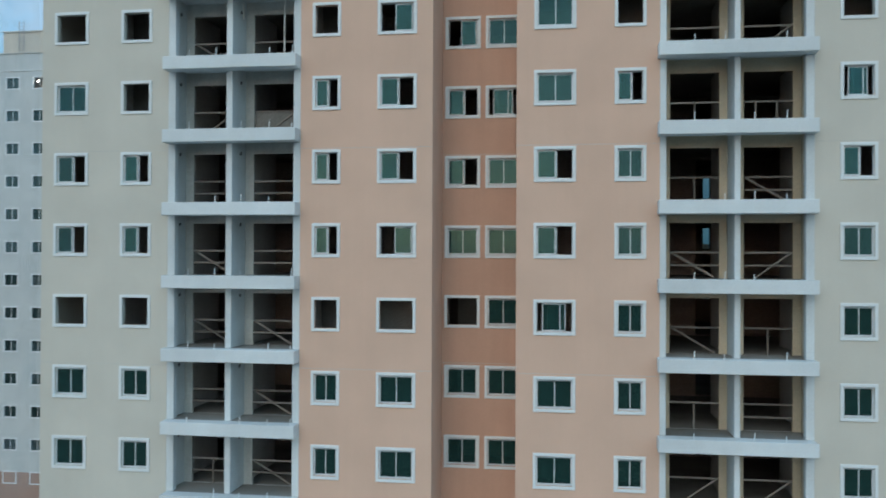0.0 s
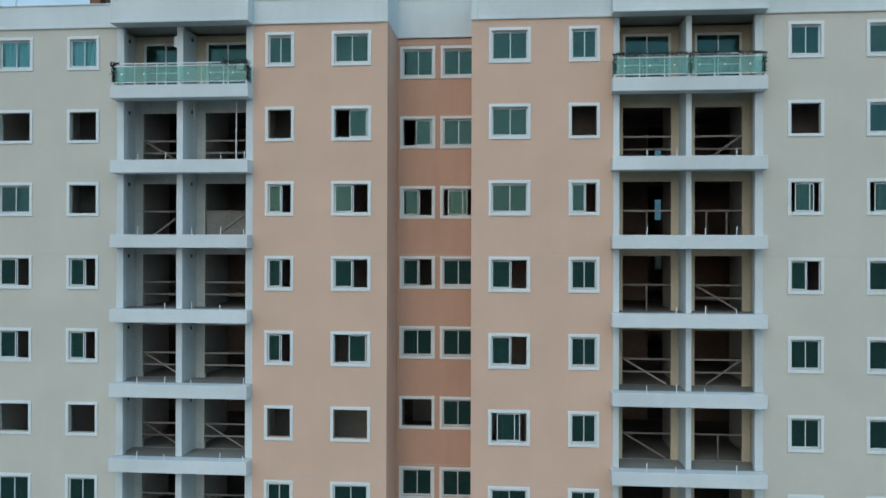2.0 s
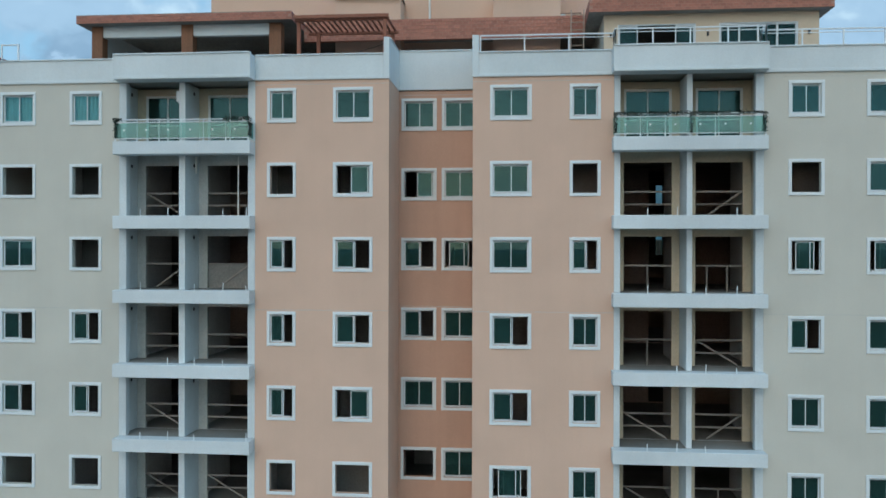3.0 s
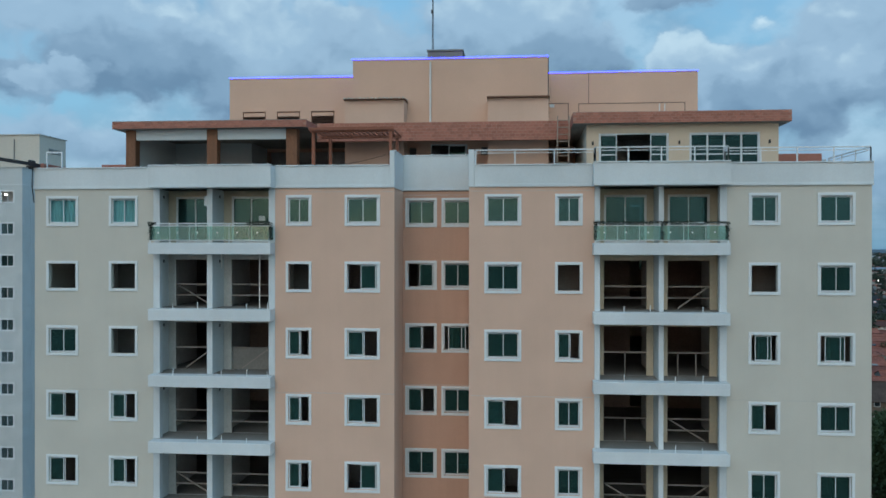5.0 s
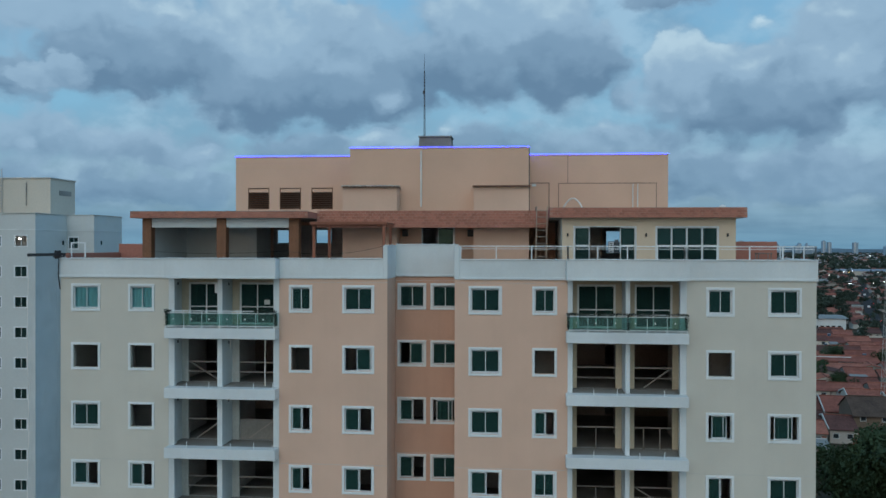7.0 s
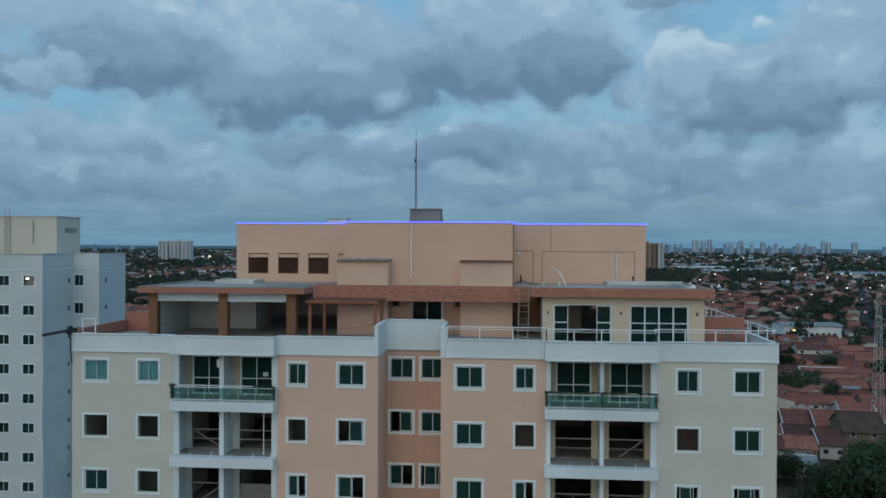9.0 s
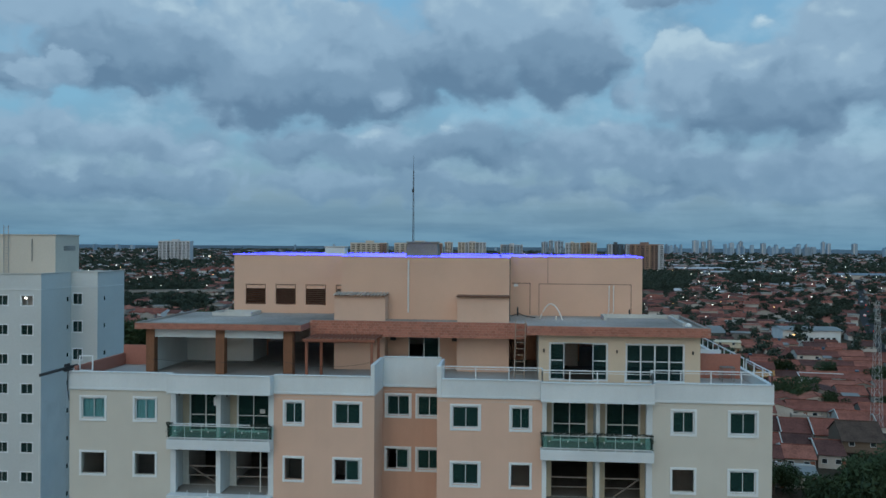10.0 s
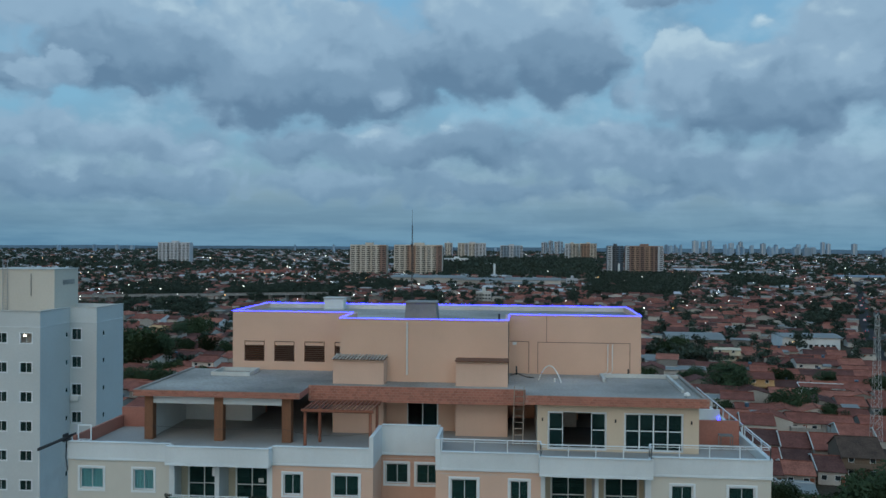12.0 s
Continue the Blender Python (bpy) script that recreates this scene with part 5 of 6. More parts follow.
part("coping", Form().box(-63.05, -42.62, 35.22, 35.45, TZ, TZ + 0.07).box(-42.95, -42.62, 35.45, 40.6, TZ, TZ + 0.07).box(-42.6, -39.82, 40.62, 40.85, TZ, TZ + 0.07).box(-40.1, -39.82, 40.85, 46.5, TZ, TZ + 0.07), "raw_render", tower)
part("string_course", Form().box(-63.03, -42.66, 35.25, 35.299, 42.35, 42.45).box(-42.699, -42.66, 35.3, 40.699, 42.35, 42.45).box(-42.66, -39.86, 40.65, 40.699, 42.35, 42.45).box(-39.899, -39.86, 40.7, 46.3, 42.35, 42.45), "white_paint", tower)
for opens, yaxis in ((open_f, True), (open_b, True)):
    for a, b, z0, z1 in opens:
        y = 35.3 if opens is open_f else 40.7
        w = part("window", small_sash, "", tower, at=(a, y, z0))
        w.scale = ((b - a) / 1.2, 1, (z1 - z0) / 0.98)
        if (a, z0) != (fx[-1], 40.85):
            part("pane", small_pane, "", w).visible_shadow = False
for opens, x in ((open_s, -42.7), (open_t, -39.9)):
    for a, b, z0, z1 in opens:
        w = part("window", slot_sash, "", tower, at=(x, a, z0))
        w.rotation_euler = (0, 0, radians(90))
        part("pane", slot_pane, "", w).visible_shadow = False
part("lit_lamp", Form().box(-44.5, -44.22, 35.56, 35.6, 41.48, 41.6), "lamp_white", tower, "bright ceiling lamp behind a top window")
part("stair_head", Form().box(-52.3, -45.1, 42.0, 46.7, 43.2, 47.6), "tower_beige", tower, "beige lift and stair head")
part("stair_cap", Form().box(-52.4, -45.0, 41.9, 46.8, 47.601, 47.7), "raw_render", tower)
part("vent_grille", Form().box(-45.095, -45.06, 43.6, 45.9, 46.0, 46.5), "concrete", tower)
part("conduit", Form().tube((-47.6, 41.94, 44.9), (-47.6, 41.94, 47.2), 0.05, 6), "concrete", tower)
lf = Form()
for x in (-50.6, -50.1):
    lf.bar((x, 41.85, 43.2), (x, 41.85, 48.6), 0.05)
for i in range(18):
    lf.bar((-50.6, 41.85, 43.3 + 0.3 * i), (-50.1, 41.85, 43.3 + 0.3 * i), 0.03)
part("cat_ladder", lf, "grey_steel", tower)
# block two corner strip windows carry small air units
for k in range(2, 12, 2):
    part("air_unit", Form().box(-42.45, -41.7, 40.35, 40.68, 40.1 - 2.8 * k, 40.55 - 2.8 * k, 0.02), "pvc", tower)

# ---- ground ----
EYE0 = (2.4, -41.6)


def spot(deg, d):
    """A place on the ground by its bearing from the viewpoint (right is plus) and its distance."""
    return EYE0[0] + d * math.sin(radians(deg)), EYE0[1] + d * math.cos(radians(deg))


g = Form()
rings_ = [0, 60, 150, 300, 600, 1200, 2400, 4800]
segs = 48
g.v.append((0, 0, 0))
for r in rings_[1:]:
    for i in range(segs):
        a = 2 * math.pi * i / segs
        g.v.append((r * math.cos(a), r * math.sin(a), 0))
for i in range(segs):
    g.f.append((0, 1 + i, 1 + (i + 1) % segs))
for k in range(len(rings_) - 2):
    for i in range(segs):
        j = (i + 1) % segs
        g.f.append((1 + k * segs + i, 1 + (k + 1) * segs + i, 1 + (k + 1) * segs + j, 1 + k * segs + j))
solo("ground", g, "ground", "dark earth and scrub between the houses", "ground", kind="structure")


# pale slabs out of view, added to throw light up under the balconies
bounce_slabs = Form()
for i in range(10):
    for j in range(7):
        bounce_slabs.box(-44 + 7.0 * i, -37.06 + 7.0 * i, -52 + 7.4 * j, -44.66 + 7.4 * j, 0.0, 0.06, 0.01)
solo("pavement", bounce_slabs, "bounce_paving", "unseen pale slabs added before the tower to bounce light up", "pavement", kind="structure")


def strip(points, width, z, name, material, label, category, kind="structure"):
    f = Form()
    for (ax, ay), (bx, by) in zip(points, points[1:]):
        d = Vector((bx - ax, by - ay, 0)).normalized()
        s = Vector((d.y, -d.x, 0)) * width / 2
        f.quad((ax - s.x, ay - s.y, z), (ax + s.x, ay + s.y, z), (bx + s.x, by + s.y, z), (bx - s.x, by - s.y, z))
    return solo(name, f, material, label, category, kind=kind)


ROAD = [spot(22.6, 400), spot(21.8, 480), spot(21.4, 600), spot(20.8, 1500)]
strip(ROAD, 6.5, 0.05, "road", "asphalt", "dark asphalt road between the houses", "road")

# ---- trees ----
def crown_form(rng, w, h, count, size):
    """Leaves in several uneven clumps round a centre."""
    f = Form()
    lumps = [(Vector((rng.gauss(0, 0.25) * w, rng.gauss(0, 0.25) * w, h * rng.uniform(0.35, 0.95))), w * rng.uniform(0.2, 0.36)) for _ in range(16)]
    for _ in range(count):
        c, r = rng.choice(lumps)
        d = Vector((rng.gauss(0, 1), rng.gauss(0, 1), rng.gauss(0, 1))).normalized()
        leaf(f, c + d * r * rng.uniform(0.55, 1.05) * Vector((1, 1, 0.8)).length / 1.6, size, rng)
    return f, lumps


def make_tree(seed, w, h):
    rng = random.Random(seed)
    t = thing("tree", "dark green broad-leaved tree between the houses", "tree", group="trees of the town")
    f, lumps = crown_form(rng, w, h, 4200, 0.38)
    trunk = Form().tube((0, 0, 0), (0.1, 0.05, h * 0.45), 0.28, 8, 0.16)
    for c, r in lumps[:6]:
        trunk.tube((0.1, 0.05, h * 0.4), tuple(c * 0.9), 0.1, 5, 0.03)
    part("trunk", trunk, "trunk", t)
    part("crown", f, "leaves_near", t)
    return t


# ---- houses ----
def gable_form(w, d, hw, rise, over=0.45, thick=0.14):
    """Walls with gables, and a roof of two slopes with real thickness; the ridge runs along x."""
    walls = Form()
    x, y = w / 2, d / 2
    walls.v += [(-x, -y, 0), (x, -y, 0), (x, y, 0), (-x, y, 0), (-x, -y, hw), (x, -y, hw), (x, y, hw), (-x, y, hw), (-x, 0, hw + rise), (x, 0, hw + rise)]
    walls.f += [(0, 1, 5, 4), (2, 3, 7, 6), (1, 2, 6, 9, 5), (3, 0, 4, 8, 7)]
    roof = Form()
    X_, s = x + 0.25, rise / y
    ye, ze = y + over, hw - over * s
    for sy in (-1, 1):
        k = len(roof.v)
        roof.v += [(-X_, sy * ye, ze + 0.02), (X_, sy * ye, ze + 0.02), (X_, 0, hw + rise + 0.02), (-X_, 0, hw + rise + 0.02)]
        roof.v += [(-X_, sy * ye, ze + 0.02 + thick), (X_, sy * ye, ze + 0.02 + thick), (X_, 0, hw + rise + 0.02 + thick), (-X_, 0, hw + rise + 0.02 + thick)]
        q = [(0, 1, 2, 3), (7, 6, 5, 4), (0, 4, 5, 1), (1, 5, 6, 2), (3, 7, 4, 0)]
        roof.f += [tuple(k + i for i in (face if sy > 0 else face[::-1])) for face in q]
    return walls, roof


def make_house(seed):
    rng = random.Random(seed)
    w, d = rng.uniform(7.0, 11.5), rng.uniform(9.5, 12.5)
    two = seed == 9
    hw, rise = (5.4 if two else rng.uniform(2.6, 3.0)), rng.uniform(1.2, 1.8)
    h = thing("house", "plastered two-storey house with a red clay tile roof" if two else "low plastered house with a red clay tile roof", "house", group="houses of the town")
    walls, roof = gable_form(w, d, hw, rise, over=0.7)
    part("wall", walls, "plaster_house", h)
    r = part("roof", roof, "roof_clay", h, "weathered clay tiles")
    part("ridge", Form().tube((-w / 2 - 0.25, 0, hw + rise + 0.2), (w / 2 + 0.25, 0, hw + rise + 0.2), 0.16, 6), "roof_clay", r)
    y = -d / 2
    part("door", Form().box(-0.5, 0.5, y - 0.04, y, 0, 2.1, 0.02), "pergola_wood", h)
    for lvl in range(2 if two else 1):
        for x in (-w * 0.32, w * 0.30):
            win = part("window", ring(Form(), x - 0.65, x + 0.65, 1.0 + 2.7 * lvl, 2.1 + 2.7 * lvl, 0.08, y - 0.05, y, 0.01), "white_paint", h)
            part("pane", Form().box(x - 0.57, x + 0.57, y - 0.02, y - 0.005, 1.08 + 2.7 * lvl, 2.02 + 2.7 * lvl), "window_dark", win)
    if seed % 6 == 0:
        part("water_tank", Form().tube((w * 0.2, d * 0.2, hw + rise * 0.5), (w * 0.2, d * 0.2, hw + rise * 0.5 + 1.3), 0.6, 10, 0.7), "block_blue", h)
    aw, ad, ah = w * rng.uniform(0.4, 0.6), rng.uniform(3, 4.5), rng.uniform(2.4, 2.8)
    an = part("annex", Form().box(-aw / 2 + w * 0.15, aw / 2 + w * 0.15, d / 2, d / 2 + ad, 0, ah), "plaster_house", h)
    k = Form()
    x0_, x1_ = -aw / 2 + w * 0.15 - 0.3, aw / 2 + w * 0.15 + 0.3
    k.quad((x0_, d / 2 + 0.01, ah + 0.6), (x1_, d / 2 + 0.01, ah + 0.6), (x1_, d / 2 + ad + 0.4, ah + 0.05), (x0_, d / 2 + ad + 0.4, ah + 0.05))
    k.quad((x1_, d / 2 + 0.01, ah + 0.72), (x0_, d / 2 + 0.01, ah + 0.72), (x0_, d / 2 + ad + 0.4, ah + 0.17), (x1_, d / 2 + ad + 0.4, ah + 0.17))
    k.quad((x0_, d / 2 + ad + 0.4, ah + 0.05), (x1_, d / 2 + ad + 0.4, ah + 0.05), (x1_, d / 2 + ad + 0.4, ah + 0.17), (x0_, d / 2 + ad + 0.4, ah + 0.17))
    part("annex_roof", k, "roof_clay" if seed % 3 else "warehouse_roof", an)
    part("yard_wall", Form().box(-w / 2, w / 2, y - 3.2, y - 3.05, 0, 1.9).box(-w / 2, -w / 2 + 0.15, y - 3.05, y, 0, 1.9), "plaster_house", h)
    return h


GRID = radians(-9)


def town(u, v):
    c, s = math.cos(GRID), math.sin(GRID)
    return u * c - v * s, u * s + v * c


def bearing(x, y):
    return math.degrees(math.atan2(x - EYE0[0], y - EYE0[1])), math.hypot(x - EYE0[0], y - EYE0[1])


WOODS = [(-26.5, -22.8, 300, 372, 0.95), (-26, -20.6, 596, 690, 0.95), (-25.5, -21, 775, 950, 0.9), (-19.3, -12, 745, 905, 0.95), (-30, -12, 1340, 1560, 0.35),
         (-12, -7.6, 860, 985, 0.6), (-5.1, 5.4, 1215, 2500, 0.85), (4.6, 11.0, 820, 1345, 0.9), (13.5, 17, 1050, 1260, 0.9), (18, 26, 1500, 2200, 0.5), (10, 24, 2300, 2900, 0.35),
         (9.0, 12.2, 356, 408, 0.9), (18.5, 20.5, 560, 720, 0.6), (-8.5, -5.5, 690, 760, 0.9), (-3.3, -1.2, 700, 780, 0.6)]
CLEAR = [(-30, -12, 705, 765), (-8.6, 3.6, 985, 1120), (5.5, 10.5, 1360, 1420), (-21.2, -13.8, 1215, 1330), (16.3, 20.6, 424, 466), (9.6, 13.5, 418, 452), (-3.0, -1.8, 675, 712), (-2.9, -1.0, 1570, 1620)]


def wooded(x, y):
    b, d = bearing(x, y)
    p = 0.0
    for b0, b1, d0, d1, q in WOODS:
        if b0 < b < b1 and d0 < d < d1:
            p = max(p, q)
    return p


SPECIAL = (12.0, 24.5, 120, 248)         # the first rows of houses by the tower, set one by one below


def blocked(x, y):
    if -66 < x < 17 and -45 < y < 62:
        return True
    b, d = bearing(x, y)
    if SPECIAL[0] < b < SPECIAL[1] and SPECIAL[2] < d < SPECIAL[3]:
        return True
    if any(b0 < b < b1 and d0 < d < d1 for b0, b1, d0, d1 in CLEAR):
        return True
    for (ax, ay), (bx, by) in zip(ROAD, ROAD[1:]):
        t = max(0, min(1, ((x - ax) * (bx - ax) + (y - ay) * (by - ay)) / ((bx - ax) ** 2 + (by - ay) ** 2)))
        if math.hypot(x - ax - t * (bx - ax), y - ay - t * (by - ay)) < 7.5:
            return True
    return False


rng = random.Random(21)
lots, tree_spots = [], []
v = 70.0
row = 0
while v < 4300:
    far = v > 1500
    deep = 10.5 if not far else 18.0
    half = 0.86 * (v + 60) + 60
    u = -half
    while u < half * 0.62:
        w = rng.uniform(6.2, 10.5) if not far else rng.uniform(10, 24)
        x, y = town(u + w / 2, v + rng.uniform(-1.2, 1.2))
        u += w + (rng.uniform(6, 9) if rng.random() < 0.12 else 0.2) * (1 if not far else 2.5)
        b, d = bearing(x, y)
        if not (-34 < b < 27) or blocked(x, y):
            continue
        p = wooded(x, y)
        ragged = noise.noise((x * 0.013, y * 0.013, 7.0))
        green = noise.noise((x * 0.006, y * 0.006, 3.0)) * 0.5 + noise.noise((x * 0.03, y * 0.03, 9.0)) * 0.3
        if rng.random() < max(p * (0.35 + 1.4 * (0.5 + ragged)), (0.10 if d < 420 else 0.10) + 0.75 * max(0.0, green) + (0.08 if far else 0)):
            tree_spots.append((x, y, d))
            if p > 0.5:
                for _ in range(2 if d < 1100 else 3):
                    tree_spots.append((x + rng.uniform(-6, 6) * (1 if d < 1500 else 2), y + rng.uniform(-8, 8), d))
        else:
            lots.append((x, y, d, b, w, deep))
            if rng.random() < (0.2 if d < 450 else 0.24):
                tree_spots.append((x + rng.uniform(-6, 6), y + deep * 0.75, d))
    row += 1
    v += (deep + (7.5 if row % 2 else 2.0)) if not far else deep + rng.uniform(6, 20)

near = sorted((l for l in lots if l[2] < 430 and (13.5 < l[3] < 26 or -29 < l[3] < -15)), key=lambda l: l[2])[:260]
near_set = set(near)
HOUSES = [make_house(s) for s in range(12)]
for i, (x, y, d, b, w, deep) in enumerate(near):
    src = HOUSES[i % 12]
    m = Matrix.Translation((x, y, 0)) @ Matrix.Rotation(GRID + rng.gauss(0, 0.05) + (math.pi / 2 if rng.random() < 0.22 else 0) + (math.pi if rng.random() < 0.4 else 0), 4, "Z")
    if i < 12:
        src.matrix_basis = m
    else:
        copy_thing(src, m)


def row_house(b, d, w, deep, hw, rise, roof_mat, label, two=False, turn=0.0, wall="plaster_house", edge="raw_render"):
    """A house of the rows nearest the tower, with a raised coping along one gable."""
    x, y = spot(b, d)
    h = thing("house", label, "house", (x, y, 0), "houses of the town")
    h.rotation_euler = (0, 0, GRID + turn)
    walls, roof = gable_form(w, deep, hw, rise, over=0.5)
    part("wall", walls, wall, h)
    rf = part("roof", roof, roof_mat, h)
    part("ridge", Form().tube((-w / 2 - 0.2, 0, hw + rise + 0.2), (w / 2 + 0.2, 0, hw + rise + 0.2), 0.14, 6), edge if edge and rise < 1 else roof_mat, rf)
    if edge:
        s = rise / (deep / 2)
        c = Form()
        for sy in (-1, 1):
            c.bar((-w / 2 - 0.3, sy * (deep / 2 + 0.5), hw - 0.5 * s + 0.2), (-w / 2 - 0.3, 0, hw + rise + 0.2), 0.2, 0.3)
        part("coping", c, edge, h, "pale mortar coping between two roofs")
    for lvl in range(2 if two else 1):
        for fx_ in (-0.28, 0.22):
            z = 1.0 + 2.8 * lvl
            win = part("window", ring(Form(), fx_ * w - 0.6, fx_ * w + 0.6, z, z + 1.1, 0.08, -deep / 2 - 0.05, -deep / 2, 0.01), "trim_white", h)
            part("pane", Form().box(fx_ * w - 0.52, fx_ * w + 0.52, -deep / 2 - 0.02, -deep / 2 - 0.005, z + 0.08, z + 1.02), "window_dark", win)
    part("door", Form().box(w * 0.4 - 0.45, w * 0.4 + 0.45, -deep / 2 - 0.04, -deep / 2, 0, 2.1, 0.02), "pergola_wood", h)
    if two:
        part("balcony", Form().box(-w / 2, w / 2, -deep / 2 - 1.4, -deep / 2, 2.7, 2.85).box(-w / 2, w / 2, -deep / 2 - 1.4, -deep / 2 - 1.3, 2.851, 3.7), wall, h)
    return h


RED = "low row house with a red clay tile roof"
for b_, d_, w_, deep_, hw_, rise_, mat_ in ((13.3, 221, 8.0, 13, 3.0, 1.9, "roof_clay"), (15.4, 220, 7.9, 13, 3.0, 2.0, "roof_clay"), (17.42, 219, 7.0, 13, 3.1, 2.0, "roof_clay"), (19.1, 219, 6.3, 15, 3.3, 2.2, "roof_clay"),
                                            (17.5, 204, 6.2, 9, 3.0, 1.4, "roof_clay"), (17.55, 193.5, 6.2, 10.5, 2.7, 1.5, "roof_clay"), (15.6, 203, 6.4, 10, 3.0, 1.4, "roof_clay"), (15.7, 191, 6.2, 10, 2.8, 1.4, "roof_clay"),
                                            (19.25, 200, 5.4, 14, 2.9, 1.6, "roof_clay"), (15.2, 242, 8.5, 12, 3.0, 1.7, "roof_clay"), (20.8, 238, 9.0, 12, 3.0, 1.7, "roof_clay"), (22.9, 236, 9.0, 12, 3.0, 1.7, "roof_clay")):
    row_house(b_, d_ + 4, w_, deep_, hw_, rise_, mat_, RED)
row_house(20.9, 210, 8.6, 12, 5.0, 3.0, "roof_dark", "two-storey house with a dark brown roof and balcony", True, 0.05, "house_dark", "")
row_house(23.0, 212, 8.5, 12, 3.2, 2.2, "roof_dark", "low house with a dark brown tile roof", False, 0.0, "house_dark", "")
row_house(17.6, 182.5, 6.2, 8.5, 2.7, 0.7, "warehouse_roof", "low annex with a grey sheet roof")
row_house(16.0, 181, 5.2, 8.0, 2.7, 0.7, "roof_dark", "low annex with a dark weathered roof")
row_house(15.4, 312, 8.4, 9, 5.2, 1.6, "roof_clay", "yellow two-storey house with a red tile roof", True, 0.0, "house_yellow", "")
row_house(18.9, 314, 14, 9, 3.2, 0.6, "roof_clay", "low house behind a white parapet wall", False, 0.0, "balcony_white", "trim_white")
row_house(9.4, 362, 13, 14, 3.4, 1.4, "warehouse_roof", "low hall with a pale grey sheet roof", False, 0.0, "balcony_white", "")
row_house(13.4, 392, 11, 9, 5.0, 0.3, "beige_render", "flat-roofed beige building of two storeys", True, 0.0, "beige_render", "")
row_house(4.5, 675, 13, 12, 4.5, 2.6, "roof_clay", "white house with a red tile roof", True, 0.0, "balcony_white", "")
row_house(-20.3, 508, 16, 11, 4.5, 1.8, "roof_clay", "white house with a red tile roof", True, 0.0, "balcony_white", "")
row_house(-23.5, 470, 8, 8, 5.5, 0.6, "house_yellow", "yellow plastered house with a flat roof", True, 0.0, "house_yellow", "")
row_house(-22.0, 468, 12, 10, 4.4, 1.5, "roof_clay", "low house with a red tile roof", False, 0.0, "house_yellow", "")
row_house(-23.9, 526, 19, 14, 5.6, 2.0, "roof_clay", "broad white house with a red tile roof", True, 0.0, "balcony_white", "")
row_house(-24.4, 318, 22, 13, 3.3, 2.0, "roof_clay", "long low house with a red tile roof", False, 0.0, "plaster_house", "")
row_house(-21.4, 398, 20, 15, 3.3, 2.2, "roof_clay", "long low house with a red tile roof", False, 0.35, "plaster_house", "")
row_house(-21.9, 372, 14, 12, 3.0, 1.6, "roof_clay", "low house with a red tile roof", False, -0.1, "plaster_house", "")
row_house(-15.0, 900, 16, 12, 6.0, 3.0, "roof_clay", "white house with a steep red gable", True, 0.5, "balcony_white", "")


def batch_houses(rows_, name, label):
    """All the further houses in one mesh: walls and two-slope roofs."""
    rr = random.Random(77)
    verts, faces, mi = [], [], []
    c, s = math.cos(GRID), math.sin(GRID)
    for x, y, d, b, w, deep in rows_:
        far = d > 1500
        hw = rr.choice((2.6, 2.8, 3.0, 2.7, 2.9, 2.8, 5.2)) if not far else rr.uniform(3, 8)
        hx, hy = w / 2 - 0.1, deep / 2 * rr.uniform(0.75, 1.0)
        rise = rr.uniform(1.0, 1.8)
        kind = rr.random()
        turn = rr.random() < 0.2
        k = len(verts)
        flat = kind < 0.16
        white = kind < (0.7 if far else 0.38 if d > 800 else 0.13)
        if flat:
            rise = 0.05
        pts = [(-hx, -hy, 0), (hx, -hy, 0), (hx, hy, 0), (-hx, hy, 0), (-hx, -hy, hw), (hx, -hy, hw), (hx, hy, hw), (-hx, hy, hw), (-hx, 0, hw + rise), (hx, 0, hw + rise)]
        e = 0.55
        pts += [(-hx - e, -hy - e, hw - 0.2), (hx + e, -hy - e, hw - 0.2), (hx + e, 0, hw + rise + 0.12), (-hx - e, 0, hw + rise + 0.12), (hx + e, hy + e, hw - 0.2), (-hx - e, hy + e, hw - 0.2)]
        q = GRID + rr.gauss(0, 0.06)
        c, s = math.cos(q), math.sin(q)
        for px, py, pz in pts:
            if turn:
                px, py = -py, px
            verts.append((x + px * c - py * s, y + px * s + py * c, pz))
        faces += [(k, k + 1, k + 5, k + 4), (k + 2, k + 3, k + 7, k + 6), (k + 1, k + 2, k + 6, k + 9, k + 5), (k + 3, k, k + 4, k + 8, k + 7), (k + 10, k + 11, k + 12, k + 13), (k + 13, k + 12, k + 14, k + 15)]
        r = (3 if rr.random() < 0.5 and d > 800 else 2) if (flat or white) and rr.random() < 0.75 else 1
        mi += [0, 0, 0, 0, r, r]
    me = bpy.data.meshes.new(name)
    me.from_pydata(verts, [], faces)
    for n in ("plaster_town", "roof_clay_town", "warehouse_roof", "block_pale"):
        me.materials.append(MATS[n])
    me.polygons.foreach_set("material_index", mi)
    return solo(name, me, "", label, "houses", kind="stuff")


batch_houses([l for l in lots if l not in near_set], "town_houses", "dense low town of red clay roofs and pale walls")

TREES = [make_tree(40 + i, 6.5 + 1.2 * i, 7.0 + 0.8 * (i % 3)) for i in range(5)]
near_trees = sorted((t for t in tree_spots if t[2] < 420), key=lambda t: t[2])[:110]
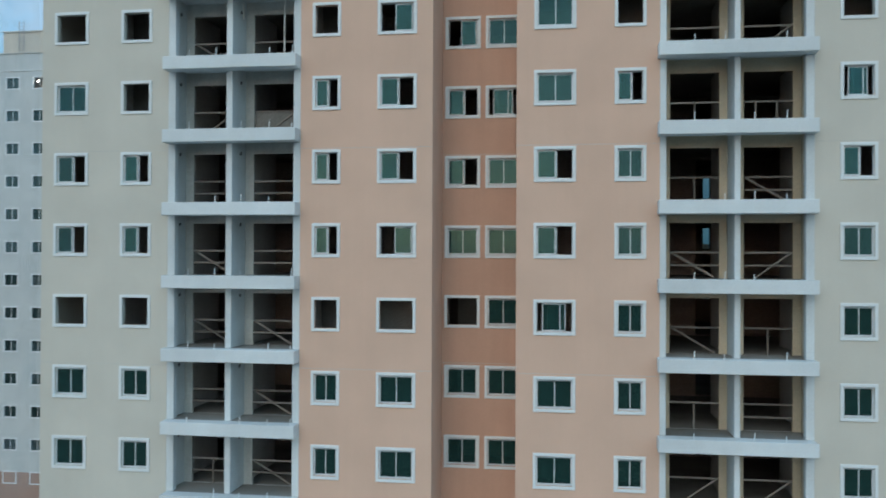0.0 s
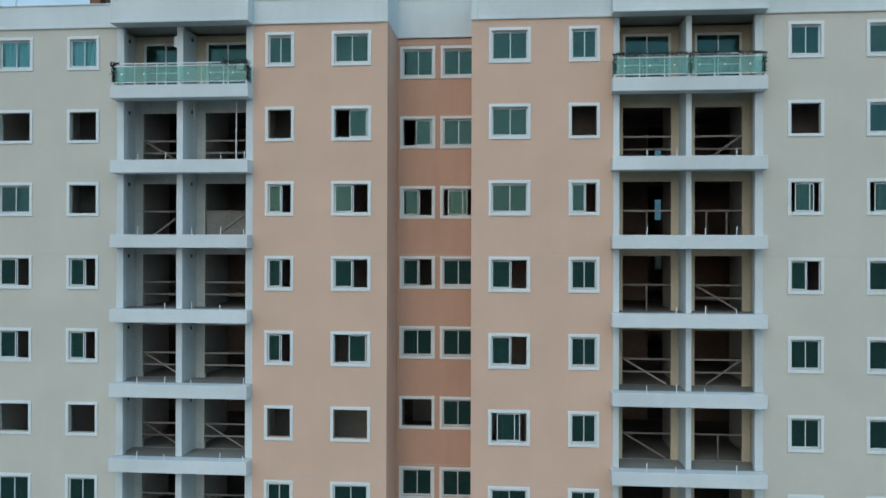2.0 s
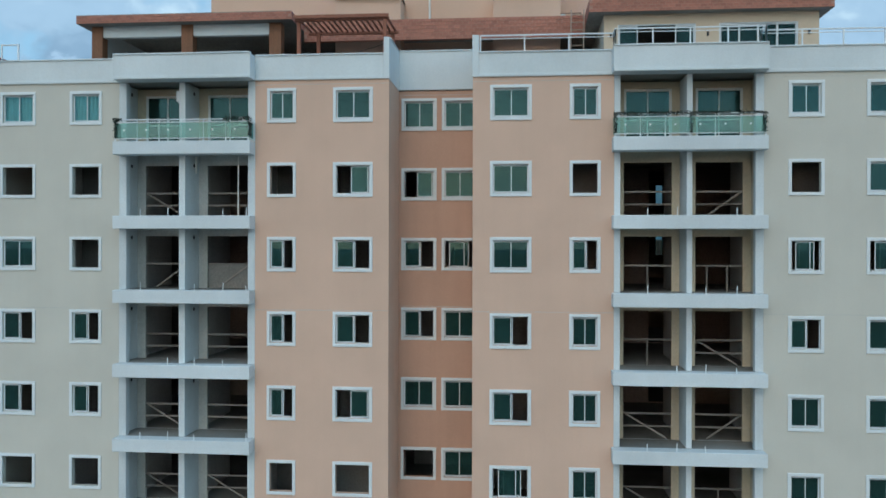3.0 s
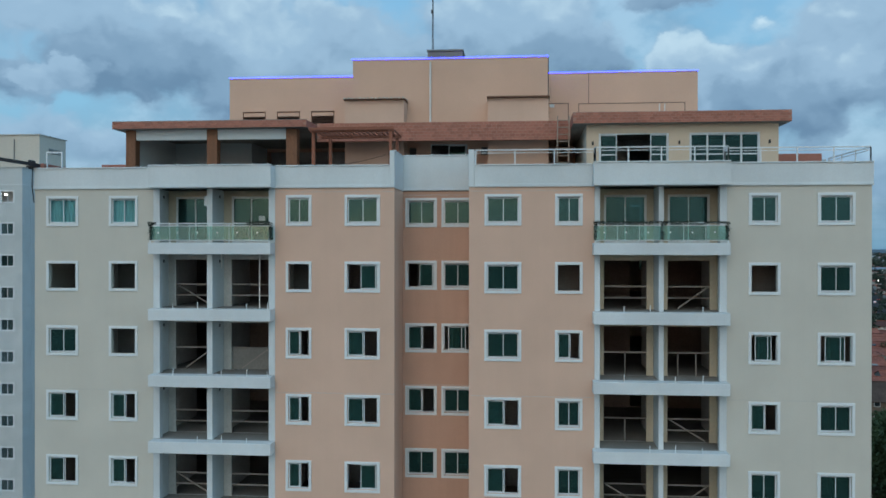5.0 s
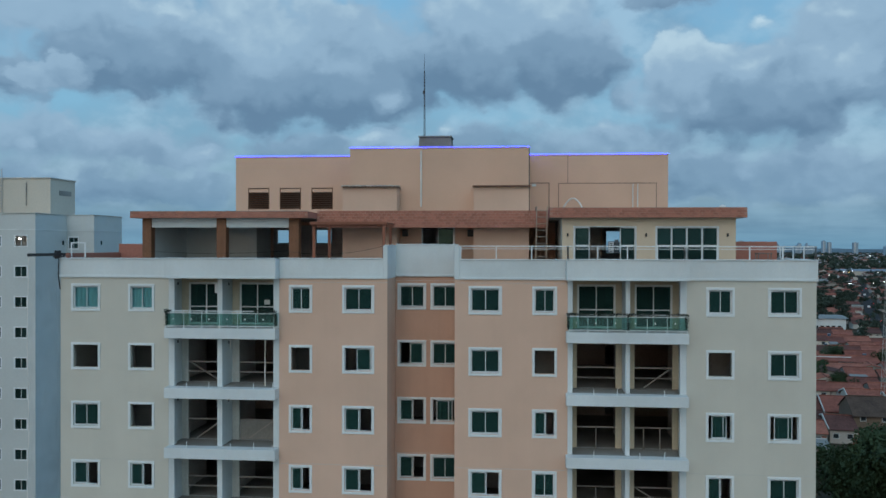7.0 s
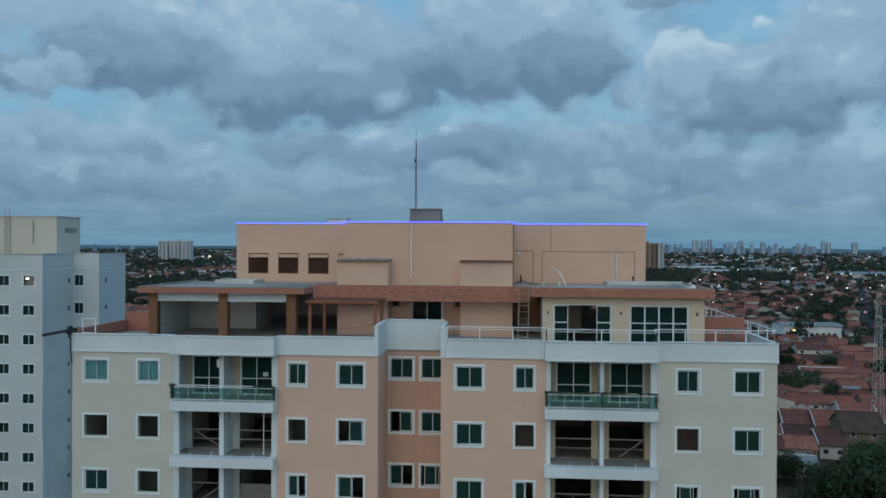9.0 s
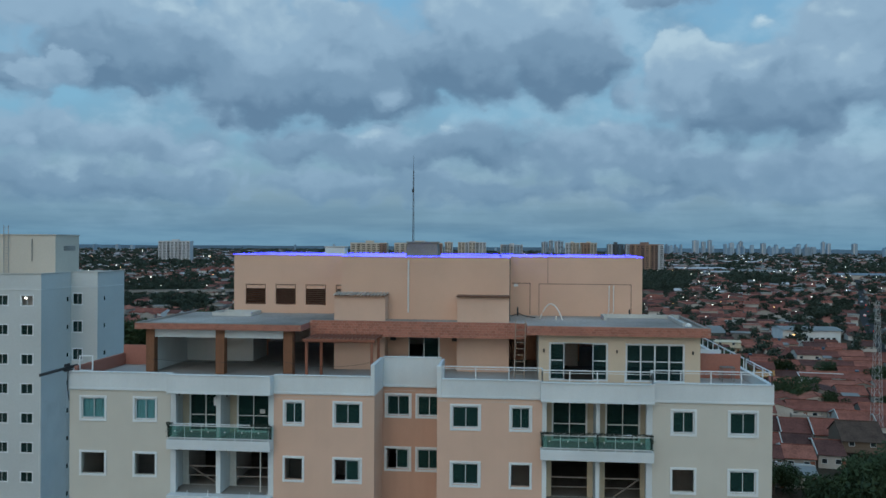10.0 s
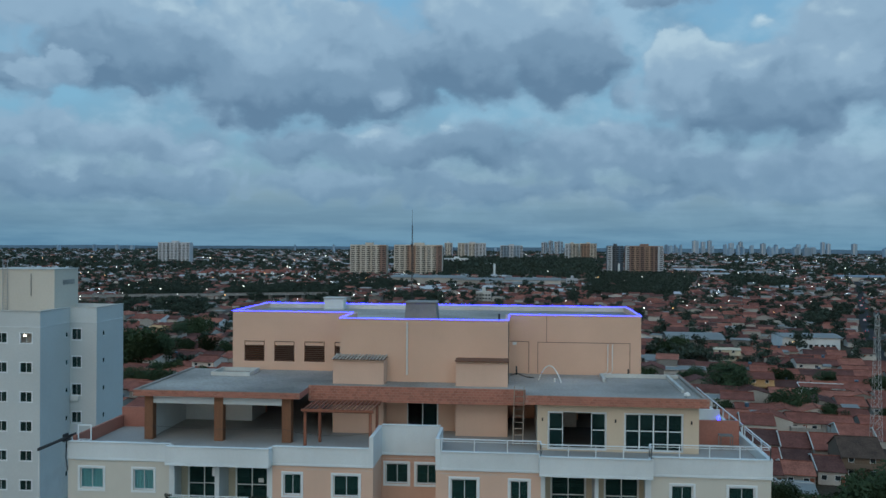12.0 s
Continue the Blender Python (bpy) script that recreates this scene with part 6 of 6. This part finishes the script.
extra = [(20.2, 168, 0.8), (21.2, 171, 0.9), (22.3, 168, 1.0), (19.4, 166, 0.7), (23.2, 176, 1.0), (21.6, 150, 1.2), (20.0, 148, 1.1), (22.8, 150, 1.2), (16.3, 172, 0.7), (22.0, 184, 0.7), (-24.2, 350, 1.7), (-25.4, 356, 1.8), (-23.6, 362, 1.3), (-24.8, 366, 1.7), (13.5, 302, 1.15), (13.9, 306, 1.1), (16.6, 317, 0.9), (17.1, 322, 0.7), (9.6, 385, 0.9), (10.2, 392, 1.0), (11.0, 388, 0.8), (-21.9, 392, 0.9), (-20.4, 388, 1.0), (-22.2, 452, 1.1), (-21.2, 455, 1.2), (-19.4, 380, 0.9)]
spots_ = [(*spot(b, d), s) for b, d, s in extra] + [(x, y, rng.uniform(0.45, 0.9)) for x, y, d in near_trees]
for i, (x, y, s) in enumerate(spots_):
    src = TREES[i % 5]
    m = Matrix.Translation((x, y, 0)) @ Matrix.Rotation(rng.uniform(0, 6.28), 4, "Z")
    t = src if i < 5 else copy_thing(src, m)
    t.matrix_basis = m @ Matrix.Diagonal((s, s, s, 1))


def batch_trees(rows_, per, grain, name, label):
    r = np.random.RandomState(5)
    n = len(rows_)
    base = np.array([(x, y) for x, y, d in rows_])
    dist = np.array([d for *_, d in rows_])
    w = r.uniform(2.4, 4.6, n) * np.where(dist > 1500, 2.2, 1.25)
    h = r.uniform(4, 11, n) * np.where(dist > 1500, 1.3, 1.0)
    lump = r.normal(0, 0.45, (n, 6, 3))
    pick = r.randint(0, 6, (n, per))
    ctr = np.take_along_axis(lump, pick[..., None].repeat(3, 2), 1)
    dirs = r.normal(0, 1, (n, per, 3))
    dirs /= np.linalg.norm(dirs, axis=2, keepdims=True)
    p = ctr + dirs * r.uniform(0.15, 0.52, (n, per, 1))
    p[..., :2] *= w[:, None, None]
    p[..., 2] = h[:, None] * (0.62 + 0.33 * p[..., 2])
    p[..., 0] += base[:, None, 0]
    p[..., 1] += base[:, None, 1]
    size = (w[:, None, None] * grain) * r.uniform(0.6, 1.3, (n, per, 1))
    a = r.normal(0, 1, (n, per, 3))
    a /= np.linalg.norm(a, axis=2, keepdims=True)
    b = np.cross(a, r.normal(0, 1, (n, per, 3)))
    b /= np.linalg.norm(b, axis=2, keepdims=True)
    tri = np.stack([p - a * size, p + b * size * 0.8, p + a * size - b * size * 0.4], 2).reshape(-1, 3)
    me = bpy.data.meshes.new(name)
    count = n * per
    me.vertices.add(len(tri))
    me.vertices.foreach_set("co", tri.ravel())
    me.loops.add(len(tri))
    me.loops.foreach_set("vertex_index", np.arange(len(tri)))
    me.polygons.add(count)
    me.polygons.foreach_set("loop_start", np.arange(count) * 3)
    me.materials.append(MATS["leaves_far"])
    me.update()
    me.validate()
    solo(name, me, "", label, "trees", kind="stuff")


nearby = set(near_trees)
rest = [t for t in tree_spots if t not in nearby]
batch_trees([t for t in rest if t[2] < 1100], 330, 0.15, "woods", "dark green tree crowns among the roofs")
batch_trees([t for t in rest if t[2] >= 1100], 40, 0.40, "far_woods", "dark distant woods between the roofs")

# ---- larger buildings of the district ----
def far_block(b0, b1, d, top, material, label, bands=(), rows_=0, cols=0, deep=18):
    """A distant slab block between two bearings, with its windows storey by storey."""
    (x0, y0), (x1, y1) = spot(b0, d), spot(b1, d)
    y = (y0 + y1) / 2
    blk = thing("apartment_block", label, "building", (0, 0, 0), "distant blocks")
    part("wall", Form().box(x0, x1, y, y + deep, 0, top), material, blk)
    part("roof_house", Form().box(x0 + (x1 - x0) * 0.4, x0 + (x1 - x0) * 0.62, y + 4, y + 12, top, top + 3.5).box(x0, x1, y - 0.3, y, top - 0.9, top + 0.4), material, blk)
    for f0, f1, bm in bands:
        part("bay", Form().box(x0 + (x1 - x0) * f0, x0 + (x1 - x0) * f1, y - 1.2, y - 0.02, 0, top - 0.5), bm, blk)
    if rows_:
        cw, ch = (x1 - x0) / cols, (top - 3) / rows_
        me = Form().box(0, cw * 0.66, -1.42, -1.3, 0, ch * 0.46).mesh("window", "window_dark")
        for i in range(cols):
            for j in range(rows_):
                w = part("window", me, "", blk, at=(x0 + cw * (i + 0.22), y, 2.5 + ch * j))
    return blk


far_block(-11.34, -8.85, 1268, 46.5, "block_cream", "cream high-rise block with balconies in rows", [(0.0, 0.22, "block_cream"), (0.3, 0.52, "block_cream"), (0.62, 0.8, "block_cream"), (0.82, 1.0, "block_brown")], 15, 7)
far_block(-8.40, -5.13, 1262, 46.8, "block_cream", "cream high-rise block with balconies in rows", [(0.0, 0.2, "block_cream"), (0.28, 0.45, "block_orange"), (0.47, 0.62, "block_cream"), (0.68, 0.86, "block_cream"), (0.88, 1.0, "block_brown")], 15, 9)
far_block(-23.76, -21.5, 1830, 47.5, "block_pale", "white high-rise block with rows of windows", [(0.0, 0.3, "block_pale"), (0.36, 0.64, "block_pale"), (0.7, 1.0, "block_pale")], 14, 8)
far_block(5.85, 6.9, 1420, 47.0, "block_dark", "dark blue-grey high-rise block with pale strips", [(0.0, 0.3, "block_pale"), (0.62, 0.95, "block_blue")], 14, 4)
far_block(7.0, 9.46, 1415, 47.0, "block_brown", "brown and orange high-rise block", [(0.0, 0.1, "block_pale"), (0.2, 0.36, "block_orange"), (0.52, 0.68, "block_orange"), (0.85, 1.0, "block_pale")], 14, 8)
far_block(-4.1, -2.2, 2500, 50.0, "block_pale", "pale high-rise block of many storeys", [(0.0, 0.25, "block_cream"), (0.4, 0.6, "block_cream"), (0.75, 1.0, "block_pale")], 12, 8)
far_block(-5.0, -4.45, 2600, 50.0, "block_pale", "pale high-rise block of many storeys", [(0.2, 0.8, "block_cream")], 12, 3)
far_block(-1.25, 0.26, 2300, 44.0, "block_pale", "pale high-rise block of many storeys", [(0.1, 0.4, "hazed_plaster"), (0.6, 0.9, "hazed_plaster")], 10, 7)
far_block(3.07, 4.0, 2400, 50.0, "block_cream", "pale high-rise block of many storeys", [(0.0, 0.4, "block_pale")], 12, 4)
far_block(4.05, 5.15, 2420, 50.5, "block_cream", "orange and cream high-rise block", [(0.1, 0.6, "block_orange")], 12, 5)
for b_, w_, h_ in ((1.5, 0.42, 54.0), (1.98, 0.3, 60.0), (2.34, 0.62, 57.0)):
    far_block(b_, b_ + w_, 3300, h_, "hazed_plaster", "hazy grey high-rise block on the skyline", [(0.1, 0.4, "block_pale"), (0.6, 0.9, "hazed_plaster")], 11, 3)
rb = random.Random(8)
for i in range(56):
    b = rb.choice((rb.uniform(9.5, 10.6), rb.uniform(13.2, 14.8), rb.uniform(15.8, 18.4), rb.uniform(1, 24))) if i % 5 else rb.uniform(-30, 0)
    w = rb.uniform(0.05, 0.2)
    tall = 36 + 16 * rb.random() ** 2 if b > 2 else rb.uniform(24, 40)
    far_block(b, b + w, rb.uniform(3300, 4300), tall, "hazed_plaster", "hazy grey tower on the skyline", (), 0, 0, 25)
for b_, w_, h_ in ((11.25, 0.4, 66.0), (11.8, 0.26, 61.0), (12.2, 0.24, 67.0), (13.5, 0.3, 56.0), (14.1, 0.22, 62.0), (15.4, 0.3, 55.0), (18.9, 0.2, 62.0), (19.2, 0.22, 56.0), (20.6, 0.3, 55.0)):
    far_block(b_, b_ + w_, 4050, h_, "hazed_plaster", "hazy grey high-rise block on the skyline", [(0.15, 0.4, "block_pale"), (0.6, 0.85, "hazed_plaster")], 0, 0)
far_block(-2.85, -1.85, 690, 11.0, "raw_render", "grey three-storey building among low roofs", [(0.0, 0.45, "concrete")], 3, 5, 12)
far_block(-2.9, -1.2, 1588, 9.0, "white_paint", "long low white building among trees", (), 2, 8, 14)
far_block(-5.0, -3.4, 1900, 16.0, "white_paint", "white building in several steps among trees", [(0.0, 0.4, "block_pale")], 3, 6, 14)
far_block(3.2, 3.95, 1010, 9.0, "block_pale", "pale green-grey building beside the station", (), 2, 4, 16)
for b_, d_, h_ in ((-1.62, 1195, 21), (6.6, 1330, 20)):
    wt = thing("water_tower", "slender white water tower among trees", "water tower", (*spot(b_, d_), 0), "water towers")
    part("shaft", Form().tube((0, 0, 0), (0, 0, h_), 1.5, 14), "white_paint", wt)
    part("cap", Form().tube((0, 0, h_), (0, 0, h_ + 0.6), 1.8, 14, 1.4), "raw_render", wt)
# long red-roofed blocks of an estate
for i in range(14):
    row_house(-20.6 + 0.95 * (i % 7) + 0.3 * (i // 7), 1238 + 52 * (i // 7), 17.5, 13, 6.2, 2.6, "roof_clay", "two-storey estate block with a red tile roof", True, 0.12 * (i % 3 - 1), "balcony_white", "")

# sheds with long pale roofs
def shed(b0, b1, d, deep, h, material="warehouse_roof", label="long low shed with a grey metal roof", wall="plaster_house", bow=2.2):
    (x0, y0), (x1, y1) = spot(b0, d), spot(b1, d)
    s = thing("shed", label, "shed", group="long sheds")
    part("wall", Form().box(x0, x1, (y0 + y1) / 2, (y0 + y1) / 2 + deep, 0, h), wall, s)
    y = (y0 + y1) / 2
    f = Form()
    n = 8
    for i in range(n):
        a0, a1 = i / n, (i + 1) / n
        z0_, z1_ = h + bow * math.sin(math.pi * a0), h + bow * math.sin(math.pi * a1)
        f.quad((x0 - 1, y - 1 + (deep + 2) * a0, z0_), (x1 + 1, y - 1 + (deep + 2) * a0, z0_), (x1 + 1, y - 1 + (deep + 2) * a1, z1_), (x0 - 1, y - 1 + (deep + 2) * a1, z1_))
    part("roof", f, material, s)


shed(-8.6, -3.6, 1010, 46, 9)
shed(-4.4, -1.1, 1000, 34, 7)
shed(-0.9, 2.8, 985, 40, 8, "warehouse_roof", "long station hall with a grey metal roof")
shed(-2.2, 1.2, 960, 14, 5)
shed(10.6, 13.6, 2250, 90, 6)
shed(13.2, 15.0, 2600, 60, 6, "white_paint")
shed(9.8, 13.28, 426, 22, 5.0, "warehouse_roof", "long shed with a bowed grey metal roof")
shed(16.56, 20.2, 432, 18, 7.5, "warehouse_roof", "white shop building with a long grey roof", "balcony_white", 1.0)
shed(10.2, 13.4, 1480, 60, 7, "block_pale")
shed(12.0, 13.6, 1300, 30, 8, "block_pale", "pale blue-white hall with a low roof", "block_pale", 1.0)
shed(14.2, 17.5, 1420, 50, 6)
shed(19.5, 24, 1330, 40, 6, "block_blue")
for i in range(9):
    a_ = spot(16.9 + 0.36 * i, 432)
    solo("shop_window", Form().box(a_[0] - 0.8, a_[0] + 0.8, (spot(16.56, 432)[1] + spot(20.2, 432)[1]) / 2 - 0.06, (spot(16.56, 432)[1] + spot(20.2, 432)[1]) / 2 - 0.01, 2.6, 4.2), "window_dark", "dark window in the white shop front", "window", "shop windows", kind="structure")
sl = thing("street_lamp", "lit warm street lamp before the white shop", "street lamp", (*spot(17.35, 426), 0))
part("pole", Form().tube((0, 0, 0), (0, 0, 5.6), 0.08, 8), "grey_steel", sl)
part("lantern", Form().box(-0.5, 0.5, -0.25, 0.25, 5.6, 5.85, 0.05), "lamp_orange", sl)
(vx0, vy0), (vx1, vy1) = spot(-30, 735), spot(-12.8, 735)
vd = thing("viaduct", "long grey concrete viaduct on piers", "viaduct")
part("deck", Form().bar((vx0, vy0, 6.5), (vx1, vy1, 6.5), 9, 1.4), "concrete", vd)
part("parapet", Form().bar((vx0, vy0 - 4.5, 7.6), (vx1, vy1 - 4.5, 7.6), 0.3, 0.9), "fibre_cement", vd)
for i in range(16):
    t = (i + 0.5) / 16
    part("pier", Form().box(vx0 + (vx1 - vx0) * t - 1, vx0 + (vx1 - vx0) * t + 1, vy0 + (vy1 - vy0) * t - 2, vy0 + (vy1 - vy0) * t + 2, 0, 5.8), "concrete", vd)

# parked cars along the road
def make_car(colour, x, y, turn):
    car = thing("car", "small parked car beside the road", "car", (x, y, 0.05), "cars on the road")
    car.rotation_euler = (0, 0, turn)
    body = Form()
    prof = [(-2.1, 0.35), (-2.1, 0.85), (-1.3, 0.95), (-0.8, 1.45), (0.7, 1.45), (1.3, 0.95), (2.1, 0.85), (2.1, 0.35)]
    k = len(prof)
    for sx in (-0.85, 0.85):
        body.v += [(sx * (0.86 if z > 1.2 else 1.0), yy, z) for yy, z in prof]
    body.f += [tuple(range(k))[::-1], tuple(range(k, 2 * k))] + [(i, (i + 1) % k, k + (i + 1) % k, k + i) for i in range(k)]
    part("body", body, colour, car)
    part("windscreen", Form().box(-0.6, 0.6, 0.98, 1.0, 1.0, 1.35), "window_dark", car)
    for sx in (-0.8, 0.8):
        for yy in (-1.3, 1.3):
            w = part("wheel", Form().tube((sx - 0.08, yy, 0.32), (sx + 0.08, yy, 0.32), 0.32, 12), "dark_steel", car)
    for sx in (-0.6, 0.6):
        part("tail_light", Form().box(sx - 0.12, sx + 0.12, -2.13, -2.1, 0.65, 0.8), "tail_red", car)


for i in range(12):
    t = i / 12
    (ax, ay), (bx, by) = ROAD[1], ROAD[3]
    off = 1.6 if i % 2 else -1.6
    make_car(("pvc", "dark_steel", "block_blue", "block_brown")[i % 4], ax + (bx - ax) * t * 0.45 + off, ay + (by - ay) * t * 0.45, math.atan2(-(bx - ax), by - ay))

# radio mast near the road
mx_, my_ = spot(22.0, 228)
rm = thing("radio_mast", "slender pale lattice radio mast", "mast", (mx_, my_, 0))
H = 34.0
for sx, sy in ((-1, -1), (1, -1), (1, 1), (-1, 1)):
    part("leg", Form().tube((sx * 1.2, sy * 1.2, 0), (sx * 0.35, sy * 0.35, H), 0.035, 5), "raw_render", rm)
f = Form()
for i in range(17):
    z0_, z1_ = H * i / 17, H * (i + 1) / 17
    r0, r1 = 1.2 - 0.85 * i / 17, 1.2 - 0.85 * (i + 1) / 17
    c0 = [(-r0, -r0, z0_), (r0, -r0, z0_), (r0, r0, z0_), (-r0, r0, z0_)]
    c1 = [(-r1, -r1, z1_), (r1, -r1, z1_), (r1, r1, z1_), (-r1, r1, z1_)]
    for j in range(4):
        f.bar(c0[j], c1[(j + 1) % 4], 0.035)
        f.bar(c1[j], c1[(j + 1) % 4], 0.03)
part("lacing", f, "raw_render", rm)

# street lamps and lit windows scattered through the town
def batch_lamps(count, name, material, seed):
    r = random.Random(seed)
    f = Form()
    made = 0
    while made < count:
        d = 420 * math.exp(r.random() ** 0.75 * 2.2)
        b = r.uniform(-31, 24)
        x, y = spot(b, d)
        if (blocked(x, y) or -7 < b < 8 or d < 560) and r.random() < 0.7:
            continue
        s = 0.14 + d * 0.00034
        z = 6.5 + r.uniform(0, 2)
        f.box(x - 0.06, x + 0.06, y - 0.06, y + 0.06, 0, z - s)
        k = len(f.v)
        f.v += [(x - s, y, z), (x + s, y, z), (x, y - s, z), (x, y + s, z), (x, y, z - s * 0.7), (x, y, z + s * 0.7)]
        f.f += [(k, k + 2, k + 5), (k + 2, k + 1, k + 5), (k + 1, k + 3, k + 5), (k + 3, k, k + 5), (k + 2, k, k + 4), (k + 1, k + 2, k + 4), (k + 3, k + 1, k + 4), (k, k + 3, k + 4)]
        made += 1
    me = f.mesh(name, "dark_steel")
    me.materials.append(MATS[material])
    per = 6 + 8
    idx = [0] * len(me.polygons)
    for i in range(len(idx)):
        if i % per >= 6:
            idx[i] = 1
    me.polygons.foreach_set("material_index", idx)
    solo(name, me, "", "lit street lamps on thin poles", "street lamps", kind="stuff")


batch_lamps(330, "street_lamps", "lamp_white", 4)
batch_lamps(60, "sodium_lamps", "lamp_orange", 6)

# backdrop rise added to close the horizon, blue distance haze in its colour
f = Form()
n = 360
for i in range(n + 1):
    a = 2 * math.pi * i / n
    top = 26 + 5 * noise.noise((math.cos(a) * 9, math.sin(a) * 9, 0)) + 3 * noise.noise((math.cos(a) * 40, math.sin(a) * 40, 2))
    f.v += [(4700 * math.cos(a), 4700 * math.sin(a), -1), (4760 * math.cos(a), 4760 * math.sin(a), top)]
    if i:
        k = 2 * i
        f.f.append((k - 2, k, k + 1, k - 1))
solo("backdrop", f, "backdrop_haze", "low backdrop rise along the horizon, coloured with distance haze", "horizon", kind="structure")
